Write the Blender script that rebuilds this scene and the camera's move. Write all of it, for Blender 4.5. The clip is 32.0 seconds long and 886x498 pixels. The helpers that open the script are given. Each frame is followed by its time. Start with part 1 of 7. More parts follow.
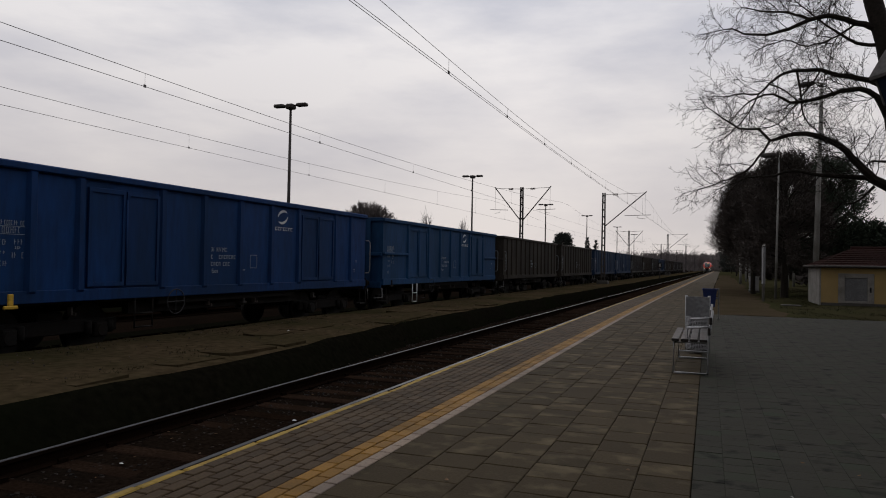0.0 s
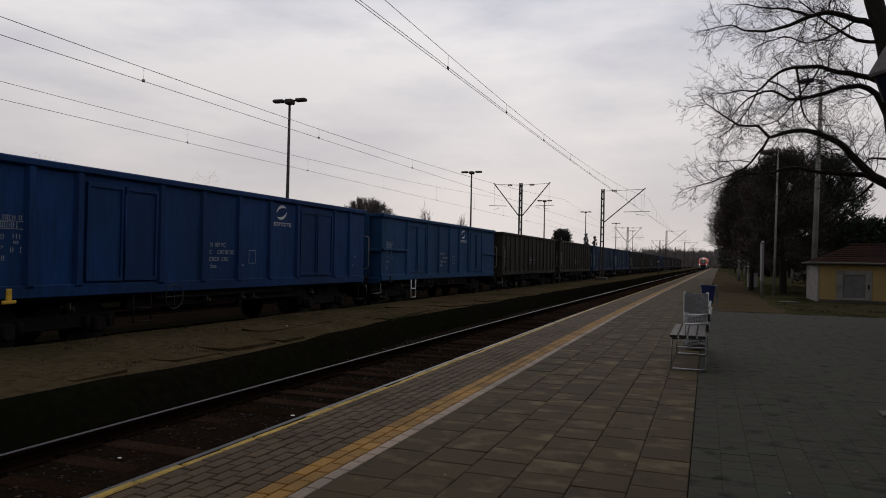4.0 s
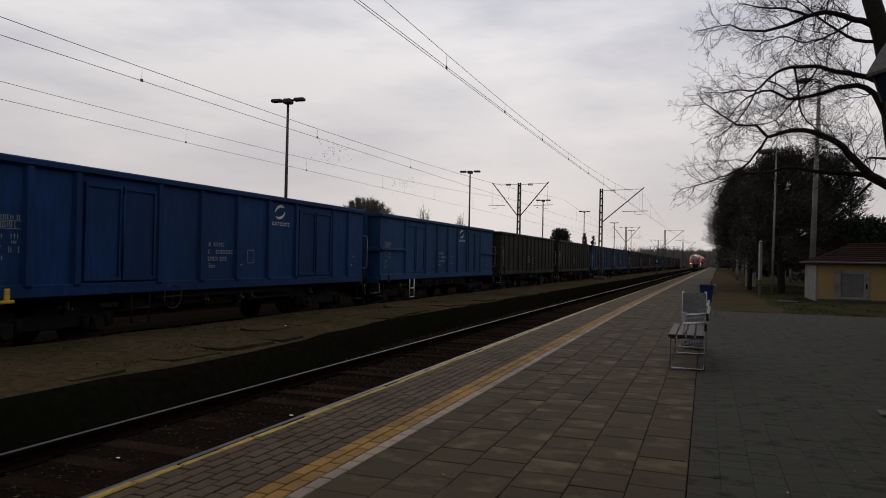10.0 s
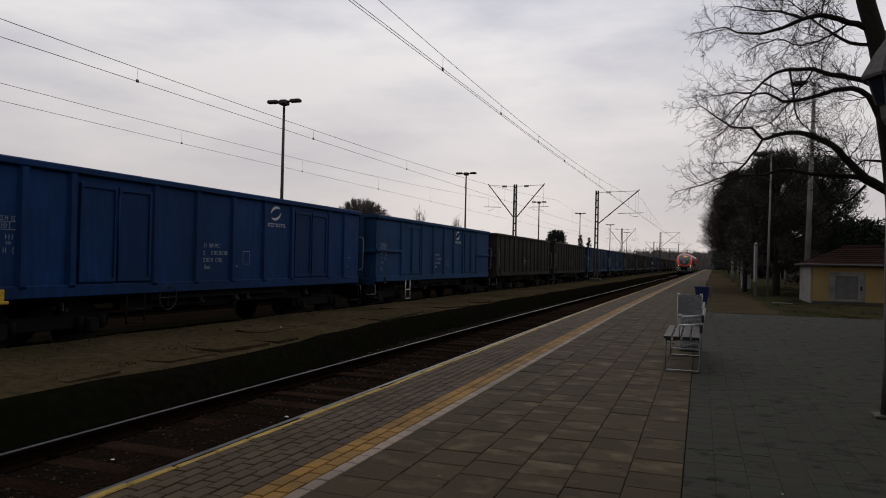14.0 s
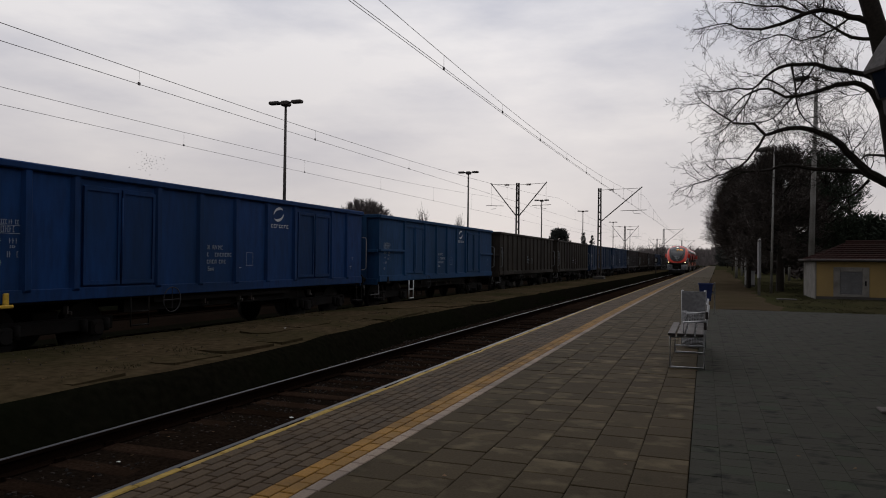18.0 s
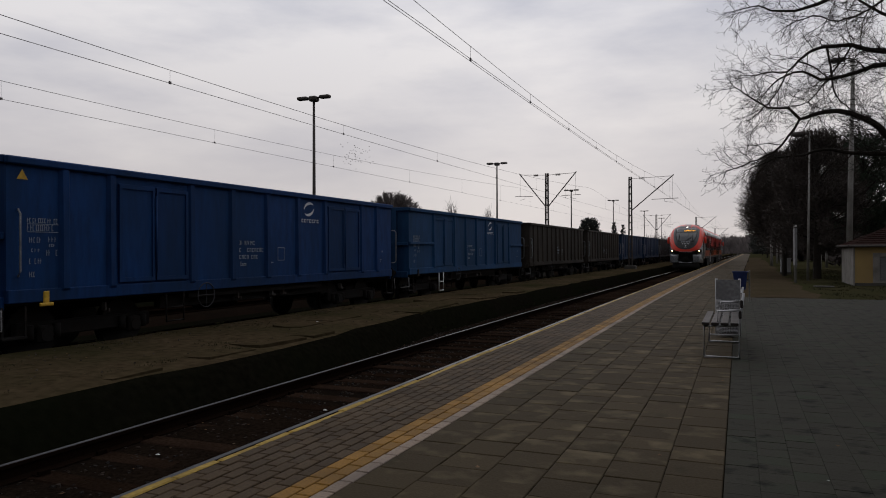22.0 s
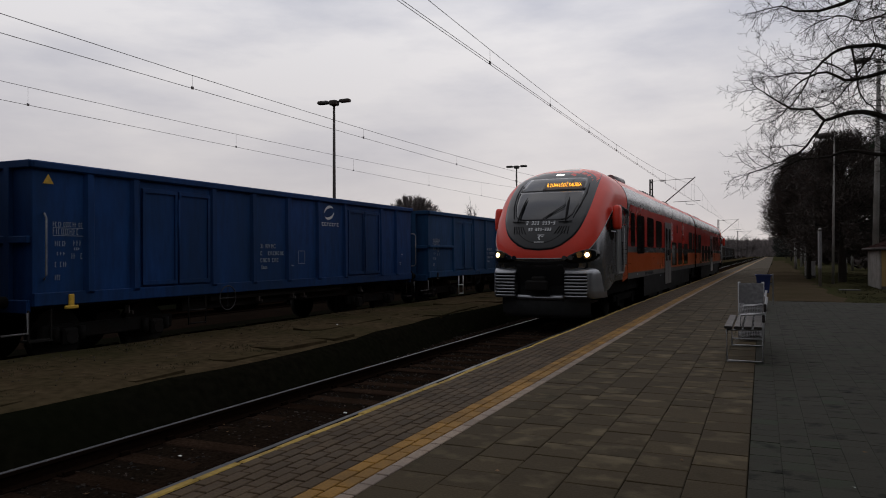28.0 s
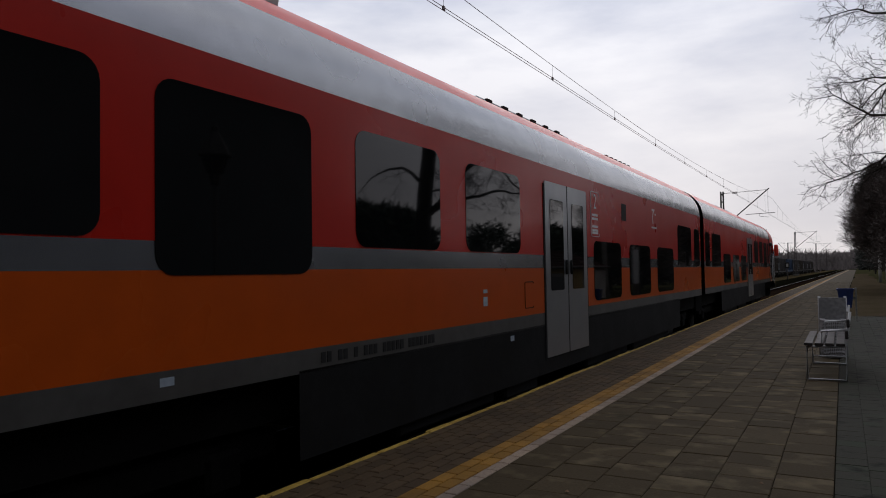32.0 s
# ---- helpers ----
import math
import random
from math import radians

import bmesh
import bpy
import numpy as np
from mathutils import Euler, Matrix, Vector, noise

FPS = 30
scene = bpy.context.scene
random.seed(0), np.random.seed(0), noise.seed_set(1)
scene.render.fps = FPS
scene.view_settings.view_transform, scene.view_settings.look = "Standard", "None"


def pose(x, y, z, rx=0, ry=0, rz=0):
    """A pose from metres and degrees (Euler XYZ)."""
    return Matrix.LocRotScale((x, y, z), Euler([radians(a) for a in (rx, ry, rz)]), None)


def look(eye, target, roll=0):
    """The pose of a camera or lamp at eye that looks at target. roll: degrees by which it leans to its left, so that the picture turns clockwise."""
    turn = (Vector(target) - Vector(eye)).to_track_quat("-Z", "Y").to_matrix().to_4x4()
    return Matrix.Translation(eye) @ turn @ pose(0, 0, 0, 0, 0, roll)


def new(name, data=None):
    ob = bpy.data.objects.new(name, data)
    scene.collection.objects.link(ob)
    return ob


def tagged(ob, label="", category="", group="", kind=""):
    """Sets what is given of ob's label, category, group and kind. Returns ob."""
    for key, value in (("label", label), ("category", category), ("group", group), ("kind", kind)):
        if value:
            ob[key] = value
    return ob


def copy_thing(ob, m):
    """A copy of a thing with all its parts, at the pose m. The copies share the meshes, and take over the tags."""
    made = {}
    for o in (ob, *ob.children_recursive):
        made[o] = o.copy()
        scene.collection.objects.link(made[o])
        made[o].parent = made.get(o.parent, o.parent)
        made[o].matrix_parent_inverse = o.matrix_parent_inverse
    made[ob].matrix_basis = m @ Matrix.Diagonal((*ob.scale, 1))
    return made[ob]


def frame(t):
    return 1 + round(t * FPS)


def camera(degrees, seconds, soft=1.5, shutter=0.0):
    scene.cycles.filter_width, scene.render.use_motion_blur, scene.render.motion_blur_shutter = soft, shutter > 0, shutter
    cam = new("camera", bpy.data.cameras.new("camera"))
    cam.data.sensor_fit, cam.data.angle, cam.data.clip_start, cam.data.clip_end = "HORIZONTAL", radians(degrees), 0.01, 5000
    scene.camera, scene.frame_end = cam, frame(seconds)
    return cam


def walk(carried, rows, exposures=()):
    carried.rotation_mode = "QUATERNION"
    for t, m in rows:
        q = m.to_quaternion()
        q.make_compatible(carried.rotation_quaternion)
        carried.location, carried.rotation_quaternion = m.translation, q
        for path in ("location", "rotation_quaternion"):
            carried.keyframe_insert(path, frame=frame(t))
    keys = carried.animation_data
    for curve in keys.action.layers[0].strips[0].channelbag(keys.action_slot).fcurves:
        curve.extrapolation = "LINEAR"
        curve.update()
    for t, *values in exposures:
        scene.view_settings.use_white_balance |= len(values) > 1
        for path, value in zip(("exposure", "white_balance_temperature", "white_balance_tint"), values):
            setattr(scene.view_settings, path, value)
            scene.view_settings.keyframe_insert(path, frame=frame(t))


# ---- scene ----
# the camera is held by hand at chest height on the platform and pans after the train
EYE = (0.0, 0.0, 1.42)
TURNS = [  # seconds, yaw to the left of the track, pitch up, roll
    (0, 20.30, 1.11, 1.08), (0.5, 20.29, 1.11, 1.21), (1, 20.23, 0.98, 1.24), (1.5, 20.26, 0.87, 1.10), (2, 20.27, 0.85, 1.10),
    (2.5, 20.23, 0.80, 1.11), (3, 20.21, 0.78, 1.14), (3.5, 20.20, 0.75, 1.25), (5.5, 20.09, 0.96, 1.10), (6, 20.01, 0.88, 1.05),
    (6.5, 20.05, 0.70, 1.07), (7, 20.06, 0.66, 1.17), (7.5, 20.02, 0.63, 1.16), (8, 20.01, 0.56, 1.15), (8.5, 20.01, 0.60, 1.15),
    (9, 20.07, 0.63, 1.06), (9.5, 20.07, 0.70, 1.09), (10, 20.08, 0.75, 1.22), (10.5, 20.08, 0.69, 1.33), (11, 20.06, 0.52, 1.42),
    (11.5, 19.99, 0.53, 1.37), (12, 19.95, 0.49, 1.34), (12.5, 19.92, 0.57, 1.30), (13, 19.96, 0.63, 1.30), (13.5, 19.88, 0.76, 1.33),
    (14, 19.76, 0.88, 1.31), (14.5, 19.68, 0.99, 1.24), (16.5, 19.78, 1.32, 1.16), (17, 19.79, 1.28, 0.81), (17.5, 19.92, 0.89, 0.93),
    (18, 20.00, 0.82, 0.71), (18.5, 20.18, 0.68, 0.64), (19, 20.25, 0.49, 0.78), (19.5, 20.44, 0.35, 0.39), (20, 21.13, 0.54, 0.15),
    (20.5, 22.22, 0.38, -0.02), (21, 22.87, -0.06, -0.05), (21.5, 22.81, 0.20, -0.18), (22, 22.35, 0.18, -0.18), (22.5, 22.36, 0.23, -0.28),
    (23, 22.26, 0.05, -0.12), (23.5, 22.26, -0.10, -0.21), (24, 22.18, -0.15, -0.09), (24.5, 22.26, -0.02, -0.14), (25, 22.31, 0.26, 0.10),
    (25.5, 22.52, 0.38, -0.00), (27.5, 23.51, 0.43, -0.21), (28, 23.91, 0.44, -0.21), (28.5, 24.70, 0.61, -0.31), (29, 25.81, 0.83, -0.64),
    (29.5, 26.81, 1.03, -0.71), (30, 27.72, 1.24, -0.86), (30.5, 28.69, 1.63, -1.16), (31, 29.25, 1.73, -1.08), (31.5, 29.22, 1.85, -0.99),
    (32, 29.05, 1.89, -0.92),
]


def aim(yaw, pitch, roll):
    return (Matrix.Translation(EYE) @ Matrix.Rotation(radians(yaw), 4, "Z")
            @ Matrix.Rotation(radians(90 + pitch), 4, "X") @ Matrix.Rotation(radians(roll), 4, "Z"))


cam = camera(63.24, 32.0, soft=1.0)
walk(cam, [(t, aim(a, b, c)) for t, a, b, c in TURNS],
     exposures=[(0, 0.0, 6500, 10), (20.0, 0.0, 6480, 10), (22.0, -0.05, 6430, 10), (24.0, -0.09, 6420, 10), (28.0, -0.05, 6400, 10), (29.0, -0.05, 6320, 10),
                (29.5, -0.08, 6260, 10), (30.0, -0.24, 6170, 10), (30.5, -0.12, 6170, 10), (31.0, 0.08, 6170, 10), (32.0, 0.22, 6200, 10)])

# ---- sky and sun ----
world = bpy.data.worlds.new("overcast_sky")
scene.world = world
world.use_nodes = True
wn, wl = world.node_tree.nodes, world.node_tree.links
wn.clear()
SUN_UP, SUN_TURN = radians(14), radians(-14)
sky = wn.new("ShaderNodeTexSky")
sky.sky_type, sky.sun_disc, sky.sun_elevation, sky.sun_rotation = "NISHITA", False, SUN_UP, SUN_TURN
geo = wn.new("ShaderNodeTexCoord")
stretch = wn.new("ShaderNodeMapping")
stretch.inputs["Scale"].default_value = (1.0, 1.0, 3.6)
clouds = wn.new("ShaderNodeTexNoise")
clouds.inputs["Scale"].default_value, clouds.inputs["Detail"].default_value = 2.6, 7.0
clouds.inputs["Roughness"].default_value = 0.55
ramp = wn.new("ShaderNodeValToRGB")
ramp.color_ramp.elements[0].position, ramp.color_ramp.elements[0].color = 0.36, (0.635, 0.645, 0.725, 1)
ramp.color_ramp.elements[1].position, ramp.color_ramp.elements[1].color = 0.60, (0.965, 0.94, 0.955, 1)
rise = wn.new("ShaderNodeSeparateXYZ")
low = wn.new("ShaderNodeMapRange")
low.inputs["From Min"].default_value, low.inputs["From Max"].default_value = 0.0, 0.35
low.inputs["To Min"].default_value, low.inputs["To Max"].default_value = 1.0, 0.0
glow = wn.new("ShaderNodeVectorMath")
glow.operation = "DOT_PRODUCT"
glow.inputs[1].default_value = (math.sin(SUN_TURN) * math.cos(SUN_UP), math.cos(SUN_TURN) * math.cos(SUN_UP), math.sin(SUN_UP))
share = wn.new("ShaderNodeMapRange")
share.interpolation_type = "SMOOTHSTEP"
share.inputs["From Min"].default_value, share.inputs["From Max"].default_value = -0.8, 0.55
share.inputs["To Min"].default_value, share.inputs["To Max"].default_value = 0.27, 0.85
warm = wn.new("ShaderNodeMix")
warm.data_type = "RGBA"
warm.inputs["B"].default_value = (0.585, 0.525, 0.505, 1)
thin = wn.new("ShaderNodeMath")
thin.operation = "MULTIPLY"
thin.inputs[1].default_value = 0.85
pale = wn.new("ShaderNodeHueSaturation")
pale.inputs["Saturation"].default_value, pale.inputs["Value"].default_value = 0.3, 0.06
back, veil, add = wn.new("ShaderNodeBackground"), wn.new("ShaderNodeBackground"), wn.new("ShaderNodeAddShader")
back.inputs["Strength"].default_value = 0.05
out = wn.new("ShaderNodeOutputWorld")
for a, b in ((geo.outputs["Generated"], stretch.inputs["Vector"]), (stretch.outputs[0], clouds.inputs["Vector"]),
             (clouds.outputs[0], ramp.inputs["Fac"]), (geo.outputs["Generated"], rise.inputs[0]),
             (rise.outputs["Z"], low.inputs["Value"]), (low.outputs[0], thin.inputs[0]), (thin.outputs[0], warm.inputs["Factor"]),
             (ramp.outputs["Color"], warm.inputs["A"]), (warm.outputs["Result"], veil.inputs["Color"]),
             (sky.outputs[0], pale.inputs["Color"]), (pale.outputs[0], back.inputs["Color"]), (back.outputs[0], add.inputs[0]), (veil.outputs[0], add.inputs[1]),
             (geo.outputs["Generated"], glow.inputs[0]), (glow.outputs["Value"], share.inputs["Value"]), (share.outputs[0], veil.inputs["Strength"]),
             (add.outputs[0], out.inputs["Surface"])):
    wl.new(a, b)
sun = new("sun", bpy.data.lights.new("sun", "SUN"))
sun.data.energy, sun.data.angle, sun.data.color = 0.12, radians(25), (1.0, 0.93, 0.85)
sun.matrix_world = look((0, 0, 50), (-50 * math.sin(SUN_TURN), -50 * math.cos(SUN_TURN), 50 - 50 * math.tan(SUN_UP)))


# ---- materials ----
def material(name, color, rough=0.7, metal=0.0, vary=0.25, grain=30.0, stain=1.2, bump=0.0, second=None, emit=0.0,
             per_piece=0.0, coat=0.0, streak=0.0, spec=None):
    """A procedural surface: base colour varied at two scales, stains in a second colour, fine relief, piece by piece shade."""
    m = bpy.data.materials.new(name)
    m.use_nodes = True
    n, k = m.node_tree.nodes, m.node_tree.links
    b = n["Principled BSDF"]
    co = n.new("ShaderNodeTexCoord")
    fine, wide = n.new("ShaderNodeTexNoise"), n.new("ShaderNodeTexNoise")
    fine.inputs["Scale"].default_value, fine.inputs["Detail"].default_value = grain, 5
    wide.inputs["Scale"].default_value, wide.inputs["Detail"].default_value = stain, 4
    geom = n.new("ShaderNodeNewGeometry")
    src = geom.outputs["Position"] if streak == 0 else co.outputs["Object"]
    if streak:
        mp = n.new("ShaderNodeMapping")
        mp.inputs["Scale"].default_value = (1, 1, 1 / streak)
        k.new(src, mp.inputs["Vector"])
        src = mp.outputs[0]
    k.new(src, fine.inputs["Vector"])
    k.new(src, wide.inputs["Vector"])
    dark = tuple(c * (1 - vary) for c in color)
    lite = tuple(min(1, c * (1 + vary)) for c in color)
    r1 = n.new("ShaderNodeValToRGB")
    r1.color_ramp.elements[0].position, r1.color_ramp.elements[1].position = 0.3, 0.7
    r1.color_ramp.elements[0].color, r1.color_ramp.elements[1].color = (*dark, 1), (*lite, 1)
    k.new(fine.outputs[0], r1.inputs["Fac"])
    mix = n.new("ShaderNodeMix")
    mix.data_type = "RGBA"
    r2 = n.new("ShaderNodeValToRGB")
    r2.color_ramp.elements[0].position, r2.color_ramp.elements[1].position = 0.42, 0.72
    r2.color_ramp.elements[1].color = (0.8, 0.8, 0.8, 1)
    k.new(wide.outputs[0], r2.inputs["Fac"])
    k.new(r2.outputs[0], mix.inputs["Factor"])
    k.new(r1.outputs[0], mix.inputs["A"])
    mix.inputs["B"].default_value = (*(second or tuple(c * (1 - vary) for c in color)), 1)
    last = mix.outputs["Result"]
    if per_piece:
        info = n.new("ShaderNodeObjectInfo")
        isl = n.new("ShaderNodeMath")
        isl.operation = "ADD"
        k.new(info.outputs["Random"], isl.inputs[0])
        k.new(geom.outputs["Random Per Island"], isl.inputs[1])
        fr = n.new("ShaderNodeMath")
        fr.operation = "FRACT"
        k.new(isl.outputs[0], fr.inputs[0])
        rg = n.new("ShaderNodeMapRange")
        rg.inputs["To Min"].default_value, rg.inputs["To Max"].default_value = 1 - per_piece, 1 + per_piece
        k.new(fr.outputs[0], rg.inputs["Value"])
        hsv = n.new("ShaderNodeHueSaturation")
        k.new(rg.outputs[0], hsv.inputs["Value"])
        k.new(last, hsv.inputs["Color"])
        last = hsv.outputs[0]
    k.new(last, b.inputs["Base Color"])
    b.inputs["Roughness"].default_value, b.inputs["Metallic"].default_value = rough, metal
    rr = n.new("ShaderNodeMapRange")
    rr.inputs["To Min"].default_value, rr.inputs["To Max"].default_value = max(0.03, rough - 0.12), min(1, rough + 0.12)
    k.new(wide.outputs[0], rr.inputs["Value"])
    if rough > 0.15:
        k.new(rr.outputs[0], b.inputs["Roughness"])
    if rough > 0.69:
        b.inputs["Specular IOR Level"].default_value = 0.2 if rough < 0.93 else 0.0
    if spec is not None:
        b.inputs["Specular IOR Level"].default_value = spec
    if coat:
        b.inputs["Coat Weight"].default_value, b.inputs["Coat Roughness"].default_value = coat, 0.08
    if bump:
        bp = n.new("ShaderNodeBump")
        bp.inputs["Strength"].default_value, bp.inputs["Distance"].default_value = 0.6, bump
        k.new(fine.outputs[0], bp.inputs["Height"])
        k.new(bp.outputs[0], b.inputs["Normal"])
    if emit:
        b.inputs["Emission Color"].default_value = (*color, 1)
        b.inputs["Emission Strength"].default_value = emit
    return m


def stone_piece(name, color, pale, dark, gap, scale, per_piece, blot=0.62, spots=1.9):
    """Worn concrete pieces: pale bloom that stops at each piece's edge, dark damp blots that run across them."""
    m = bpy.data.materials.new(name)
    m.use_nodes = True
    n, k = m.node_tree.nodes, m.node_tree.links
    b = n["Principled BSDF"]
    geom, info = n.new("ShaderNodeNewGeometry"), n.new("ShaderNodeObjectInfo")
    both = n.new("ShaderNodeMath")
    both.operation = "ADD"
    k.new(info.outputs["Random"], both.inputs[0])
    k.new(geom.outputs["Random Per Island"], both.inputs[1])
    shift = n.new("ShaderNodeVectorMath")
    shift.operation = "MULTIPLY_ADD"
    shift.inputs[1].default_value = (37.0, 53.0, 71.0)
    k.new(both.outputs[0], shift.inputs[0])
    k.new(geom.outputs["Position"], shift.inputs[2])

    def noisy(src, sc, detail, lo, hi):
        t = n.new("ShaderNodeTexNoise")
        t.inputs["Scale"].default_value, t.inputs["Detail"].default_value = sc, detail
        k.new(src, t.inputs["Vector"])
        r = n.new("ShaderNodeMapRange")
        r.inputs["From Min"].default_value, r.inputs["From Max"].default_value = lo, hi
        k.new(t.outputs[0], r.inputs["Value"])
        return r.outputs[0]

    def blend(fac, a, c):
        x = n.new("ShaderNodeMix")
        x.data_type = "RGBA"
        k.new(fac, x.inputs["Factor"])
        if isinstance(a, tuple):
            x.inputs["A"].default_value = (*a, 1)
        else:
            k.new(a, x.inputs["A"])
        x.inputs["B"].default_value = (*c, 1)
        return x.outputs["Result"]

    grain = noisy(geom.outputs["Position"], 55.0, 4, 0.3, 0.75)
    col = blend(grain, tuple(c * 0.86 for c in color), tuple(c * 1.16 for c in color))
    col = blend(noisy(shift.outputs[0], scale, 3, gap, gap + 0.22), col, pale)
    col = blend(noisy(geom.outputs["Position"], spots, 6, blot, blot + 0.12), col, dark)
    fr = n.new("ShaderNodeMath")
    fr.operation = "FRACT"
    k.new(both.outputs[0], fr.inputs[0])
    rg = n.new("ShaderNodeMapRange")
    rg.inputs["To Min"].default_value, rg.inputs["To Max"].default_value = 1 - per_piece, 1 + per_piece
    k.new(fr.outputs[0], rg.inputs["Value"])
    hsv = n.new("ShaderNodeHueSaturation")
    k.new(rg.outputs[0], hsv.inputs["Value"])
    k.new(col, hsv.inputs["Color"])
    k.new(hsv.outputs[0], b.inputs["Base Color"])
    b.inputs["Roughness"].default_value = 0.85
    b.inputs["Specular IOR Level"].default_value = 0.1
    bp = n.new("ShaderNodeBump")
    bp.inputs["Strength"].default_value, bp.inputs["Distance"].default_value = 0.5, 0.002
    k.new(grain, bp.inputs["Height"])
    k.new(bp.outputs[0], b.inputs["Normal"])
    return m


M = {}


def mat(name, *a, **kw):
    if name not in M:
        M[name] = material(name, *a, **kw)
    return M[name]


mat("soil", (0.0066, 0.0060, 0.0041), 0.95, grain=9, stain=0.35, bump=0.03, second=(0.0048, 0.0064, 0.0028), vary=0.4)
mat("lawn", (0.040, 0.036, 0.019), 0.95, grain=14, stain=0.25, bump=0.03, second=(0.032, 0.038, 0.014))
mat("trodden_dirt", (0.064, 0.049, 0.032), 0.95, grain=16, stain=0.5, bump=0.015, second=(0.044, 0.038, 0.021), vary=0.3)
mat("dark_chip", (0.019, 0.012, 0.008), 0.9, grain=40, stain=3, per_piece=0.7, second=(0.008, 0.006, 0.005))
mat("weed_dark", (0.012, 0.015, 0.006), 0.95, per_piece=0.4)
mat("feather", (0.03, 0.028, 0.03), 0.8)
mat("litter_white", (0.7, 0.7, 0.68), 0.6)
mat("dead_leaf", (0.10, 0.055, 0.025), 0.8, per_piece=0.5)
mat("grass_blade", (0.026, 0.028, 0.010), 0.9, grain=6, stain=0.6, per_piece=0.4, second=(0.046, 0.034, 0.016))
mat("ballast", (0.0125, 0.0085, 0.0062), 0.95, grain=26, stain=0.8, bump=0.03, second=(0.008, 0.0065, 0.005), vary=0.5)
mat("stone_chip", (0.055, 0.043, 0.035), 0.9, grain=40, stain=3, per_piece=0.6, second=(0.022, 0.018, 0.015))
mat("sleeper_wood", (0.021, 0.013, 0.009), 0.95, grain=35, stain=2, bump=0.004, per_piece=0.35, vary=0.45)
mat("rail_rust", (0.011, 0.0065, 0.0045), 0.95, grain=50, stain=3, bump=0.001)
mat("rail_shine", (0.050, 0.050, 0.056), 0.42, metal=0.75, grain=60, stain=2, vary=0.1)
# lighter copy of the rail head metal, with a grazing glint in its colour
mat("rail_bright", (0.15, 0.15, 0.16), 0.4, metal=0.8, grain=60, stain=2, vary=0.1)
mat("island_dirt", (0.058, 0.043, 0.025), 0.95, grain=7, stain=0.45, bump=0.010, second=(0.025, 0.026, 0.011), vary=0.35)
mat("concrete", (0.09, 0.084, 0.075), 0.9, grain=30, stain=1.1, bump=0.004, vary=0.2)
M["slab"] = stone_piece("slab", (0.049, 0.0365, 0.0195), (0.118, 0.094, 0.055), (0.026, 0.0225, 0.0100), 0.53, 3.0, 0.17)
mat("paver", (0.060, 0.039, 0.0195), 0.82, grain=50, stain=1.3, bump=0.002, per_piece=0.22, second=(0.045, 0.030, 0.0165))
mat("paver_yellow", (0.215, 0.108, 0.014), 0.75, grain=60, stain=2.0, bump=0.001, per_piece=0.25, second=(0.13, 0.076, 0.024))
mat("paver_white", (0.235, 0.18, 0.135), 0.75, grain=60, stain=2.0, bump=0.001, per_piece=0.18, second=(0.17, 0.14, 0.12))
mat("edge_yellow", (0.38, 0.255, 0.05), 0.75, grain=30, stain=2.5, bump=0.002, second=(0.14, 0.095, 0.025))
mat("joint", (0.013, 0.011, 0.008), 0.95, grain=30, stain=2)
M["yard_paver"] = stone_piece("yard_paver", (0.032, 0.031, 0.0235), (0.028, 0.037, 0.0225), (0.0085, 0.0085, 0.0065), 0.52, 1.1, 0.07, blot=0.56, spots=4.2)
mat("wagon_blue", (0.0028, 0.032, 0.125), 0.72, grain=9, stain=0.9, bump=0.004, second=(0.006, 0.027, 0.078), vary=0.25, streak=4, per_piece=0.1)
mat("wagon_blue_light", (0.009, 0.052, 0.140), 0.74, grain=9, stain=0.9, bump=0.004, second=(0.012, 0.042, 0.095), vary=0.22, streak=4, per_piece=0.1)
# blue of the far wagons, muted: distance haze put into the paint colour
mat("wagon_blue_dull", (0.014, 0.034, 0.078), 0.74, grain=9, stain=0.9, bump=0.004, second=(0.014, 0.024, 0.046), vary=0.22, streak=4, per_piece=0.1)
mat("wagon_brown", (0.036, 0.029, 0.023), 0.75, grain=9, stain=0.9, bump=0.004, second=(0.020, 0.016, 0.013), vary=0.3, streak=4, per_piece=0.2)
mat("wagon_dark", (0.040, 0.037, 0.038), 0.75, grain=9, stain=0.9, bump=0.004, second=(0.020, 0.018, 0.017), vary=0.3, streak=4, per_piece=0.2)
mat("underframe", (0.0095, 0.0085, 0.008), 0.85, grain=20, stain=2, second=(0.014, 0.010, 0.008))
# near black for floor and bogies: shade under the train put into colour
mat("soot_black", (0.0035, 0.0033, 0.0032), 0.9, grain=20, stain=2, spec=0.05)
mat("wheel_steel", (0.012, 0.010, 0.009), 0.6, metal=0.5, grain=20, stain=3)
mat("white_paint", (0.64, 0.66, 0.68), 0.6, grain=30, stain=3, vary=0.15)
mat("handrail_paint", (0.22, 0.235, 0.25), 0.6, grain=40, stain=4, vary=0.3, second=(0.09, 0.10, 0.12))
mat("faded_paint", (0.27, 0.32, 0.38), 0.6, grain=30, stain=3, vary=0.2)
mat("yellow_paint", (0.62, 0.38, 0.03), 0.55, grain=20, stain=4)
mat("steel_post", (0.085, 0.08, 0.078), 0.7, metal=0.3, grain=25, stain=1.5, second=(0.07, 0.05, 0.04))
mat("worn_steel", (0.045, 0.045, 0.048), 0.7, metal=0.2, grain=25, stain=2)
mat("galvanised", (0.42, 0.42, 0.43), 0.55, metal=0.3, grain=40, stain=3, vary=0.15)
mat("white_post", (0.27, 0.265, 0.25), 0.7, grain=25, stain=1.5, second=(0.15, 0.14, 0.125))
mat("wire", (0.12, 0.11, 0.11), 0.5, metal=0.6)
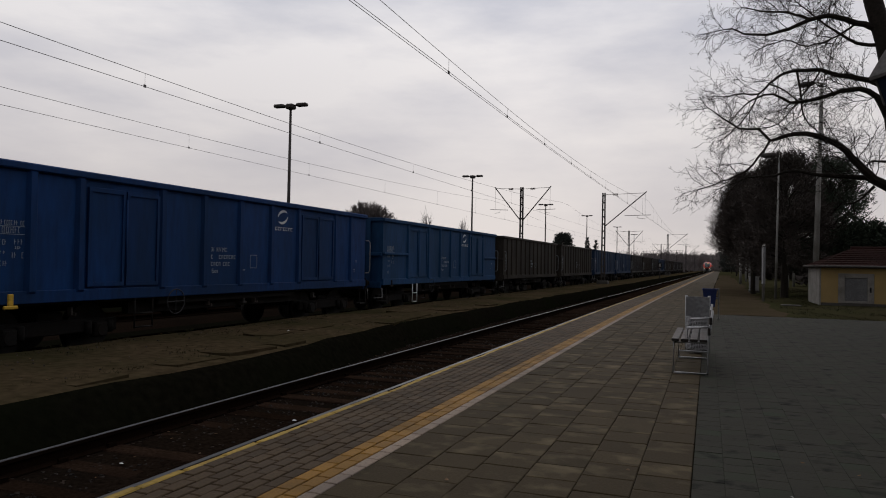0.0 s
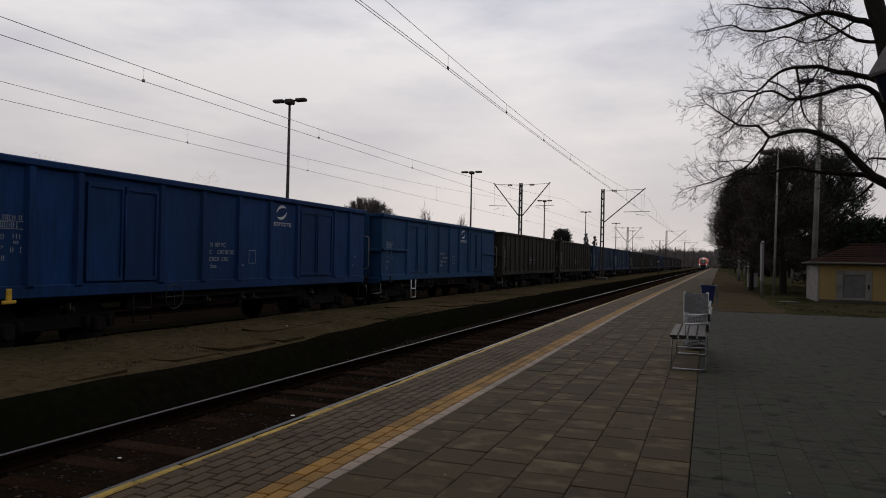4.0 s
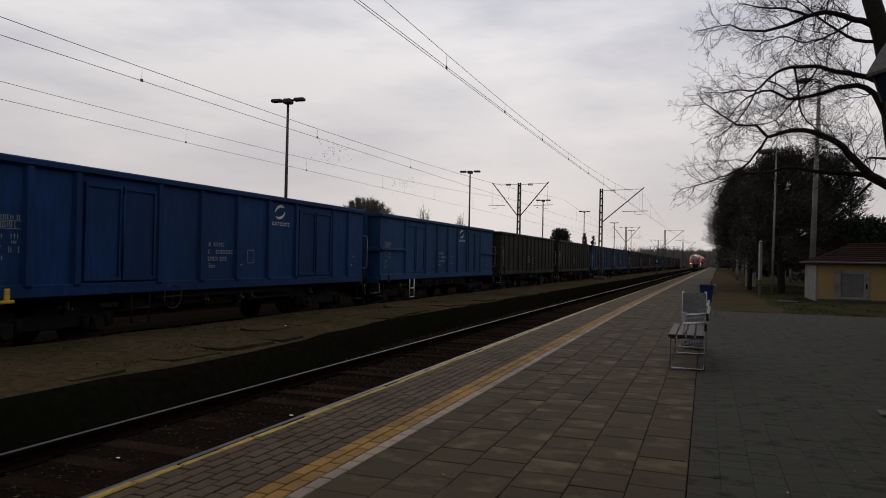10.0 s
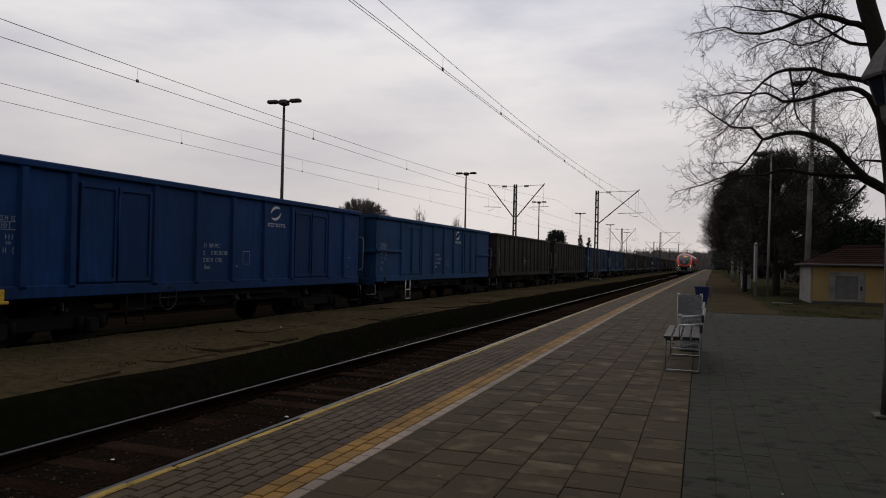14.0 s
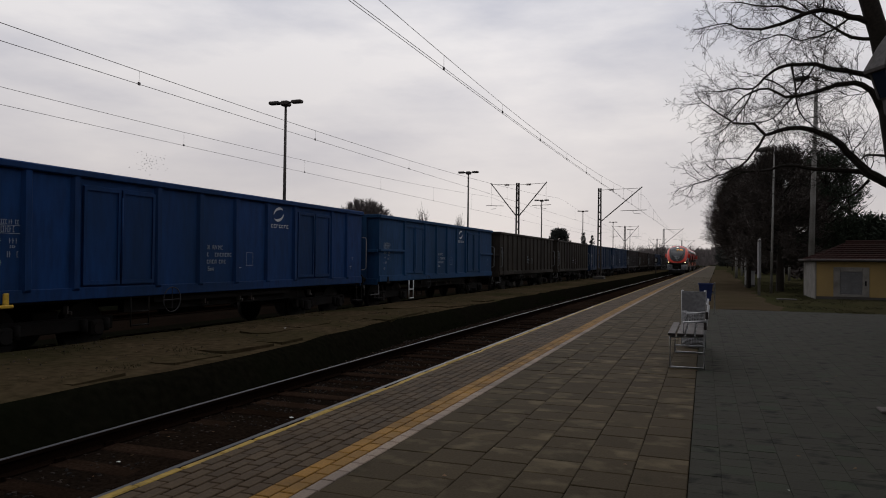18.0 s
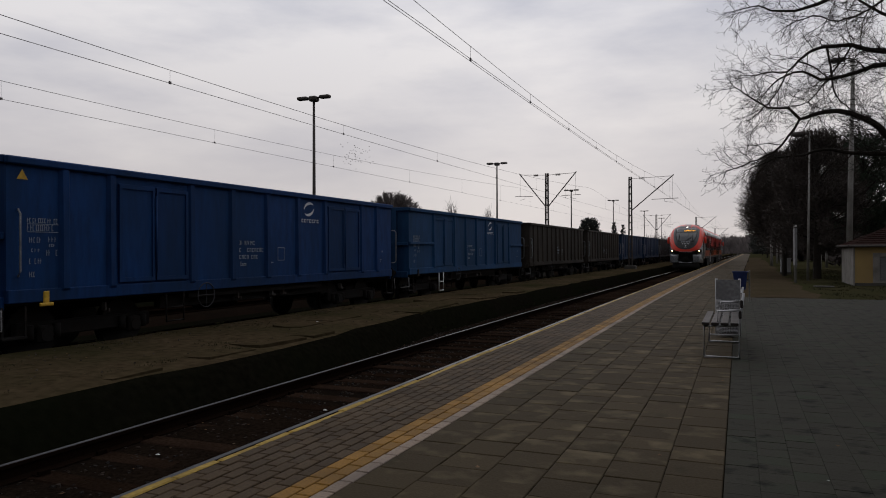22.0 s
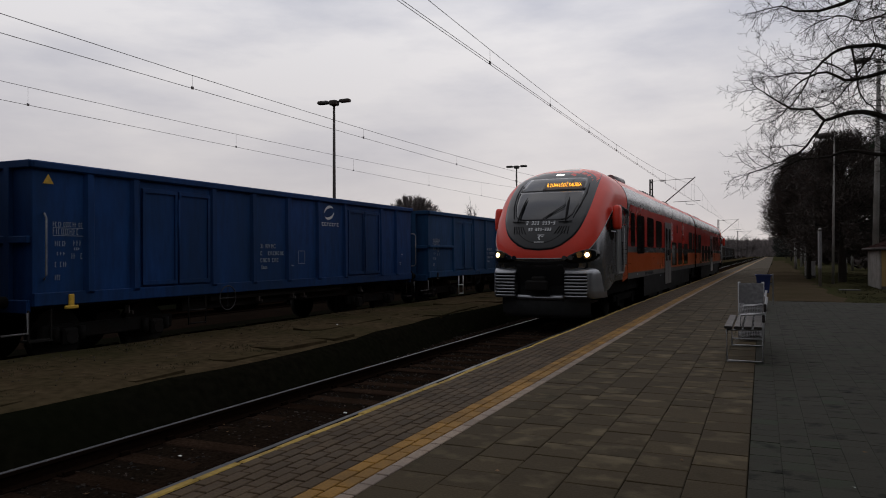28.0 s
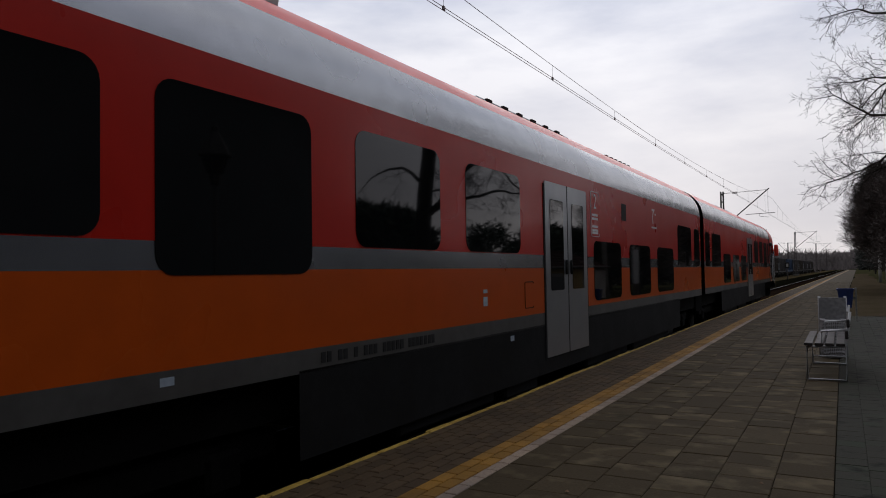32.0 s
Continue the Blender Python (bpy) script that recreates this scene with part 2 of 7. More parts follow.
mat("insulator", (0.09, 0.05, 0.035), 0.35)
mat("bark", (0.024, 0.019, 0.015), 0.9, grain=18, stain=1.5, bump=0.012, vary=0.35, second=(0.018, 0.017, 0.012))
mat("twig", (0.050, 0.040, 0.034), 0.9, grain=18, stain=1.5)
mat("needle_dark", (0.072, 0.060, 0.054), 0.85, grain=5, stain=0.5, per_piece=0.15, second=(0.060, 0.051, 0.046))
mat("needle_green", (0.040, 0.055, 0.036), 0.85, grain=5, stain=0.5, per_piece=0.15, second=(0.033, 0.043, 0.029))
# bare twigs paled: the haze of distance is put into this colour
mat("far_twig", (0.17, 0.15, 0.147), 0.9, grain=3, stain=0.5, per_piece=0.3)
mat("blue_plastic", (0.006, 0.022, 0.12), 0.45, grain=20, stain=4)
mat("bench_slat", (0.11, 0.10, 0.095), 0.7, grain=40, stain=4, bump=0.001, second=(0.06, 0.053, 0.05))
mat("slat_end", (0.03, 0.026, 0.024), 0.8)
mat("plaster_yellow", (0.40, 0.28, 0.115), 0.9, grain=30, stain=0.9, bump=0.003, second=(0.29, 0.205, 0.095), vary=0.1)
mat("quoin_white", (0.27, 0.255, 0.235), 0.85, grain=30, stain=2.2, vary=0.2, second=(0.15, 0.135, 0.12))
mat("roof_tile", (0.026, 0.0125, 0.011), 0.8, grain=20, stain=1.5, per_piece=0.3, second=(0.023, 0.014, 0.012), spec=0.02)
mat("house_wall", (0.10, 0.105, 0.11), 0.85, grain=20, stain=0.6, bump=0.003)
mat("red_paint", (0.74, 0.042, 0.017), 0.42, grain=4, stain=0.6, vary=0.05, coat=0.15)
# the hood's red darkened for the side walls: their shade is in the colour
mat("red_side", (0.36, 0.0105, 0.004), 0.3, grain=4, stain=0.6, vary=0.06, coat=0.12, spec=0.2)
mat("orange_paint", (0.37, 0.056, 0.0025), 0.3, grain=4, stain=0.6, vary=0.06, coat=0.1, spec=0.2)
mat("silver_paint", (0.28, 0.29, 0.31), 0.26, metal=0.92, grain=4, stain=0.7, vary=0.08, coat=0.12)
mat("silver_door", (0.30, 0.31, 0.33), 0.36, metal=0.85, grain=4, stain=0.7, vary=0.06, coat=0.15)
mat("plough_grey", (0.045, 0.047, 0.049), 0.6, grain=8, stain=1.2, vary=0.2)
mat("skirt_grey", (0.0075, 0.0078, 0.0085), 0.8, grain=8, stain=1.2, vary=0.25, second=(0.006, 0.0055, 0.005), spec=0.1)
mat("roof_grey", (0.26, 0.26, 0.265), 0.55, metal=0.3, grain=8, stain=1.2, vary=0.2)
mat("sill_grey", (0.036, 0.035, 0.033), 0.6, grain=8, stain=1.2, vary=0.25, second=(0.026, 0.023, 0.020))
mat("train_glass", (0.003, 0.0035, 0.004), 0.03, grain=4, stain=0.6, vary=0.1, spec=0.32)
mat("screen_glass", (0.013, 0.015, 0.018), 0.12, grain=4, stain=0.6, vary=0.1, coat=0.5)
mat("mask_black", (0.016, 0.018, 0.021), 0.4, grain=8, stain=1.0, vary=0.1, coat=0.2)
mat("bumper_silver", (0.34, 0.35, 0.37), 0.36, metal=0.8, grain=6, stain=1.5, vary=0.08, coat=0.1)
mat("far_needle", (0.045, 0.050, 0.045), 0.9, grain=5, stain=0.5, per_piece=0.3)
mat("dull_steel", (0.20, 0.20, 0.205), 0.75, grain=20, stain=3)
mat("rubber", (0.012, 0.012, 0.013), 0.8)
mat("bumper_grey", (0.28, 0.28, 0.29), 0.5, metal=0.3, grain=8, stain=2)
mat("display_amber", (1.0, 0.42, 0.02), 0.5, emit=2.2)
mat("display_dark", (0.035, 0.020, 0.014), 0.35, grain=60, stain=3)
mat("lamp_glow", (1.0, 0.76, 0.42), 0.4, emit=7.0)
mat("lamp_glow_top", (1.0, 0.93, 0.80), 0.4, emit=3.0)
mat("lamp_bowl", (0.75, 0.40, 0.13), 0.15, metal=0.9)


# ---- geometry helpers ----
def part(name, bm, m, parent=None, label=""):
    """Links a bmesh as one mesh object, under a thing if one is given."""
    me = bpy.data.meshes.new(name)
    bm.to_mesh(me)
    bm.free()
    for one in (m if isinstance(m, (list, tuple)) else [m]):
        me.materials.append(M[one])
    ob = new(name, me)
    if parent is not None:
        ob.parent = parent
    if label:
        ob["label"] = label
    return ob


def raw(name, verts, faces, m, parent=None, label="", smooth=False):
    me = bpy.data.meshes.new(name)
    me.from_pydata([tuple(v) for v in verts], [], faces)
    for one in (m if isinstance(m, (list, tuple)) else [m]):
        me.materials.append(M[one])
    if smooth:
        me.polygons.foreach_set("use_smooth", [True] * len(me.polygons))
    me.update()
    ob = new(name, me)
    if parent is not None:
        ob.parent = parent
    if label:
        ob["label"] = label
    return ob


def thing(name, at, label, category, group="", kind=""):
    ob = new(name)
    ob.location = at
    ob.empty_display_size = 0.2
    return tagged(ob, label, category, group, kind)


def box(bm, x0, x1, y0, y1, z0, z1, bevel=0.0, mi=0):
    v = [bm.verts.new(p) for p in ((x0, y0, z0), (x1, y0, z0), (x1, y1, z0), (x0, y1, z0),
                                   (x0, y0, z1), (x1, y0, z1), (x1, y1, z1), (x0, y1, z1))]
    fs = [bm.faces.new([v[i] for i in q]) for q in ((3, 2, 1, 0), (4, 5, 6, 7), (0, 1, 5, 4), (1, 2, 6, 5), (2, 3, 7, 6), (3, 0, 4, 7))]
    for q in fs:
        q.material_index = mi
    if bevel:
        es = {e for q in fs for e in q.edges}
        bmesh.ops.bevel(bm, geom=list(es), offset=bevel, segments=1, affect="EDGES")
    return bm


def boxes(*specs, bevel=0.0):
    bm = bmesh.new()
    for s in specs:
        box(bm, *s, bevel=bevel)
    return bm


def tube(bm, pts, radii, sides=8, cap=True):
    """A tapered tube along points."""
    pts = [Vector(p) for p in pts]
    if not isinstance(radii, (list, tuple)):
        radii = [radii] * len(pts)
    rings = []
    for i, p in enumerate(pts):
        d = (pts[min(i + 1, len(pts) - 1)] - pts[max(i - 1, 0)]).normalized()
        a = d.cross(Vector((0, 0, 1)) if abs(d.z) < 0.9 else Vector((1, 0, 0))).normalized()
        b = d.cross(a)
        rings.append([bm.verts.new(p + radii[i] * (math.cos(j * math.tau / sides) * a + math.sin(j * math.tau / sides) * b)) for j in range(sides)])
    for r0, r1 in zip(rings, rings[1:]):
        for j in range(sides):
            q = bm.faces.new((r0[j], r0[(j + 1) % sides], r1[(j + 1) % sides], r1[j]))
            q.smooth = sides > 5
    if cap:
        bm.faces.new(rings[0][::-1])
        bm.faces.new(rings[-1])
    return bm


def tubes(*runs, sides=8):
    bm = bmesh.new()
    for pts, r in runs:
        tube(bm, pts, r, sides)
    return bm


def disc(bm, centre, axis, r, thick, sides=16):
    c, a = Vector(centre), Vector(axis).normalized()
    return tube(bm, [c - a * thick / 2, c + a * thick / 2], r, sides)


def letters(name, text, size, m, parent, matrix, label=""):
    """Flat lettering as a mesh."""
    cu = bpy.data.curves.new(name, "FONT")
    cu.body, cu.size, cu.extrude, cu.align_x, cu.align_y = text, size, 0.002, "CENTER", "CENTER"
    cu.resolution_u = 2
    tmp = bpy.data.objects.new(name, cu)
    me = bpy.data.meshes.new_from_object(tmp)
    bpy.data.objects.remove(tmp)
    me.materials.clear()
    me.materials.append(M[m])
    ob = new(name, me)
    ob.parent = parent
    ob.matrix_basis = matrix
    if label:
        ob["label"] = label
    return ob


def bend(y):
    """The line swings gently to the right further out."""
    u = max(0.0, y - 18.0)
    return 0.015 * u * u / (u + 12.0)


RAIL = -0.33           # rail top
AXIS, AXIS_2, AXIS_3 = -4.87, -11.23, -17.0
EDGE = -3.32           # platform edge
FAR = [-6, -2, 2, 6, 10, 14, 18, 23, 28, 34, 40, 48, 56, 66, 78, 92, 110, 130, 155, 185, 220, 270, 330, 400, 480]


def along(profile, ys=FAR, closed=True, z_wave=0.0):
    """Sweeps an x-z outline along the line."""
    verts, faces, n = [], [], len(profile)
    for y in ys:
        for x, z in profile:
            verts.append((x + bend(y), y, z + z_wave * (noise.noise((x * 3.1, y * 0.9, 5)))))
    for i in range(len(ys) - 1):
        for j in range(n if closed else n - 1):
            a, b = i * n + j, i * n + (j + 1) % n
            faces.append((a, b, b + n, a + n))
    if closed:
        faces += [tuple(range(n))[::-1], tuple(range((len(ys) - 1) * n, len(ys) * n))]
    return verts, faces


# ---- ground, track beds, platform ----
def ground():
    xs = [-2500, -600, -200, -80, -40, -26, -22.5, -20.8, -19.6, -14, -9, -3.0, -2.6, 0.5, 3, 6, 10, 16, 26, 45, 90, 250, 700, 2500]
    ys = [-60, -20, -6, 0, 6, 12, 18, 24, 30, 38, 48, 60, 80, 110, 150, 220, 350, 600, 1200, 3500]
    verts, faces = [], []
    for y in ys:
        for x in xs:
            left = x <= -3.0
            z = (-0.62 if left else -0.06) + 0.03 * noise.noise((x * 0.3, y * 0.3, 0))
            if x > -3.0 and y < 22.5:
                z -= 0.25
            # added rise past the far track, closes the bright gap under the wagons
            if x <= -20.8:
                z += 0.75 if x <= -22.5 else 0.5
            if x > 0.4 and y > 22:
                z = -0.012 + 0.02 * noise.noise((x * 0.4, y * 0.2, 2))
            verts.append((x + (bend(y) if abs(x) < 60 else 0), y, z))
    n = len(xs)
    for j in range(len(ys) - 1):
        for i in range(n - 1):
            a = j * n + i
            faces.append((a, a + 1, a + 1 + n, a + n))
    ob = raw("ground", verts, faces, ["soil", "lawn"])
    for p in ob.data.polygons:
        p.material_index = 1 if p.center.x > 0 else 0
    return tagged(ob, "dark bare soil and thin winter grass", "ground", kind="structure")


ground()


def track(name, axis, label, sleepers):
    bed_v, bed_f = along([(axis - 2.3, -0.64), (axis - 1.55, -0.50), (axis + 1.5, -0.50), (axis + 1.64 if axis > -6 else axis + 2.2, -0.64)], z_wave=0.05)
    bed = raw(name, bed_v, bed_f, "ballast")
    tagged(bed, label, "railway track", kind="structure")
    for side in (-0.7525, 0.7525):
        x = axis + side
        web = [(x - 0.070, -0.49), (x + 0.070, -0.49), (x + 0.070, -0.475), (x + 0.012, -0.455), (x + 0.012, -0.375),
               (x + 0.036, -0.365), (x + 0.036, -0.336), (x - 0.036, -0.336), (x - 0.036, -0.365), (x - 0.012, -0.375), (x - 0.012, -0.455), (x - 0.070, -0.475)]
        v, f = along(web)
        rail = raw("rail", v, f, "rail_rust", bed, "rusty steel rail")
        # the far rail head is drawn thinner and lighter for its glint
        half = 0.018 if side < 0 else 0.030
        v, f = along([(x - half, -0.3358), (x + half, -0.3358), (x + half - 0.002, -0.33), (x - half + 0.002, -0.33)])
        if sleepers:
            raw("running_surface", v, f, "rail_bright" if side < 0 else "rail_shine", rail, "polished rail head")
        else:
            raw("running_surface", v, f, "rail_rust", rail, "rusty rail head")
    if sleepers:
        rnd = random.Random(4)
        bm = boxes((-1.28, 1.28, -0.125, 0.125, -0.62, -0.478), bevel=0.012)
        first = part("sleeper", bm, "sleeper_wood", bed)
        clip = boxes((-0.10, 0.10, -0.06, 0.06, 0, 0.022), (-0.10, -0.07, -0.05, 0.05, 0.02, 0.05), (0.07, 0.10, -0.05, 0.05, 0.02, 0.05))
        plate = part("tie_plate", clip, "rail_rust", first)
        plate.location = (-0.7525, 0, -0.488)
        second = new("tie_plate", plate.data)
        second.parent, second.location = first, (0.7525, 0, -0.488)
        y = -1.8
        first.location = (axis, y, 0)
        while y < 120:
            y += 0.62
            near = y < 45
            s = new("sleeper", first.data)
            s.parent = bed
            s.location = (axis + bend(y) + rnd.uniform(-0.04, 0.04), y + rnd.uniform(-0.02, 0.02), rnd.uniform(-0.012, 0.01))
            s.rotation_euler = (rnd.uniform(-0.02, 0.02), rnd.uniform(-0.006, 0.006), rnd.uniform(-0.015, 0.015))
            if near:
                for sx in (-0.7525, 0.7525):
                    c = new("tie_plate", plate.data)
                    c.parent, c.location = s, (sx, 0, -0.488)
    return bed


main_track = track("track_main", AXIS, "running track with worn wooden sleepers in dirty ballast", True)
track("track_siding", AXIS_2, "siding track under the freight train", False)
track("track_far", AXIS_3, "far track behind the freight train", False)


# old low platform between the two tracks: earth surface, broken slab edge
def island():
    ys = [-6 + 0.9 * i for i in range(50)] + [42, 48, 56, 66, 78, 92, 110, 130, 155, 185, 220, 270, 330]
    xs = [0.42, 0.25, 0.06, -0.12, -0.5, -1.0, -1.5, -2.0, -2.5, -2.9, -3.2, -3.4, -3.42]
    prof = [-0.56, -0.40, -0.14, -0.05, -0.03, -0.02, -0.02, -0.03, -0.03, -0.04, -0.05, -0.08, -0.56]
    verts, faces = [], []
    for y in ys:
        k = min(1, max(0, (y - 9) / 8))
        near = -6.38 - 0.55 * k * k * (3 - 2 * k)
        for x, z in zip(xs, prof):
            wob = (0.16 * noise.noise((y * 0.55, 1.3, 3)) + 0.08 * noise.noise((y * 1.7, x, 9))) * (1 if x > -1 else 0.4)
            px = near + x if x > -1.6 else -9.98 + (x + 3.42) * 0.9
            verts.append((px + bend(y) + wob, y, z + (0.03 * noise.noise((px * 1.6, y * 0.8, 1)) + 0.02 * noise.noise((px * 5, y * 4, 1)) if -3.3 < x < 0.1 else 0)))
    n = len(xs)
    for j in range(len(ys) - 1):
        for i in range(n - 1):
            a = j * n + i
            faces.append((a + 1, a, a + n, a + n + 1))
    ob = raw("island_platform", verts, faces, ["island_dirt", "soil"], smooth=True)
    # bank faces take near-black soil: dark earth plus the ditch's shade in colour
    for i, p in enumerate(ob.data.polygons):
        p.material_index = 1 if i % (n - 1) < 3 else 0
    return tagged(ob, "old low island platform of earth, moss and sunken slabs", "platform", kind="structure")


old_platform = island()


def sunken_slabs():
    """Broken edge slabs of the island, half sunk and out of line."""
    rnd = random.Random(8)
    y = 3.6
    while y < 24:
        k = min(1, max(0, (y - 9) / 8))
        near = -6.38 - 0.55 * k * k * (3 - 2 * k)
        w, ln = rnd.uniform(0.45, 0.75), rnd.uniform(0.7, 1.3)
        bm = bmesh.new()
        cx, cy = near - 0.25 - w / 2 + rnd.uniform(-0.12, 0.1) - (0.9 if rnd.random() < 0.3 else 0), y + ln / 2
        pts = [(sx * w / 2 + rnd.uniform(-0.06, 0.06), sy * ln / 2 + rnd.uniform(-0.08, 0.08)) for sx, sy in ((-1, -1), (0.1, -1.05), (1, -1), (1, 1), (-0.2, 1.04), (-1, 1))]
        lo = [bm.verts.new((a, b, -0.1)) for a, b in pts]
        hi = [bm.verts.new((a, b, 0.0)) for a, b in pts]
        bm.faces.new(hi)
        for j in range(len(pts)):
            bm.faces.new((lo[j], lo[(j + 1) % len(pts)], hi[(j + 1) % len(pts)], hi[j]))
        ob = part("sunken_slab", bm, "island_dirt", old_platform, "mossy sunken concrete slab")
        ob.location = (cx + bend(y), cy, rnd.uniform(-0.026, 0.002))
        ob.rotation_euler = (rnd.uniform(-0.02, 0.02), rnd.uniform(-0.025, 0.025), rnd.uniform(-0.12, 0.12))
        y += ln + rnd.uniform(0.02, 0.3)


sunken_slabs()


# ---- near platform ----
def platform():
    verts, faces = along([(EDGE + 0.03, -0.63), (-0.062, -0.63), (-0.062, -0.008), (EDGE + 0.03, -0.008)])
    ob = raw("platform", verts, faces, "joint")
    tagged(ob, "station platform bed with dark sandy joints", "platform", kind="structure")
    v, f = along([(EDGE + 0.035, -0.62), (EDGE + 0.10, -0.62), (EDGE + 0.10, -0.12), (EDGE + 0.035, -0.12)])
    raw("edge_wall", v, f, "concrete", ob, "stained concrete wall under the platform edge")
    return ob


near_platform = platform()


def yard():
    ob = part("yard", boxes((-0.06, 14.0, -8.0, 23.55, -0.5, -0.007)), "joint")
    tagged(ob, "bed of the dark paved yard beside the platform", "pavement", kind="structure")
    return ob


yard_bed = yard()


# ---- freight wagons ----
HALF = 6.25            # half of a body's length
STAKES = {"wagon_blue": (0.0, 1.22, 2.44, 4.36, 5.28), "wagon_blue_light": (0.0, 1.17, 2.36, 4.26),
          "wagon_blue_dull": (0.0, 1.22, 2.44, 4.36, 5.28)}
RIBS = (0.0, 0.95, 1.9, 2.85, 3.8, 4.75, 5.6)


def wagon_parts(body_mat, name, label):
    """One four-axle open goods wagon, its middle at the origin on the rail top."""
    w = thing(name, (0, 0, 0), label, "freight wagon", "wagons of the standing freight train")
    t0, t1 = 1.14, 3.17
    for sx in (-1, 1):
        a, b = sorted((sx * 1.36, sx * 1.39))
        wall = part("side_wall", boxes((a, b, -HALF, HALF, t0, t1 - 0.1)), body_mat, w)
        a, b = sorted((sx * 1.34, sx * 1.46))
        part("top_rail", boxes((a, b, -HALF - 0.04, HALF + 0.04, t1 - 0.12, t1), bevel=0.02), body_mat, w)
        a, b = sorted((sx * 1.30, sx * 1.43))
        part("sill", boxes((a, b, -HALF, HALF, t0 - 0.14, t0 + 0.06), bevel=0.01), body_mat, w)
        for sy in (-1, 1):
            for s in STAKES.get(body_mat, RIBS):
                if s == 0 and sy < 0:
                    continue
                y = sy * s
                bm = bmesh.new()
                x1, x0 = sx * 1.46, sx * 1.385
                vs = [(x0, y - 0.11, t0 - 0.05), (x1, y - 0.055, t0 + 0.05), (x1, y + 0.055, t0 + 0.05), (x0, y + 0.11, t0 - 0.05),
                      (x0, y - 0.11, t1 - 0.1), (x1 - sx * 0.02, y - 0.055, t1 - 0.1), (x1 - sx * 0.02, y + 0.055, t1 - 0.1), (x0, y + 0.11, t1 - 0.1)]
                v = [bm.verts.new(p) for p in vs]
                for q in ((0, 1, 5, 4), (1, 2, 6, 5), (2, 3, 7, 6), (0, 3, 2, 1), (4, 5, 6, 7), (0, 4, 7, 3)):
                    bm.faces.new([v[i] for i in q])
                part("stake", bm, body_mat, w)
            d0, d1 = sorted((sy * 2.56, sy * 4.22))
            mid = (d0 + d1) / 2
            a, b = sorted((sx * 1.39, sx * 1.415))
            for e0, e1 in ((d0, mid - 0.02), (mid + 0.02, d1)) if body_mat in STAKES else ():
                leaf = part("door_leaf", boxes((a, b, e0, e1, t0 + 0.1, t1 - 0.24), bevel=0.008), body_mat, w)
                a2, b2 = sorted((sx * 1.412, sx * 1.44))
                part("leaf_frame", boxes((a2, b2, e0, e0 + 0.06, t0 + 0.12, t1 - 0.26), (a2, b2, e1 - 0.06, e1, t0 + 0.12, t1 - 0.26),
                                         (a2, b2, e0, e1, t1 - 0.32, t1 - 0.26), (a2, b2, e0, e1, t0 + 0.1, t0 + 0.17)), body_mat, leaf)
            if body_mat in STAKES:
                part("door_bar", tubes(([(sx * 1.45, mid, t0 + 0.25), (sx * 1.45, mid, t1 - 0.4)], 0.018)), body_mat, w)
            yc = sy * (HALF - 0.12)
            if not (body_mat == "wagon_blue_light" and sy < 0):
                yr = yc + (0.24 if sy > 0 else 0.02)
                part("handrail", tubes(([(sx * 1.38, yr - 0.06 * sy, 1.40), (sx * 1.46, yr, 1.41), (sx * 1.50, yr, 1.47), (sx * 1.50, yr, 2.32), (sx * 1.46, yr, 2.38), (sx * 1.38, yr - 0.06 * sy, 2.39)], 0.015)), "handrail_paint", w, "chipped white corner handrail")
            part("step", boxes((min(sx * 1.22, sx * 1.42), max(sx * 1.22, sx * 1.42), yc - 0.2, yc + 0.2, 0.47, 0.50),
                               (min(sx * 1.38, sx * 1.40), max(sx * 1.38, sx * 1.40), yc - 0.2, yc - 0.17, 0.47, 0.95),
                               (min(sx * 1.38, sx * 1.40), max(sx * 1.38, sx * 1.40), yc + 0.17, yc + 0.2, 0.47, 0.95)), "underframe", w)
        hook_y = -HALF + 0.62
        bm = boxes((min(sx * 1.42, sx * 1.45), max(sx * 1.42, sx * 1.45), hook_y - 0.05, hook_y + 0.05, 0.95, 1.16),
                   (min(sx * 1.42, sx * 1.46), max(sx * 1.42, sx * 1.46), hook_y - 0.12, hook_y + 0.12, 0.93, 0.985), bevel=0.012)
        part("towing_hook", bm, "yellow_paint" if body_mat == "wagon_blue" else "underframe", w, "painted towing hook")
    for sy in (-1, 1):
        a, b = sorted((sy * (HALF - 0.05), sy * HALF))
        part("end_wall", boxes((-1.36, 1.36, a, b, t0 - 0.1, t1 - 0.02)), body_mat, w)
        a, b = sorted((sy * HALF, sy * (HALF + 0.07)))
        part("end_beam", boxes((-1.40, 1.40, a, b, t1 - 0.11, t1 + 0.005), (-1.36, 1.36, a, b, 1.94, 2.05), (-1.36, 1.36, a, b, 0.9, 1.1), bevel=0.012), body_mat, w)
        for x in (-0.9, 0, 0.9):
            part("end_stake", boxes((x - 0.06, x + 0.06, a, b - sy * 0.005 if sy > 0 else b, 1.1, t1 - 0.1)), body_mat, w)
        for x in (-0.875, 0.875):
            bm = bmesh.new()
            y0, y1 = sy * (HALF + 0.05), sy * (HALF + 0.50)
            tube(bm, [(x, y0, 1.06), (x, y1 - sy * 0.05, 1.06)], 0.09, 10)
            disc(bm, (x, y1, 1.06), (0, 1, 0), 0.23, 0.04, 16)
            part("buffer", bm, "underframe", w)
        part("coupler", tubes(([(0, sy * HALF, 1.04), (0, sy * (HALF + 0.5), 0.98)], 0.05)), "underframe", w)
        # bogie
        cy = sy * 4.5
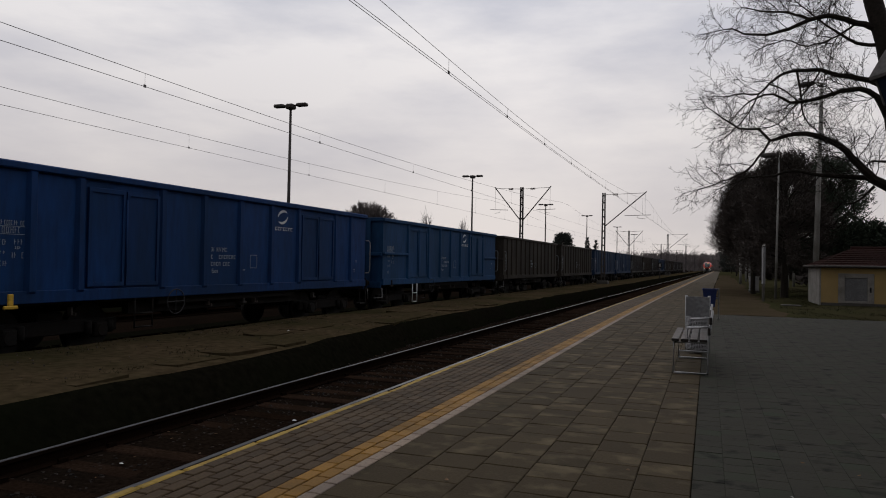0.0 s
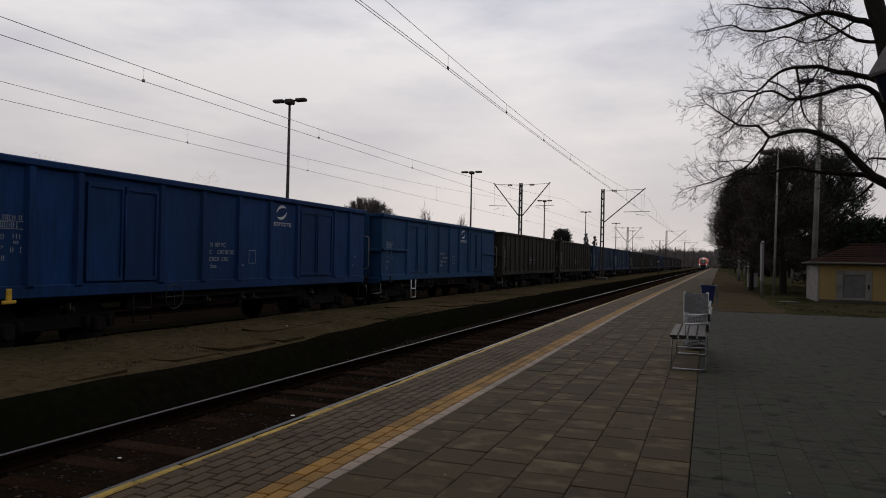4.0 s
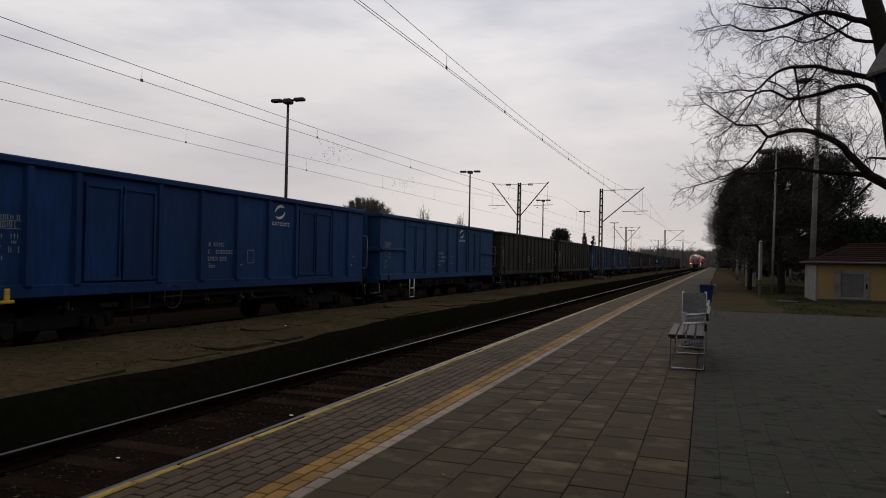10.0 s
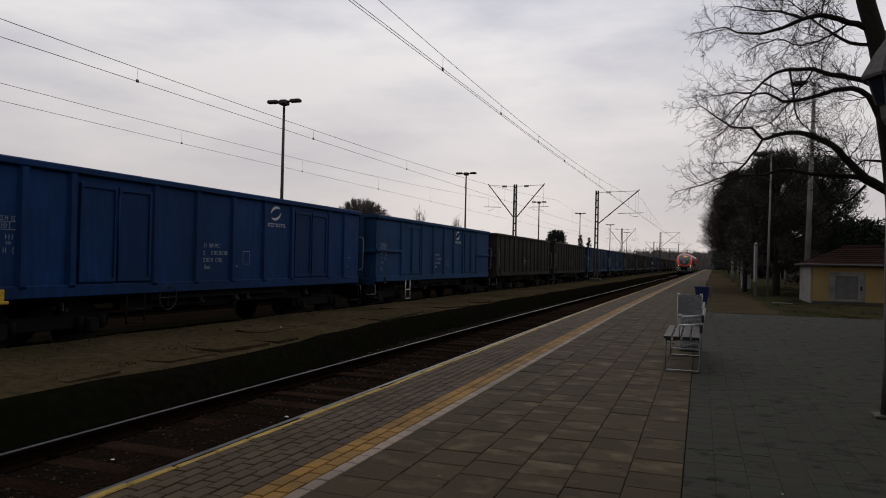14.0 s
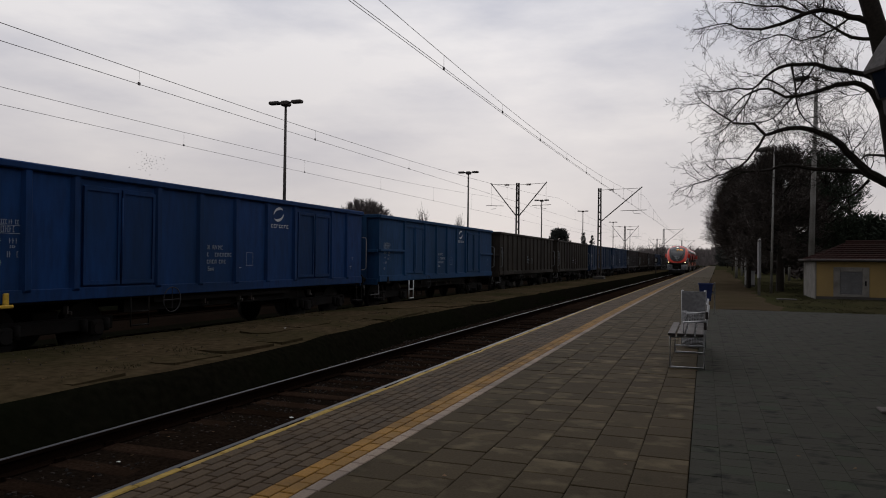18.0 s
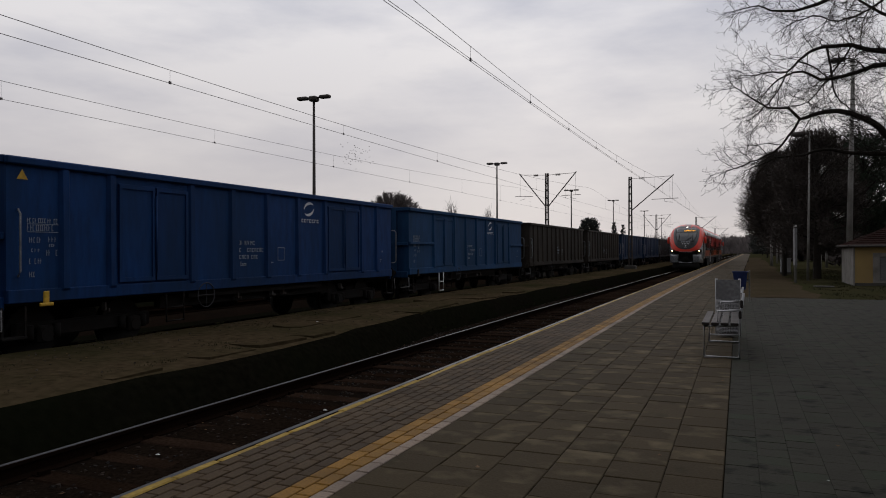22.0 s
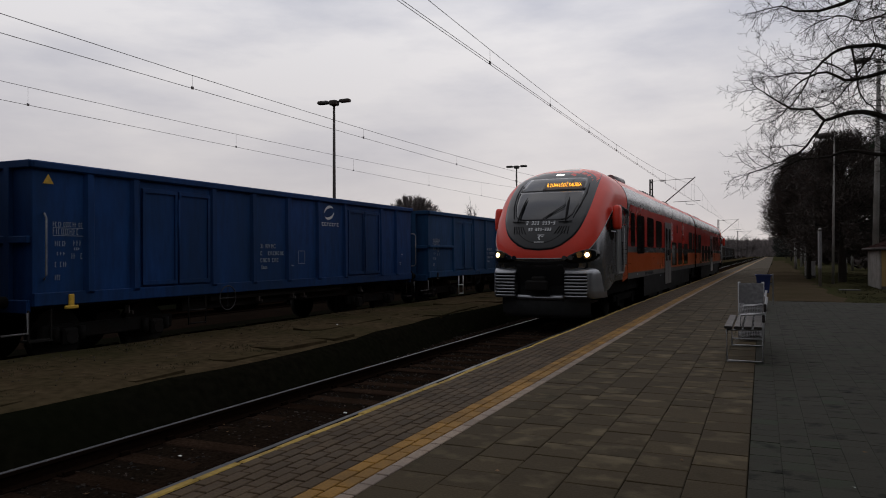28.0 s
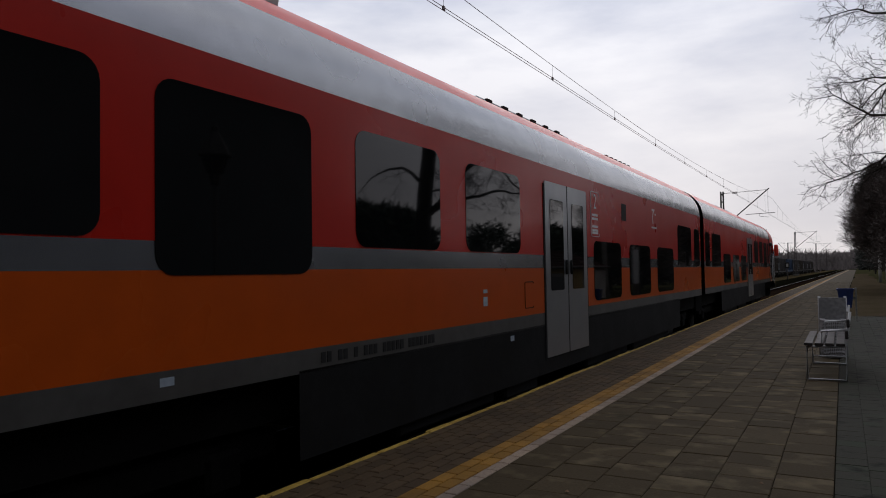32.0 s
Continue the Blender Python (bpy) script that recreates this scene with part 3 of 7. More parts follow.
        bm = boxes((-1.05, -0.93, cy - 1.35, cy + 1.35, 0.42, 0.66), (0.93, 1.05, cy - 1.35, cy + 1.35, 0.42, 0.66), (-0.95, 0.95, cy - 0.25, cy + 0.25, 0.45, 0.80), bevel=0.02)
        bog = part("bogie", bm, "underframe", w)
        for wy in (cy - 0.9, cy + 0.9):
            for x in (-0.75, 0.75):
                bm = bmesh.new()
                disc(bm, (x, wy, 0.46), (1, 0, 0), 0.46, 0.13, 24)
                disc(bm, (x * 0.93, wy, 0.46), (1, 0, 0), 0.487, 0.03, 24)
                part("wheel", bm, "wheel_steel", bog)
            for x in (-1.07, 1.07):
                bm = boxes((x - 0.09, x + 0.09, wy - 0.14, wy + 0.14, 0.33, 0.60), bevel=0.03)
                disc(bm, (x * 1.08, wy, 0.46), (1, 0, 0), 0.11, 0.05, 12)
                part("axle_box", bm, "underframe", bog)
                for s in (-0.24, 0.24):
                    part("spring", tubes(([(x, wy + s, 0.40), (x, wy + s, 0.62)], 0.07)), "underframe", bog)
    part("underframe", boxes((-0.25, 0.25, -HALF, HALF, 0.75, 1.0), (-1.3, 1.3, -2.4, 2.4, 0.86, 0.96), (-1.15, -1.0, -3.0, 3.0, 0.7, 0.92), (1.0, 1.15, -3.0, 3.0, 0.7, 0.92),
                             (-1.34, 1.34, -HALF, HALF, 0.96, 1.10)), "underframe", w)
    bm = bmesh.new()
    tube(bm, [(0.55, -1.3, 0.72), (0.55, -0.2, 0.72)], 0.2, 12)
    part("air_tank", bm, "underframe", w)
    for y, ln in ((0.32, 0.05), (0.75, 0.05), (-0.9, 0.04), (3.4, 0.05), (-4.4, 0.03)):
        part("underside_mark", boxes((1.20, 1.30, y, y + ln, 0.76, 0.90), (1.20, 1.30, y + 0.08, y + 0.08 + ln, 0.74, 0.80), bevel=0.006), "steel_post", w, "worn pale bracket under the sill")
    for sy in (-1, 1):
        yc = sy * (HALF + 0.12)
        part("coupling_lever", tubes(([(1.44, yc, 0.92), (1.46, yc, 0.62), (1.30, yc + sy * 0.30, 0.60)], 0.016)), "dull_steel", w, "worn white coupling lever")
    for sx in (-1, 1):
        bm = bmesh.new()
        ring = [(sx * 1.43, -2.05 + 0.24 * math.cos(a * math.tau / 20), 0.90 + 0.24 * math.sin(a * math.tau / 20)) for a in range(21)]
        tube(bm, ring, 0.011, 6, cap=False)
        tube(bm, [(sx * 1.43, -2.29, 0.90), (sx * 1.43, -1.81, 0.90)], 0.007, 5)
        tube(bm, [(sx * 1.43, -2.05, 0.66), (sx * 1.43, -2.05, 1.14)], 0.007, 5)
        part("brake_wheel", bm, "worn_steel", w, "thin steel brake wheel")
        a = sx * 1.40
        part("ladder", tubes(([(a, -3.1, 0.45), (a, -3.1, 1.0)], 0.014), ([(a, -2.65, 0.45), (a, -2.65, 1.0)], 0.014), ([(a, -3.1, 0.47), (a, -2.65, 0.47)], 0.014), ([(a, -3.1, 0.72), (a, -2.65, 0.72)], 0.014)), "underframe", w)
    return w


def wagon_marks(w, logo):
    """Stencilled marks on the platform side: unreadable lines as bars, a round emblem."""
    X = 1.394
    if logo:
        # two interlocking swooshes round a tilted lens
        for sg in (1, -1):
            bm = bmesh.new()
            outer, inner = [], []
            for i in range(15):
                u = i / 14
                a = math.pi * (0.10 + 0.80 * u)
                wid = 0.010 + 0.062 * math.sin(math.pi * min(1, u * 1.05)) ** 0.8
                r = 0.235
                cx, cz = r * math.cos(a), 0.165 * math.sin(a)
                px, pz = (r - wid) * math.cos(a) + 0.02 * u, (0.165 - wid * 0.9) * math.sin(a)
                outer.append(bm.verts.new((X + 0.004, 1.70 + sg * (cx * 0.92 - cz * 0.30), 2.80 + sg * (cz + cx * 0.28))))
                inner.append(bm.verts.new((X + 0.004, 1.70 + sg * (px * 0.92 - pz * 0.30), 2.80 + sg * (pz + px * 0.28))))
            for i in range(14):
                bm.faces.new((outer[i], outer[i + 1], inner[i + 1], inner[i]))
            part("emblem_swoosh", bm, "white_paint", w, "white swirl of the emblem")
        for i in range(8):
            y = 1.72 - 0.45 + i * 0.113
            bm = boxes((X, X + 0.004, y, y + 0.016, 2.47, 2.55), (X, X + 0.004, y + 0.016, y + 0.075, 2.535, 2.55))
            if i % 3:
                box(bm, X, X + 0.004, y + 0.016, y + 0.075, 2.47, 2.485)
            part("emblem_letter", bm, "white_paint", w)
    texts = (("31  RIV MC", 1.90), ("Eaos", 1.45))
    for words, z in texts:
        wide = 0.26 if len(words) > 5 else 0.13
        letters("stencil_text", words, 0.13, "faded_paint", w, Matrix.Translation((X + 0.003, -0.98 + wide, z + 0.04)) @ Matrix.Rotation(radians(90), 4, "Z") @ Matrix.Rotation(radians(90), 4, "X") @ Matrix.Diagonal((0.85, 1, 1, 1)), "faded white stencilled text")
    for z, spans in ((1.75, ((0, .14), (.26, .86))), (1.60, ((0, .34), (.40, .72)))):
        bm = bmesh.new()
        for a, b in spans:
            n = max(1, int((b - a) / 0.085))
            for i in range(n):
                y = -0.98 + a + i * 0.085
                box(bm, X, X + 0.004, y, y + 0.014, z, z + 0.08)
                box(bm, X, X + 0.004, y + 0.014, y + 0.055, z + 0.066, z + 0.08)
                if i % 2:
                    box(bm, X, X + 0.004, y + 0.041, y + 0.055, z, z + 0.066)
                else:
                    box(bm, X, X + 0.004, y + 0.014, y + 0.055, z, z + 0.014)
        tagged(part("number_mark", bm, "faded_paint", w, "faded white stencilled bars"), kind="stuff")
    rnd = random.Random(11)
    # ruled load table and small inspection marks
    Y0 = -HALF + 0.33
    for y0, y1, z0, z1 in ((0.0, 0.92, 2.20, 2.27), (0.0, 0.92, 2.08, 2.17), (0.06, 0.44, 1.90, 1.98), (0.06, 0.42, 1.76, 1.81), (0.06, 0.44, 1.58, 1.66), (0.06, 0.30, 1.38, 1.46),
                           (0.56, 0.90, 1.91, 1.99), (0.64, 0.86, 1.84, 1.88), (0.56, 0.92, 1.70, 1.79)):
        bm = bmesh.new()
        y0, y1 = 0.58 * y0, 0.58 * y1
        y = y0
        while y < y1 - 0.03:
            if rnd.random() < 0.86:
                w0 = rnd.uniform(0.018, 0.028)
                box(bm, X, X + 0.003, Y0 + y, Y0 + y + 0.008, z0, z1)
                for zz in ((z0, z1 - 0.010) if rnd.random() < 0.6 else ((z0 + z1) / 2,)):
                    box(bm, X, X + 0.003, Y0 + y + 0.009, Y0 + y + w0, zz, zz + 0.010)
            y += rnd.choice((0.034, 0.037, 0.055))
        if z0 > 2.0:
            box(bm, X, X + 0.003, Y0 + y0, Y0 + y1, z0 - 0.022, z0 - 0.014)
        tagged(part("data_table", bm, "faded_paint", w, "faded white load table"), kind="stuff")
    part("mark_frame", boxes(*[(X, X + 0.003, a, b, c, d) for a, b, c, d in ((0.40, 0.66, 1.84, 1.85), (0.40, 0.66, 1.55, 1.56), (0.40, 0.408, 1.56, 1.84), (0.652, 0.66, 1.56, 1.84))]), "faded_paint", w, "thin painted rectangle")
    for y, z, ln in ((0.0, 1.50, 0.22), (0.02, 1.16, 0.16), (3.2, 1.16, 0.2), (-3.6, 1.17, 0.18), (5.5, 1.5, 0.1), (5.62, 1.75, 0.08)):
        part("stencil_mark", boxes((X, X + 0.003, y, y + ln, z, z + 0.018), (X, X + 0.003, y + 0.03, y + ln * 0.6, z - 0.05, z - 0.03)), "faded_paint", w)


def raw_triangle():
    bm = bmesh.new()
    bm.faces.new([bm.verts.new((1.398, -HALF + y, z)) for y, z in ((0.16, 2.84), (0.34, 2.84), (0.25, 2.99))])
    return bm


def freight_train():
    kinds = [("wagon_blue", "open_wagon", "blue-painted open freight wagon with ribbed steel sides"),
             ("wagon_blue_light", "open_wagon", "lighter blue open freight wagon with ribbed steel sides"),
             ("wagon_brown", "open_wagon", "weathered brown open freight wagon with ribbed steel sides"),
             ("wagon_blue_dull", "open_wagon", "dark blue open freight wagon dulled for haze, with ribbed steel sides"),
             ("wagon_dark", "open_wagon", "soot-dark open freight wagon with ribbed steel sides")]
    protos = []
    for i, (m, n, l) in enumerate(kinds):
        w = wagon_parts(m, n, l)
        wagon_marks(w, i < 2)
        if i == 1:
            for y0, y1 in ((-HALF, -4.34), (4.34, HALF)):
                part("end_ledge", boxes((1.385, 1.46, y0, y1, 1.98, 2.06), bevel=0.01), m, w, "pressed horizontal ledge")
            part("hanging_ladder", tubes(([(1.44, -3.9, 0.35), (1.44, -3.9, 1.0)], 0.02), ([(1.44, -3.5, 0.35), (1.44, -3.5, 1.0)], 0.02), ([(1.44, -3.9, 0.37), (1.44, -3.5, 0.37)], 0.02), ([(1.44, -3.9, 0.68), (1.44, -3.5, 0.68)], 0.02)), "white_paint", w, "white hanging ladder")
        if i == 0:
            part("warning_sign", raw_triangle(), "yellow_paint", w, "small yellow warning triangle")
        protos.append(w)
    order = [0, 0, 1, 2, 2, 3, 3, 4, 2, 4, 3, 4, 2, 4, 4, 2]
    used = set()
    for i, k in enumerate(order):
        y = (0.1, 13.5, 27.3)[i] if i < 3 else 41.25 + 14.04 * (i - 3)
        turn = -math.atan2(bend(y + 4) - bend(y - 4), 8)
        m = Matrix.Translation((AXIS_2 + bend(y), y, RAIL)) @ Matrix.Rotation(turn, 4, "Z")
        if k in used:
            copy_thing(protos[k], m)
        else:
            used.add(k)
            protos[k].matrix_basis = m


freight_train()


# ---- passenger railcar ----
# its own space: y runs back along the train from the head lamps, z from the rail top, x = 0 on the centre line
TW, TOP = 1.41, 4.16
SEAM, MIDDLE = 3.43, 22.75


def lerp(table, v):
    for (a, x), (b, y) in zip(table, table[1:]):
        if v <= b:
            k = max(0.0, (v - a) / (b - a))
            return x + (y - x) * k
    return table[-1][1]


def smooth_lerp(table, v):
    return (lerp(table, v - 0.1) + lerp(table, v - 0.05) + lerp(table, v) + lerp(table, v + 0.05) + lerp(table, v + 0.1)) / 5


NOSE = [(0.3, 0.15), (0.62, 0.02), (1.0, -0.10), (1.4, -0.28), (1.65, -0.36), (1.85, -0.35), (2.2, -0.24), (2.6, -0.02), (3.0, 0.36), (3.4, 0.88), (3.6, 1.18), (3.75, 1.45), (3.92, 1.86), (4.05, 2.35), (4.12, 2.9), (4.16, 3.5)]
DEEP = [(0.3, 0.9), (1.0, 1.1), (1.75, 1.4), (2.4, 1.3), (3.0, 1.2), (3.5, 1.15), (3.92, 0.8), (4.16, 0.1)]


def half_width(z):
    if z < 3.1:
        return TW
    k = min(1.0, (z - 3.1) / (TOP - 3.1))
    return max(0.02, TW * (1 - k ** 2.4) ** 0.558)


def nose_point(tau, z):
    """tau 0: the centre of the nose, 1: where the side begins, 2: the seam behind the cab."""
    w, s0, d = half_width(z), smooth_lerp(NOSE, z), lerp(DEEP, z)
    p = 3.0
    if tau <= 1:
        a = tau * math.pi / 2
        return w * math.sin(a) ** (2 / p), s0 + d * (1 - math.cos(a) ** (2 / p)), z
    start = min(s0 + d, SEAM - 0.01)
    return w, start + (SEAM - start) * (tau - 1), z


def front(x, z, off=0.0):
    w, s0, d, p = half_width(z), smooth_lerp(NOSE, z), lerp(DEEP, z), 3.0
    k = min(0.999, abs(x) / w)
    return (x, s0 + d * (1 - (1 - k ** p) ** (1 / p)) - off, z)


RED_EDGE = [(-0.4, 1.64), (-0.28, 1.665), (-0.15, 1.76), (0.05, 1.95), (0.4, 2.27), (0.8, 2.56), (1.2, 2.78), (1.6, 2.94), (2.0, 3.03), (2.5, 3.06), (3.5, 2.98)]


def red_edge(tau):
    z = 1.8
    for _ in range(40):
        z += 0.5 * (smooth_lerp(RED_EDGE, nose_point(tau, z)[1]) - z)
    return z


def grid(name, columns, m, parent, label="", smooth=True):
    n = len(columns[0])
    verts = [p for c in columns for p in c]
    faces = [(i * n + j, (i + 1) * n + j, (i + 1) * n + j + 1, i * n + j + 1) for i in range(len(columns) - 1) for j in range(n - 1)]
    return raw(name, verts, faces, m, parent, label, smooth)


MASK = [(1.84, 0.0), (1.87, 0.33), (1.95, 0.53), (2.1, 0.75), (2.25, 0.87), (2.45, 0.96), (2.6, 1.01), (2.9, 1.07), (3.2, 1.09), (3.5, 1.085), (3.7, 1.07), (3.85, 1.0), (3.98, 0.9), (4.14, 0.75)]


def mask_outline():
    """Outline of the black mask in the front view, closed over the roof's edge."""
    right = [(min(smooth_lerp(MASK, z) if z > 2.0 else lerp(MASK, z), 0.965 * half_width(z)), z) for z in [1.84 + 2.29 * (i / 36) ** 1.2 for i in range(37)]]
    return [(x, z) for x, z in right] + [(x, 4.132) for x in (0.15, 0.0, -0.15)] + [(-x, z) for x, z in right[:0:-1]]


def patch(name, outline, m, parent, off, rings=8, label="", centre=(0, 2.6)):
    """A skin laid on the nose inside a closed outline of the front view."""
    n = len(outline)
    verts = [front(*centre, off)]
    for r in range(1, rings + 1):
        for x, z in outline:
            verts.append(front(centre[0] + (x - centre[0]) * r / rings, centre[1] + (z - centre[1]) * r / rings, off))
    faces = [(0, 1 + j, 1 + (j + 1) % n) for j in range(n)]
    for r in range(rings - 1):
        for j in range(n):
            a, b = 1 + r * n + j, 1 + r * n + (j + 1) % n
            faces.append((a, a + n, b + n, b))
    edge = [front(x, z, -0.03) for x, z in outline]
    k = len(verts)
    verts += edge
    last = 1 + (rings - 1) * n
    faces += [(last + j, k + j, k + (j + 1) % n, last + (j + 1) % n) for j in range(n)]
    return raw(name, verts, faces, m, parent, label, True)


def rounded(x0, x1, z0, z1, r, n=5):
    pts = []
    for cx, cz, a0 in ((x1 - r, z1 - r, 0), (x0 + r, z1 - r, 90), (x0 + r, z0 + r, 180), (x1 - r, z0 + r, 270)):
        for i in range(n + 1):
            a = radians(a0 + 90 * i / n)
            pts.append((cx + r * math.cos(a), cz + r * math.sin(a)))
    return pts


def side_panel(name, y0, y1, z0, z1, r, m, parent, proud=0.008, sx=1, label="", base=TW, follow=True):
    """A rounded flush panel on the side wall; y runs along the train."""
    bm = bmesh.new()
    pts = rounded(y0, y1, z0, z1, r)
    fix = [(half_width(z) if follow else base) for _, z in pts]
    o = [bm.verts.new((sx * (h + proud), y, z)) for (y, z), h in zip(pts, fix)]
    i = [bm.verts.new((sx * (h - 0.02), y, z)) for (y, z), h in zip(pts, fix)]
    bm.faces.new(o if sx > 0 else o[::-1])
    for k in range(len(pts)):
        q = (o[k], i[k], i[(k + 1) % len(pts)], o[(k + 1) % len(pts)])
        bm.faces.new(q if sx > 0 else q[::-1])
    bmesh.ops.recalc_face_normals(bm, faces=bm.faces)
    return part(name, bm, m, parent, label)


def strip(name, y0, y1, zs, m, parent, label="", out=0.0):
    """A length of side wall between heights, both sides."""
    verts, faces = [], []
    n = len(zs)
    for sx in (1, -1):
        base = len(verts)
        for y in (y0, y1):
            verts += [(sx * (half_width(z) + out), y, z) for z in zs]
        for j in range(n - 1):
            a = base + j
            q = (a, a + n, a + n + 1, a + 1)
            faces.append(q if sx > 0 else q[::-1])
    return raw(name, verts, faces, m, parent, label, True)


def cab(parent):
    taus = [i / 14 for i in range(15)] + [1 + i / 10 for i in range(1, 11)]
    edges = {t: red_edge(t) for t in taus}
    lower, upper = [], []
    both = [(-1, t) for t in taus[::-1]] + [(1, t) for t in taus[1:]]
    for sx, t in both:
        zr = edges[t]
        lo, up = [], []
        for i in range(15):
            foot = 0.84 + 0.22 * min(1.0, max(0.0, (t - 0.9) / 0.35))
            z = foot + (zr - foot) * i / 14
            x, y, z = nose_point(t, z)
            lo.append((sx * x, y, z))
        for i in range(27):
            k = i / 26
            z = zr + (TOP - zr) * (1 - (1 - k) ** 1.6)
            x, y, z = nose_point(t, z)
            up.append((sx * x, y, z))
        lower.append(lo)
        upper.append(up)
    grid("cab_shell", lower, "silver_paint", parent, "silver-grey cab shell")
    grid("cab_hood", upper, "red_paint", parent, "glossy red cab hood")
    # white hairline along the hood's edge
    bm = bmesh.new()
    pts = []
    for sx, t in both:
        x, y, z = nose_point(t, edges[t])
        pts.append((sx * (x + 0.004), y - 0.004, z - 0.012))
    tube(bm, pts, 0.009, 5)
    part("hood_trim", bm, "galvanised", parent, "thin pale trim line")
    part("cab_seam", tubes(*[([(sx * (half_width(z) + 0.002), SEAM, z) for z in [0.75 + 0.1 * i for i in range(33)]], 0.009) for sx in (-1, 1)], sides=5), "rubber", parent)
    ts = [i * math.tau / 64 for i in range(64)]
    mask = patch("front_mask", mask_outline(), "mask_black", parent, 0.012, 14, "matt dark grey front mask")
    # windscreen
    def spread(pts, step=0.07):
        run = []
        for (x0, z0), (x1, z1) in zip(pts, pts[1:] + pts[:1]):
            k = max(1, int(math.hypot(x1 - x0, z1 - z0) / step))
            run += [(x0 + (x1 - x0) * q / k, z0 + (z1 - z0) * q / k) for q in range(k)]
        return run

    half = [(0.46, 2.565), (0.62, 2.60), (0.72, 2.70), (0.80, 2.95), (0.845, 3.22), (0.835, 3.32)]
    patch("windscreen", spread(half + [(-x, z) for x, z in half[::-1]]), "screen_glass", mask, 0.016, 10, "dark tinted windscreen", (0, 2.95))
    half = [(0.835, 3.345), (0.825, 3.55), (0.79, 3.68), (0.72, 3.72)]
    patch("display_window", spread(half + [(-x, z) for x, z in half[::-1]]), "screen_glass", mask, 0.017, 6, "glass over the destination display", (0, 3.53))
    patch("display_board", spread([(0.80, 3.37), (0.775, 3.60), (-0.24, 3.60), (-0.24, 3.37)]), "display_dark", mask, 0.022, 5, "brownish unlit field of the display", (0.28, 3.49))
    for sx in (-1, 1):
        part("screen_pillar", tubes(([front(sx * x, z, 0.016) for x, z in ((0.74, 2.62), (0.84, 2.92), (0.90, 3.25), (0.885, 3.55))], [0.012, 0.02, 0.02, 0.012]), sides=6), "rubber", mask, "black strip beside the windscreen")
    part("mask_crease", tubes(([front(x, 2.02 + 0.30 * (abs(x) / 0.6) ** 2.4, 0.0125) for x in [-0.6 + 0.06 * i for i in range(21)]], 0.006), sides=5), "rubber", mask, "fine panel joint in the mask")
    patch("top_lamp", [(0.11 * math.cos(t), 3.84 + 0.028 * math.sin(t)) for t in ts[::4]], "lamp_glow_top", mask, 0.03, 3, "lit marker lamp above the windscreen", (0, 3.84))
    # destination display
    for text, cx in (("R 21344 ŁÓDŹ KALISKA", 0.28),):
        c = (Vector(front(cx - 0.36, 3.485, 0.03)) + Vector(front(cx + 0.36, 3.485, 0.03))) / 2
        rt = (Vector(front(cx + 0.36, 3.485, 0.03)) - Vector(front(cx - 0.36, 3.485, 0.03))).normalized()
        up = (Vector(front(cx, 3.56, 0.03)) - Vector(front(cx, 3.42, 0.03)) + Vector((0, 0, 0.06))).normalized()
        nn = rt.cross(up).normalized()
        up = nn.cross(rt)
        m4 = Matrix(((rt.x, up.x, nn.x, c.x), (rt.y, up.y, nn.y, c.y), (rt.z, up.z, nn.z, c.z), (0, 0, 0, 1)))
        letters("destination_text", text, 0.15, "display_amber", mask, m4 @ Matrix.Translation((0, 0, 0.025)) @ Matrix.Diagonal((0.56, 1.35, 1, 1)), "glowing amber display lettering")
    for text, z, size in (("2 720 162-7", 2.50, 0.15), ("SA 139-026", 2.34, 0.12)):
        c = Vector(front(0, z, 0.03))
        up = (Vector(front(0, z + 0.06, 0.03)) - Vector(front(0, z - 0.06, 0.03))).normalized()
        rt = Vector((1, 0, 0))
        nn = rt.cross(up)
        m4 = Matrix(((rt.x, up.x, nn.x, c.x), (rt.y, up.y, nn.y, c.y), (rt.z, up.z, nn.z, c.z), (0, 0, 0, 1)))
        width = 0.74 if z > 2.4 else 0.58
        bars = bmesh.new()
        n = len(text)
        for i, ch in enumerate(text):
            if ch != " ":
                x, w, h = -width / 2 + width * i / n, width / n * 0.70, size * 0.34
                if ch == "-":
                    box(bars, x, x + w, -0.008, 0.008, 0.0, 0.004)
                    continue
                for b0, b1 in ((-h, -h + 0.016), (-0.008, 0.008), (h - 0.016, h)):
                    box(bars, x, x + w, b0, b1, 0.0, 0.004)
                box(bars, x + w - 0.016, x + w, -h + 0.017, h - 0.017, 0.0, 0.0038)
        ob = tagged(part("number_mark", bars, "white_paint", mask, "white number bars on the mask"), kind="stuff")
        ob.matrix_basis = m4 @ Matrix.Translation((0, 0, 0.008))
    bm = bmesh.new()
    for p in (((-0.05, 2.10), (0.12, 2.10), (0.12, 2.08), (-0.05, 2.08)), ((0.0, 2.08), (0.04, 2.08), (0.0, 2.03), (0.03, 1.97), (0.0, 1.97), (-0.04, 2.03)), ((0.05, 2.06), (0.10, 2.06), (0.09, 2.04), (0.05, 2.04)), ((-0.12, 1.93), (0.12, 1.93), (0.12, 1.91), (-0.12, 1.91))):
        bm.faces.new([bm.verts.new(front(x, z + 0.12, 0.022)) for x, z in p])
    part("operator_mark", bm, "white_paint", mask, "small white operator mark")
    for sx in (-1, 1):
        bm = bmesh.new()
        for i in range(5):
            x = sx * (0.46 + 0.055 * i)
            tube(bm, [front(x - sx * 0.10 + sx * 0.02 * i, 2.24, 0.02), front(x, 2.42, 0.02)], 0.012, 5)
        part("vent_grille", bm, "rubber", mask, "slanted black vent slots")
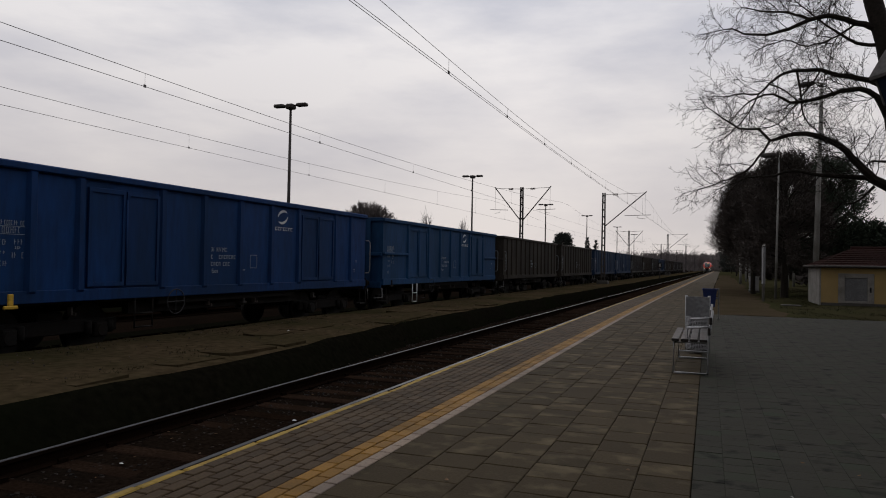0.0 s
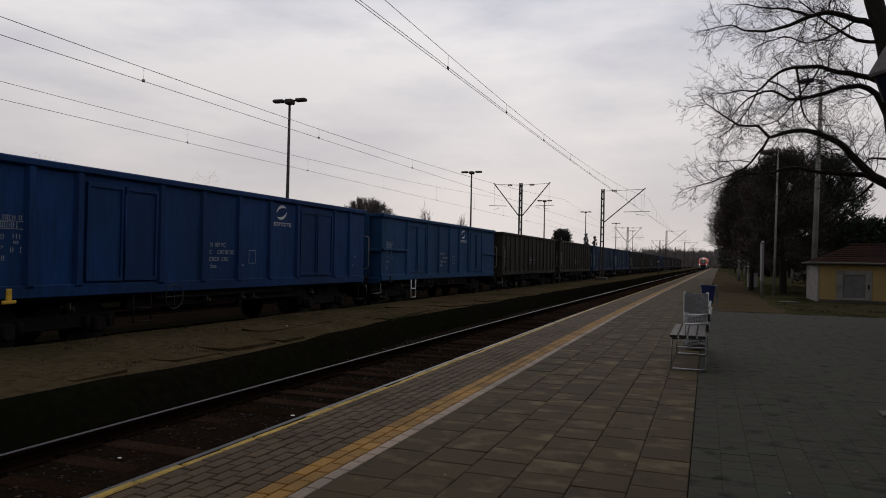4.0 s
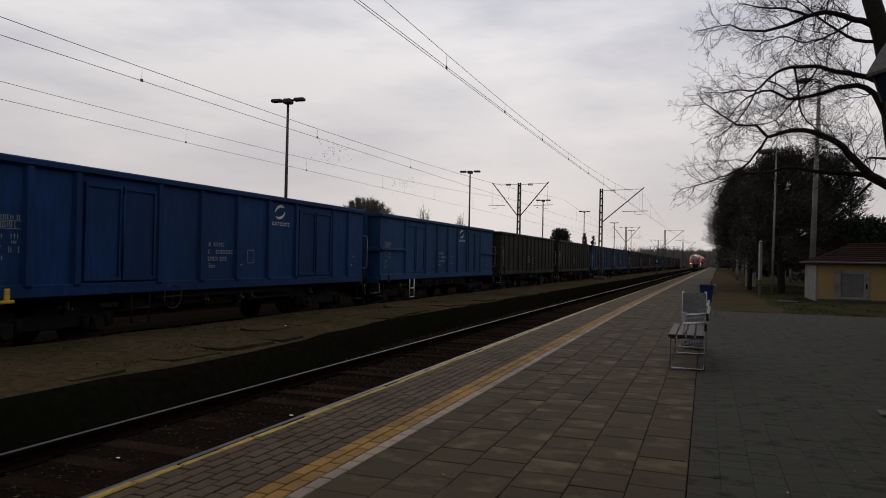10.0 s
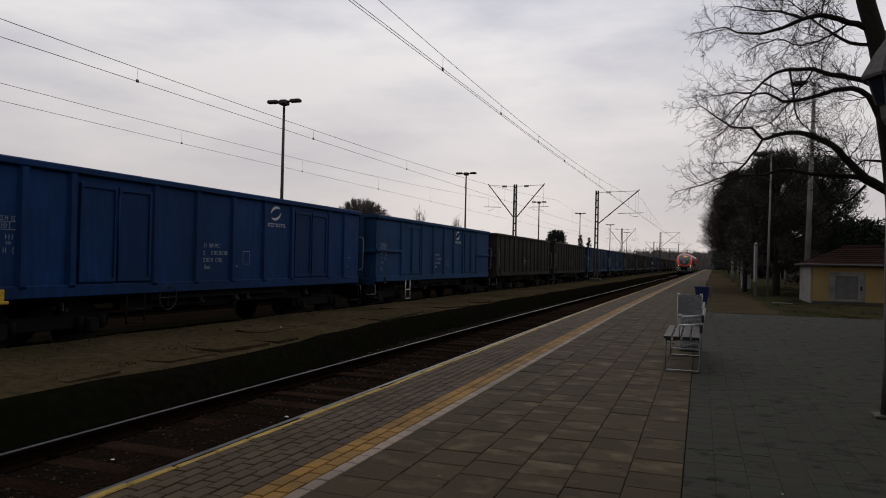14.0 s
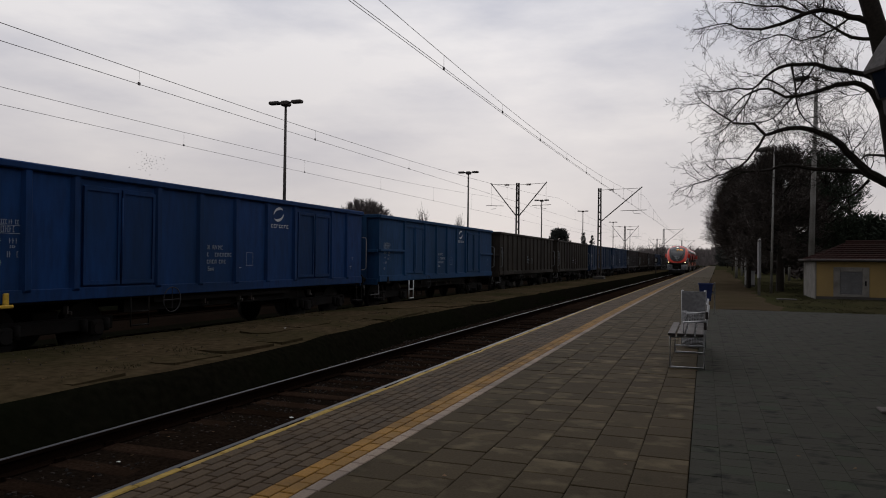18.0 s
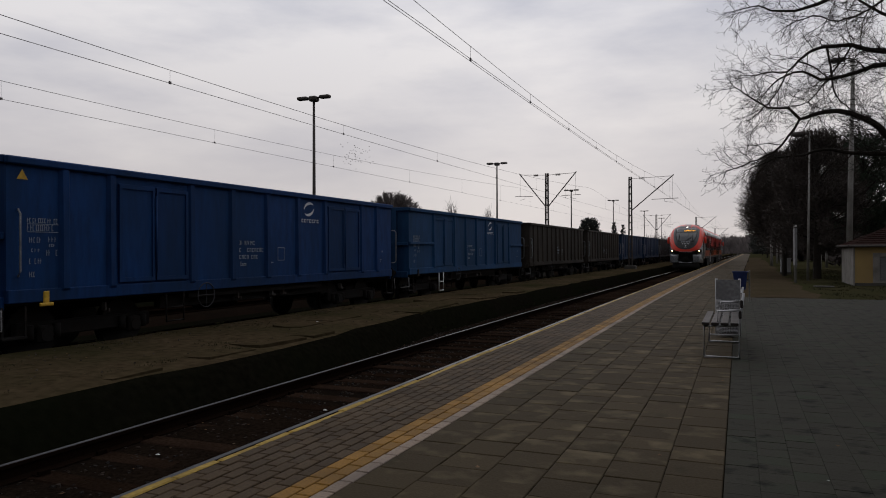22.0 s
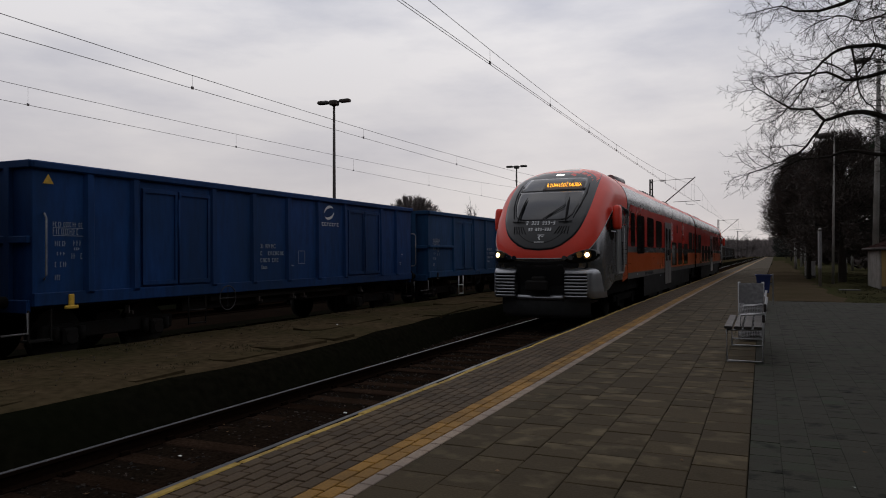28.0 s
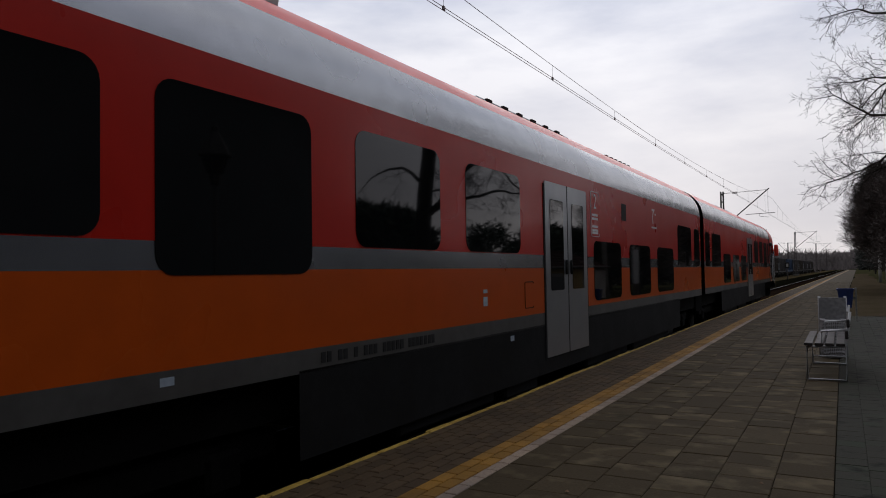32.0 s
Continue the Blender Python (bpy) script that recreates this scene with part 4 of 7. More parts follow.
    # wipers
    for sx in (-1, 1):
        bm = bmesh.new()
        tube(bm, [front(sx * (0.60 - 0.06 * k / 6), 2.52 + 0.64 * k / 6, 0.07) for k in range(7)], [0.016, 0.020, 0.024, 0.026, 0.024, 0.018, 0.008], 6)
        tube(bm, [front(sx * 0.42, 2.535, 0.045), front(sx * 0.58, 2.53, 0.05), front(sx * 0.74, 2.545, 0.04)], 0.014, 6)
        if sx > 0:
            for dz in (0.0, 0.04):
                tube(bm, [front(0.02 + 0.08 * k, 2.60 + (0.062 - dz * 0.3) * k, 0.05) for k in range(7)], 0.009, 5)
        part("wiper", bm, "rubber", mask, "black windscreen wiper")
    # head lamp clusters
    for sx in (-1, 1):
        def cluster(t, sx=sx):
            c, s = math.cos(t), math.sin(t)
            return sx * (0.98 + 0.36 * c), 1.68 + 0.15 * s * (1.0 + 0.3 * c) + 0.07 * c
        housing = patch("lamp_housing", [cluster(t) for t in ts[::2]], "train_glass", parent, 0.014, 5, "black glass head lamp housing", (sx * 0.98, 1.68))
        c = front(sx * 1.10, 1.73, 0.0)
        n = Vector((sx * 0.45, -0.9, 0.05)).normalized()
        bm = bmesh.new()
        disc(bm, Vector(c) + n * 0.012, n, 0.105, 0.03, 20)
        disc(bm, Vector(front(sx * 0.95, 1.735, 0.0)) + Vector((0, -0.010, 0)), (sx * 0.3, -1, 0), 0.075, 0.03, 18)
        bowl = part("reflector", bm, "lamp_bowl", housing)
        bm = bmesh.new()
        disc(bm, Vector(c) + n * 0.030, n, 0.055, 0.02, 16)
        part("bulb", bm, "lamp_glow", housing, "lit warm head lamp")
        for dx in (0.62, 0.76):
            c2 = Vector(front(sx * dx, 1.66, 0.0)) + Vector((0, -0.014, 0))
            bm = bmesh.new()
            disc(bm, c2, (sx * 0.2, -1, 0), 0.055, 0.02, 14)
            part("marker_lamp", bm, "screen_glass", housing)
        # ribbed bumper, built as stacked ribs over a rounded block
        cols = []
        for i in range(13):
            x = 0.61 + (1.40 - 0.61) * i / 12
            f = -0.26 + 0.06 * (i / 8) ** 2 + (0.85 * max(0, (i - 8) / 4) ** 2.0)
            cols.append((x, f))
        verts, faces = [], []
        zs = [0.69, 0.74, 0.9, 1.1, 1.27, 1.36, 1.40]
        off = [0.12, 0.02, 0, 0, 0.0, 0.04, 0.16]
        for x, f in cols:
            for z, o in zip(zs, off):
                verts.append((sx * x, f + o, z))
            verts.append((sx * x, f + 0.40, 1.45))
        n8 = len(zs) + 1
        for i in range(12):
            for j in range(n8 - 1):
                a = i * n8 + j
                q = (a, a + n8, a + n8 + 1, a + 1)
                faces.append(q if sx > 0 else q[::-1])
        faces.append(tuple(range(n8))[::-1] if sx > 0 else tuple(range(n8)))
        bump = raw("bumper", verts, faces, "bumper_silver", parent, "silver bumper block", True)
        dark = []
        for x, f in cols[:9]:
            dark.append([(sx * x, f - 0.006, 0.73), (sx * x, f - 0.006, 1.32)] if sx > 0 else [(sx * x, f - 0.006, 1.32), (sx * x, f - 0.006, 0.73)])
        grid("grille_back", dark, "rubber", bump, "black gaps behind the ribs", False)
        for i in range(8):
            z = 0.75 + i * 0.078
            bm = bmesh.new()
            pts = [(sx * x, f - 0.018, z) for x, f in cols[:9]]
            tube(bm, pts, 0.025, 6)
            part("rib", bm, "bumper_silver", bump)
    # black apron under the hood and the recess between the bumpers
    patch("apron", rounded(-1.12, 1.12, 1.40, 1.64, 0.08), "rubber", parent, 0.006, 5, "black apron under the hood", (0, 1.53))
    patch("recess_panel", rounded(-0.58, 0.58, 0.86, 1.52, 0.05), "rubber", parent, 0.010, 5, "black coupler opening", (0, 1.2))
    part("lower_lip", tubes(([(x, -0.20 + 0.02 * abs(x), 0.72 - 0.02 * math.cos(x * 2.2)) for x in [-0.62 + 0.1 * i for i in range(13)]], 0.075), sides=8), "silver_paint", parent, "silver lip under the coupler opening")
    # coupler recess and coupler
    rec = part("coupler_recess", boxes((-0.56, 0.56, -0.10, 0.3, 0.72, 1.56), bevel=0.02), "rubber", parent, "black recess round the coupler")
    bm = boxes((-0.16, 0.16, -0.42, -0.1, 0.92, 1.22), (-0.30, 0.24, -0.46, -0.28, 0.88, 1.12), bevel=0.03)
    part("coupler_head", bm, "underframe", rec)
    bm = bmesh.new()
    pts = []
    for i in range(25):
        x = -1.12 + 2.24 * i / 24
        pts.append((x, -0.22 + 0.45 * (abs(x) / 1.12) ** 3))
    vs = [[bm.verts.new((x, f, 0.70)), bm.verts.new((x, f + 0.03, 0.30)), bm.verts.new((x, f + 0.25, 0.20))] for x, f in pts]
    for a, b in zip(vs, vs[1:]):
        for j in range(2):
            bm.faces.new((a[j], b[j], b[j + 1], a[j + 1])).smooth = True
    part("plough", bm, "plough_grey", parent, "dark grey front plough")
    # cab side windows, doors, mirrors
    for sx in (-1, 1):
        bm = bmesh.new()
        pts = [(0.72, 2.44), (1.02, 2.64), (1.40, 2.84), (1.77, 2.97), (1.77, 2.24), (1.35, 2.10), (1.18, 2.11), (1.02, 2.22)]
        def wall_x(y, z):
            for k in range(60):
                tt = k / 59 * 2
                p = nose_point(tt, z)
                if p[1] >= y:
                    return p[0]
            return TW
        o = [bm.verts.new((sx * (wall_x(y, z) + 0.01), y, z)) for y, z in pts]
        bm.faces.new(o)
        bmesh.ops.recalc_face_normals(bm, faces=bm.faces)
        part("cab_window", bm, "train_glass", parent, "dark cab side window")
        door = side_panel("cab_door", 1.92, 2.52, 1.28, 3.0, 0.08, "silver_door", parent, 0.012, sx)
        side_panel("door_window", 2.0, 2.40, 2.44, 2.91, 0.09, "train_glass", door, 0.020, sx)
        part("door_seal", tubes(*[([(sx * (half_width(z) + 0.014), y, z) for y, z in ((2.525, 1.30), (2.525, 2.0), (2.525, 2.9), (2.47, 2.98), (1.98, 3.0))], 0.012)], sides=5), "rubber", door)
        part("step_plate", boxes((min(sx * 1.40, sx * 1.47), max(sx * 1.40, sx * 1.47), 1.90, 2.56, 1.24, 1.28)), "galvanised", door)
        for y, z0, z1 in ((1.84, 1.20, 2.48), (2.62, 1.24, 2.48)):
            part("grab_rail", tubes(([(sx * 1.41, y, z0), (sx * 1.465, y, z0 + 0.03), (sx * 1.465, y, z1 - 0.03), (sx * 1.41, y, z1)], 0.017), sides=8), "galvanised", parent, "steel grab rail")
        for z in (1.62, 2.28):
            part("hinge_bar", boxes((min(sx * 1.42, sx * 1.44), max(sx * 1.42, sx * 1.44), 1.95, 2.16, z, z + 0.03)), "bumper_grey", door)
        bm = bmesh.new()
        rings = []
        for z, k in ((2.36, 0.55), (2.375, 0.86), (2.42, 1.0), (2.64, 1.06), (2.86, 1.0), (2.94, 0.84), (2.965, 0.5)):
            ring = []
            for q in range(20):
                a = q * math.tau / 20
                c, e = math.cos(a), math.sin(a)
                ring.append(bm.verts.new((sx * (1.555 + 0.10 * k * math.copysign(abs(c) ** 0.6, c)), 1.26 + 0.16 * k * math.copysign(abs(e) ** 0.6, e) + 0.05 * (z - 2.6), z)))
            rings.append(ring)
        for r0, r1 in zip(rings, rings[1:]):
            for q in range(20):
                bm.faces.new((r0[q], r0[(q + 1) % 20], r1[(q + 1) % 20], r1[q])).smooth = True
        bm.faces.new(rings[0][::-1])
        bm.faces.new(rings[-1])
        bmesh.ops.recalc_face_normals(bm, faces=bm.faces)
        mirror = part("mirror_pod", bm, "red_paint", parent, "red rear-view camera pod")
        part("mirror_arm", boxes((min(sx * 1.30, sx * 1.49), max(sx * 1.30, sx * 1.49), 1.32, 1.40, 2.62, 2.70)), "red_paint", mirror)
        part("window_stripe", boxes((min(sx * 1.37, sx * 1.425), max(sx * 1.37, sx * 1.425), 1.16, 1.74, 2.31, 2.34)), "white_paint", parent)
        bm = boxes((min(sx * 1.40, sx * 1.46), max(sx * 1.40, sx * 1.46), 3.03, 3.15, 2.84, 2.98), bevel=0.01)
        disc(bm, (sx * 1.47, 3.09, 2.90), (1, 0, 0), 0.05, 0.06, 12)
        part("side_camera", bm, "rubber", parent, "black side camera")
        for z0, z1 in ((1.88, 2.04), (1.48, 1.74)):
            seal = side_panel("grille_seal", 2.68, 3.32, z0 - 0.02, z1 + 0.02, 0.02, "rubber", parent, 0.004, sx)
            g = side_panel("grille", 2.70, 3.30, z0, z1, 0.01, "silver_door", parent, 0.008, sx)
            for i in range(5):
                z = z0 + 0.025 + i * (z1 - z0 - 0.04) / 5
                part("slat", boxes((min(sx * 1.412, sx * 1.424), max(sx * 1.412, sx * 1.424), 2.73, 3.27, z, z + 0.010)), "sill_grey", g)
        # winged emblem with a bar for its name
        def mark(pts):
            bm = bmesh.new()
            bm.faces.new([bm.verts.new((sx * (half_width(z) + 0.004), y, z)) for y, z in pts])
            bmesh.ops.recalc_face_normals(bm, faces=bm.faces)
            return bm
        for pts in (((2.77, 2.925), (2.96, 2.895), (3.02, 2.85), (3.03, 2.78), (2.99, 2.76), (2.98, 2.82), (2.94, 2.86), (2.79, 2.90)),
                    ((3.00, 2.80), (2.95, 2.81), (2.90, 2.77), (2.885, 2.72), (2.97, 2.59), (3.00, 2.60), (2.94, 2.72), (2.955, 2.755), (3.00, 2.765)),
                    ((3.04, 2.87), (3.20, 2.835), (3.185, 2.81), (3.06, 2.83)), ((3.06, 2.80), (3.165, 2.78), (3.15, 2.757), (3.06, 2.775)),
                    ((3.04, 2.745), (3.11, 2.735), (3.10, 2.712), (3.045, 2.725))):
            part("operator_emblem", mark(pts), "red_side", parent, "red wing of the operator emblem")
        for q in range(8):
            y = 2.765 + q * 0.057
            part("emblem_bar", mark(((y, 2.57), (y + 0.042, 2.57), (y + 0.042, 2.53), (y, 2.53))), "red_side", parent)
        part("hatch_seam", tubes(([(sx * (TW + 0.002), y, z) for y, z in ((2.70, 1.13), (2.70, 1.80), (3.36, 1.80), (3.36, 1.17), (2.70, 1.13))], 0.005), sides=4), "rubber", parent)
        part("maker_arc", tubes(([(sx * (TW + 0.003), 3.52 + 0.44 * k / 8, 1.44 + 0.05 * math.sin(math.pi * (0.2 + 0.8 * k / 8))) for k in range(9)], 0.004), sides=4), "rubber", parent, "thin dark arc of the maker's mark")
        part("sticker", boxes((min(sx * TW, sx * (TW + 0.004)), max(sx * TW, sx * (TW + 0.004)), 3.02, 3.07, 1.40, 1.45)), "white_paint", parent, "small white sticker")
        # orange wedge under the grilles
        bm = bmesh.new()
        o = [bm.verts.new((sx * (TW + 0.003), y, z)) for y, z in ((SEAM, 1.79), (SEAM, 1.08), (2.66, 1.00), (2.80, 1.22), (3.05, 1.42), (3.25, 1.68))]
        bm.faces.new(o)
        bmesh.ops.recalc_face_normals(bm, faces=bm.faces)
        part("orange_wedge", bm, "orange_paint", parent, "orange painted wedge")


def railcar():
    train = thing("railcar", (AXIS, 60, RAIL), "red, orange and silver two-car diesel passenger train with lit head lamps", "train")

    def build(holder):
        cab(holder)
        y0, y1 = SEAM, MIDDLE - 0.28
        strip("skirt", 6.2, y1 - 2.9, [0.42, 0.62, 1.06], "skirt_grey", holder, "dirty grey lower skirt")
        strip("sill_band", y0, y1, [1.04, 1.21], "sill_grey", holder, "grey sill band")
        strip("orange_band", y0, y1, [1.21, 1.5, 1.79], "orange_paint", holder, "orange side band")
        strip("grey_band", y0, y1, [1.79, 1.96], "silver_paint", holder, "thin grey waist band")
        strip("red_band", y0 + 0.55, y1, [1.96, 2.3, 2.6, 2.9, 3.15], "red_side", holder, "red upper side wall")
        zs = [3.15, 3.22, 3.29, 3.36, 3.44, 3.53, 3.60, 3.66]
        strip("cant_rail", y0, y1, zs, "silver_paint", holder, "silver rounded roof edge")
        verts, faces = [], []
        ring = [3.66, 3.74, 3.8, 3.88, 3.95, 4.01, 4.06, 4.1, 4.13, 4.15, 4.16]
        pr = [(half_width(z), z) for z in ring] + [(-half_width(z), z) for z in ring[::-1]]
        for y in (y0, y1):
            verts += [(x, y, z) for x, z in pr]
        n = len(pr)
        faces = [(j, j + n, j + n + 1, j + 1) for j in range(n - 1)]
        raw("roof", verts, faces, "red_paint", holder, "faded red roof", True)
        # slanted start of the red wall behind the cab
        for sx in (-1, 1):
            bm = bmesh.new()
            o = []
            pts = [(y0 + 0.56, 1.96), (y0 + 0.56, 3.15), (y0 + 0.44, 3.15), (y0 + 0.36, 3.0), (y0 + 0.30, 2.8), (y0 + 0.06, 1.96)]
            for y, z in pts:
                o.append(bm.verts.new((sx * (half_width(z) + 0.002), y, z)))
            bm.faces.new(o)
            bmesh.ops.recalc_face_normals(bm, faces=bm.faces)
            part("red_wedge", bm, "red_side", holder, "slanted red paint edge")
            strip_v = [(y0, 1.96), (y0 + 0.06, 1.96), (y0 + 0.30, 2.8), (y0 + 0.36, 3.0), (y0 + 0.44, 3.15), (y0, 3.15)]
            bm = bmesh.new()
            bm.faces.new([bm.verts.new((sx * half_width(z), y, z)) for y, z in strip_v])
            bmesh.ops.recalc_face_normals(bm, faces=bm.faces)
            part("silver_wedge", bm, "silver_paint", holder, "silver panel behind the cab")
            for a, b, z0, z1 in ((3.92, 4.62, 1.97, 2.93), (4.97, 6.35, 1.76, 2.92), (6.90, 8.28, 1.97, 2.93), (8.82, 10.24, 1.97, 2.90),
                                 (13.12, 14.66, 1.28, 2.21), (15.22, 16.79, 1.28, 2.21), (17.40, 18.97, 1.28, 2.21), (19.5, 21.15, 1.82, 2.78), (21.55, 22.3, 1.82, 2.78)):
                w = side_panel("window", a, b, z0, z1, 0.13, "train_glass", holder, 0.006, sx, "dark tinted train window")
            dr = new("passenger_door")
            dr.parent = holder
            dr.empty_display_size = 0.1
            for a, b in ((11.04, 11.88), (11.90, 12.74)):
                leaf = side_panel("door_leaf", a, b, 0.62, 2.94, 0.03, "silver_door", dr, 0.016, sx, "silver sliding door leaf")
                side_panel("door_glass", a + 0.17, b - 0.17, 1.49, 2.71, 0.03, "train_glass", leaf, 0.022, sx)
                part("grab_bar", tubes(([(sx * 1.44, (b - 0.09 if a < 11.5 else a + 0.09), 1.7), (sx * 1.44, (b - 0.09 if a < 11.5 else a + 0.09), 1.9)], 0.015)), "rubber", leaf)
            part("door_gap", boxes((min(sx * 1.40, sx * 1.428), max(sx * 1.40, sx * 1.428), 11.876, 11.904, 0.62, 2.94)), "rubber", dr)
            part("door_frame", boxes(*[(min(sx * 1.385, sx * 1.42), max(sx * 1.385, sx * 1.42), a, b, 0.6, 2.9) for a, b in ((11.0, 11.035), (12.745, 12.78))]), "rubber", dr)
            # class sign and small marks
            sg = side_panel("class_sign", 13.0, 13.42, 2.28, 2.98, 0.05, "red_side", holder, 0.004, sx)
            if sx > 0:
                letters("class_digit", "2", 0.34, "white_paint", sg, Matrix.Translation((half_width(2.8) + 0.008, 13.21, 2.82)) @ Matrix.Rotation(radians(90), 4, "Z") @ Matrix.Rotation(radians(90), 4, "X") @ Matrix.Diagonal((0.8, 1, 1, 1)), "white class number")
                bm = bmesh.new()
                for z in (2.60, 2.54, 2.42, 2.36, 2.32):
                    box(bm, TW - 0.01, TW + 0.006, 13.06, 13.36, z, z + 0.035)
                part("sign_writing", bm, "white_paint", sg, "small white sign bars")
                tubes_bm = tubes(([(half_width(z) + 0.006, y, z) for y, z in rounded(13.0, 13.42, 2.28, 2.98, 0.05)], 0.006), sides=4)
                part("sign_border", tubes_bm, "white_paint", sg)
                bm = bmesh.new()
                for p in (((17.0, 2.98), (17.25, 2.98), (17.22, 2.94), (17.0, 2.94)), ((17.10, 2.94), (17.18, 2.94), (17.08, 2.80), (17.12, 2.68), (17.05, 2.68), (17.02, 2.80)), ((17.25, 2.90), (17.36, 2.90), (17.34, 2.86), (17.24, 2.86)), ((16.95, 2.62), (17.40, 2.62), (17.40, 2.585), (16.95, 2.585))):
                    bm.faces.new([bm.verts.new((half_width(z) + 0.005, y, z)) for y, z in p])
                part("operator_mark", bm, "white_paint", holder, "small white operator mark")
                bm = bmesh.new()
                for i, ch in enumerate("95 51 2 720 162-7 PL-PREG"):
                    if ch != " ":
                        box(bm, TW, TW + 0.004, 6.45 + i * 0.068, 6.45 + i * 0.068 + 0.048, 1.09, 1.17)
                tagged(part("number_mark", bm, "rubber", holder, "black number bars on the sill"), kind="stuff")
                bm = bmesh.new()
                for y, z, hh in ((9.2, 1.38, 0.10), (9.2, 1.52, 0.04), (5.0, 1.12, 0.05), (12.5, 0.95, 0.08), (9.9, 0.94, 0.06)):
                    part("small_label", boxes((TW, TW + 0.004, y, y + 0.10, z, z + hh)), "faded_paint", holder)
                part("hatch", tubes(([(TW + 0.003, y, z) for y, z in rounded(10.35, 10.62, 1.30, 1.62, 0.02)], 0.005), sides=4), "rubber", holder, "small hatch outline")
                g2 = side_panel("air_grille", 14.75, 15.05, 2.62, 2.92, 0.01, "rubber", holder, 0.004, 1, "black air grille")
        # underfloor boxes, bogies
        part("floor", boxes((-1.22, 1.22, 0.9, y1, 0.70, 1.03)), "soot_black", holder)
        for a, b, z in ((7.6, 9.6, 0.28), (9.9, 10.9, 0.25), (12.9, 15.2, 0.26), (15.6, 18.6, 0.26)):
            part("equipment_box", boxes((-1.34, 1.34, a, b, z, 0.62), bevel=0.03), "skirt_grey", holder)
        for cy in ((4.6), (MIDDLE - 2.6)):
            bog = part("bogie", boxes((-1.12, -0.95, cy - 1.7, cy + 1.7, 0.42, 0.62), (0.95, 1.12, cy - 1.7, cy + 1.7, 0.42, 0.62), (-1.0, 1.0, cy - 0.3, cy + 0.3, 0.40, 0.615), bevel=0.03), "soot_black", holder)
            for wy in (cy - 1.15, cy + 1.15):
                for x in (-0.75, 0.75):
                    bm = bmesh.new()
                    disc(bm, (x, wy, 0.42), (1, 0, 0), 0.42, 0.13, 24)
                    disc(bm, (x * 0.93, wy, 0.42), (1, 0, 0), 0.447, 0.03, 24)
                    part("wheel", bm, "wheel_steel", bog)
                for x in (-1.05, 1.05):
                    bm = boxes((x - 0.1, x + 0.1, wy - 0.16, wy + 0.16, 0.28, 0.56), bevel=0.03)
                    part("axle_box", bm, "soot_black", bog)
        # roof equipment
        for a, b, h, w in ((10.8, 14.4, 0.05, 0.62), (16.4, 18.8, 0.03, 0.6)):
            unit = part("roof_unit", boxes((-w, w, a, b, 4.0, 4.10 + h), bevel=0.09), "roof_grey", holder, "grey roof equipment box")
            for i in range(6):
                y = a + 0.2 + i * (b - a - 0.4) / 6
                part("louvre", boxes((w - 0.02, w + 0.02, y, y + 0.16, 4.08, 4.09 + h * 0.6)), "underframe", unit)
        bm = bmesh.new()
        tube(bm, [(0.62, 5.0, 4.02), (0.62, 6.75, 4.06)], 0.13, 12)
        part("exhaust_pipe", bm, "roof_grey", holder, "grey roof exhaust pipe")
        return holder

    front_car = new("front_car")
    front_car.parent = train
    build(front_car)
    rear = copy_thing(front_car, Matrix.Translation((0, 2 * MIDDLE, 0)) @ Matrix.Rotation(math.pi, 4, "Z"))
    rear.name = "rear_car"
    verts = []
    prof = [(half_width(z) - 0.10, z) for z in (0.6, 1.2, 1.9, 2.6, 3.0, 3.3, 3.6, 3.9, 4.1)]
    prof = prof + [(-x, z) for x, z in prof[::-1]]
    n = len(prof)
    for i in range(11):
        y, k = MIDDLE - 0.29 + 0.058 * i, (1.0 if i % 2 else 0.95)
        verts += [(x * k, y, z) for x, z in prof]
    faces = [(i * n + j, (i + 1) * n + j, (i + 1) * n + j + 1, i * n + j + 1) for i in range(10) for j in range(n - 1)]
    raw("gangway", verts, faces, "rubber", train, "black folded gangway bellows")
    return train


train = railcar()


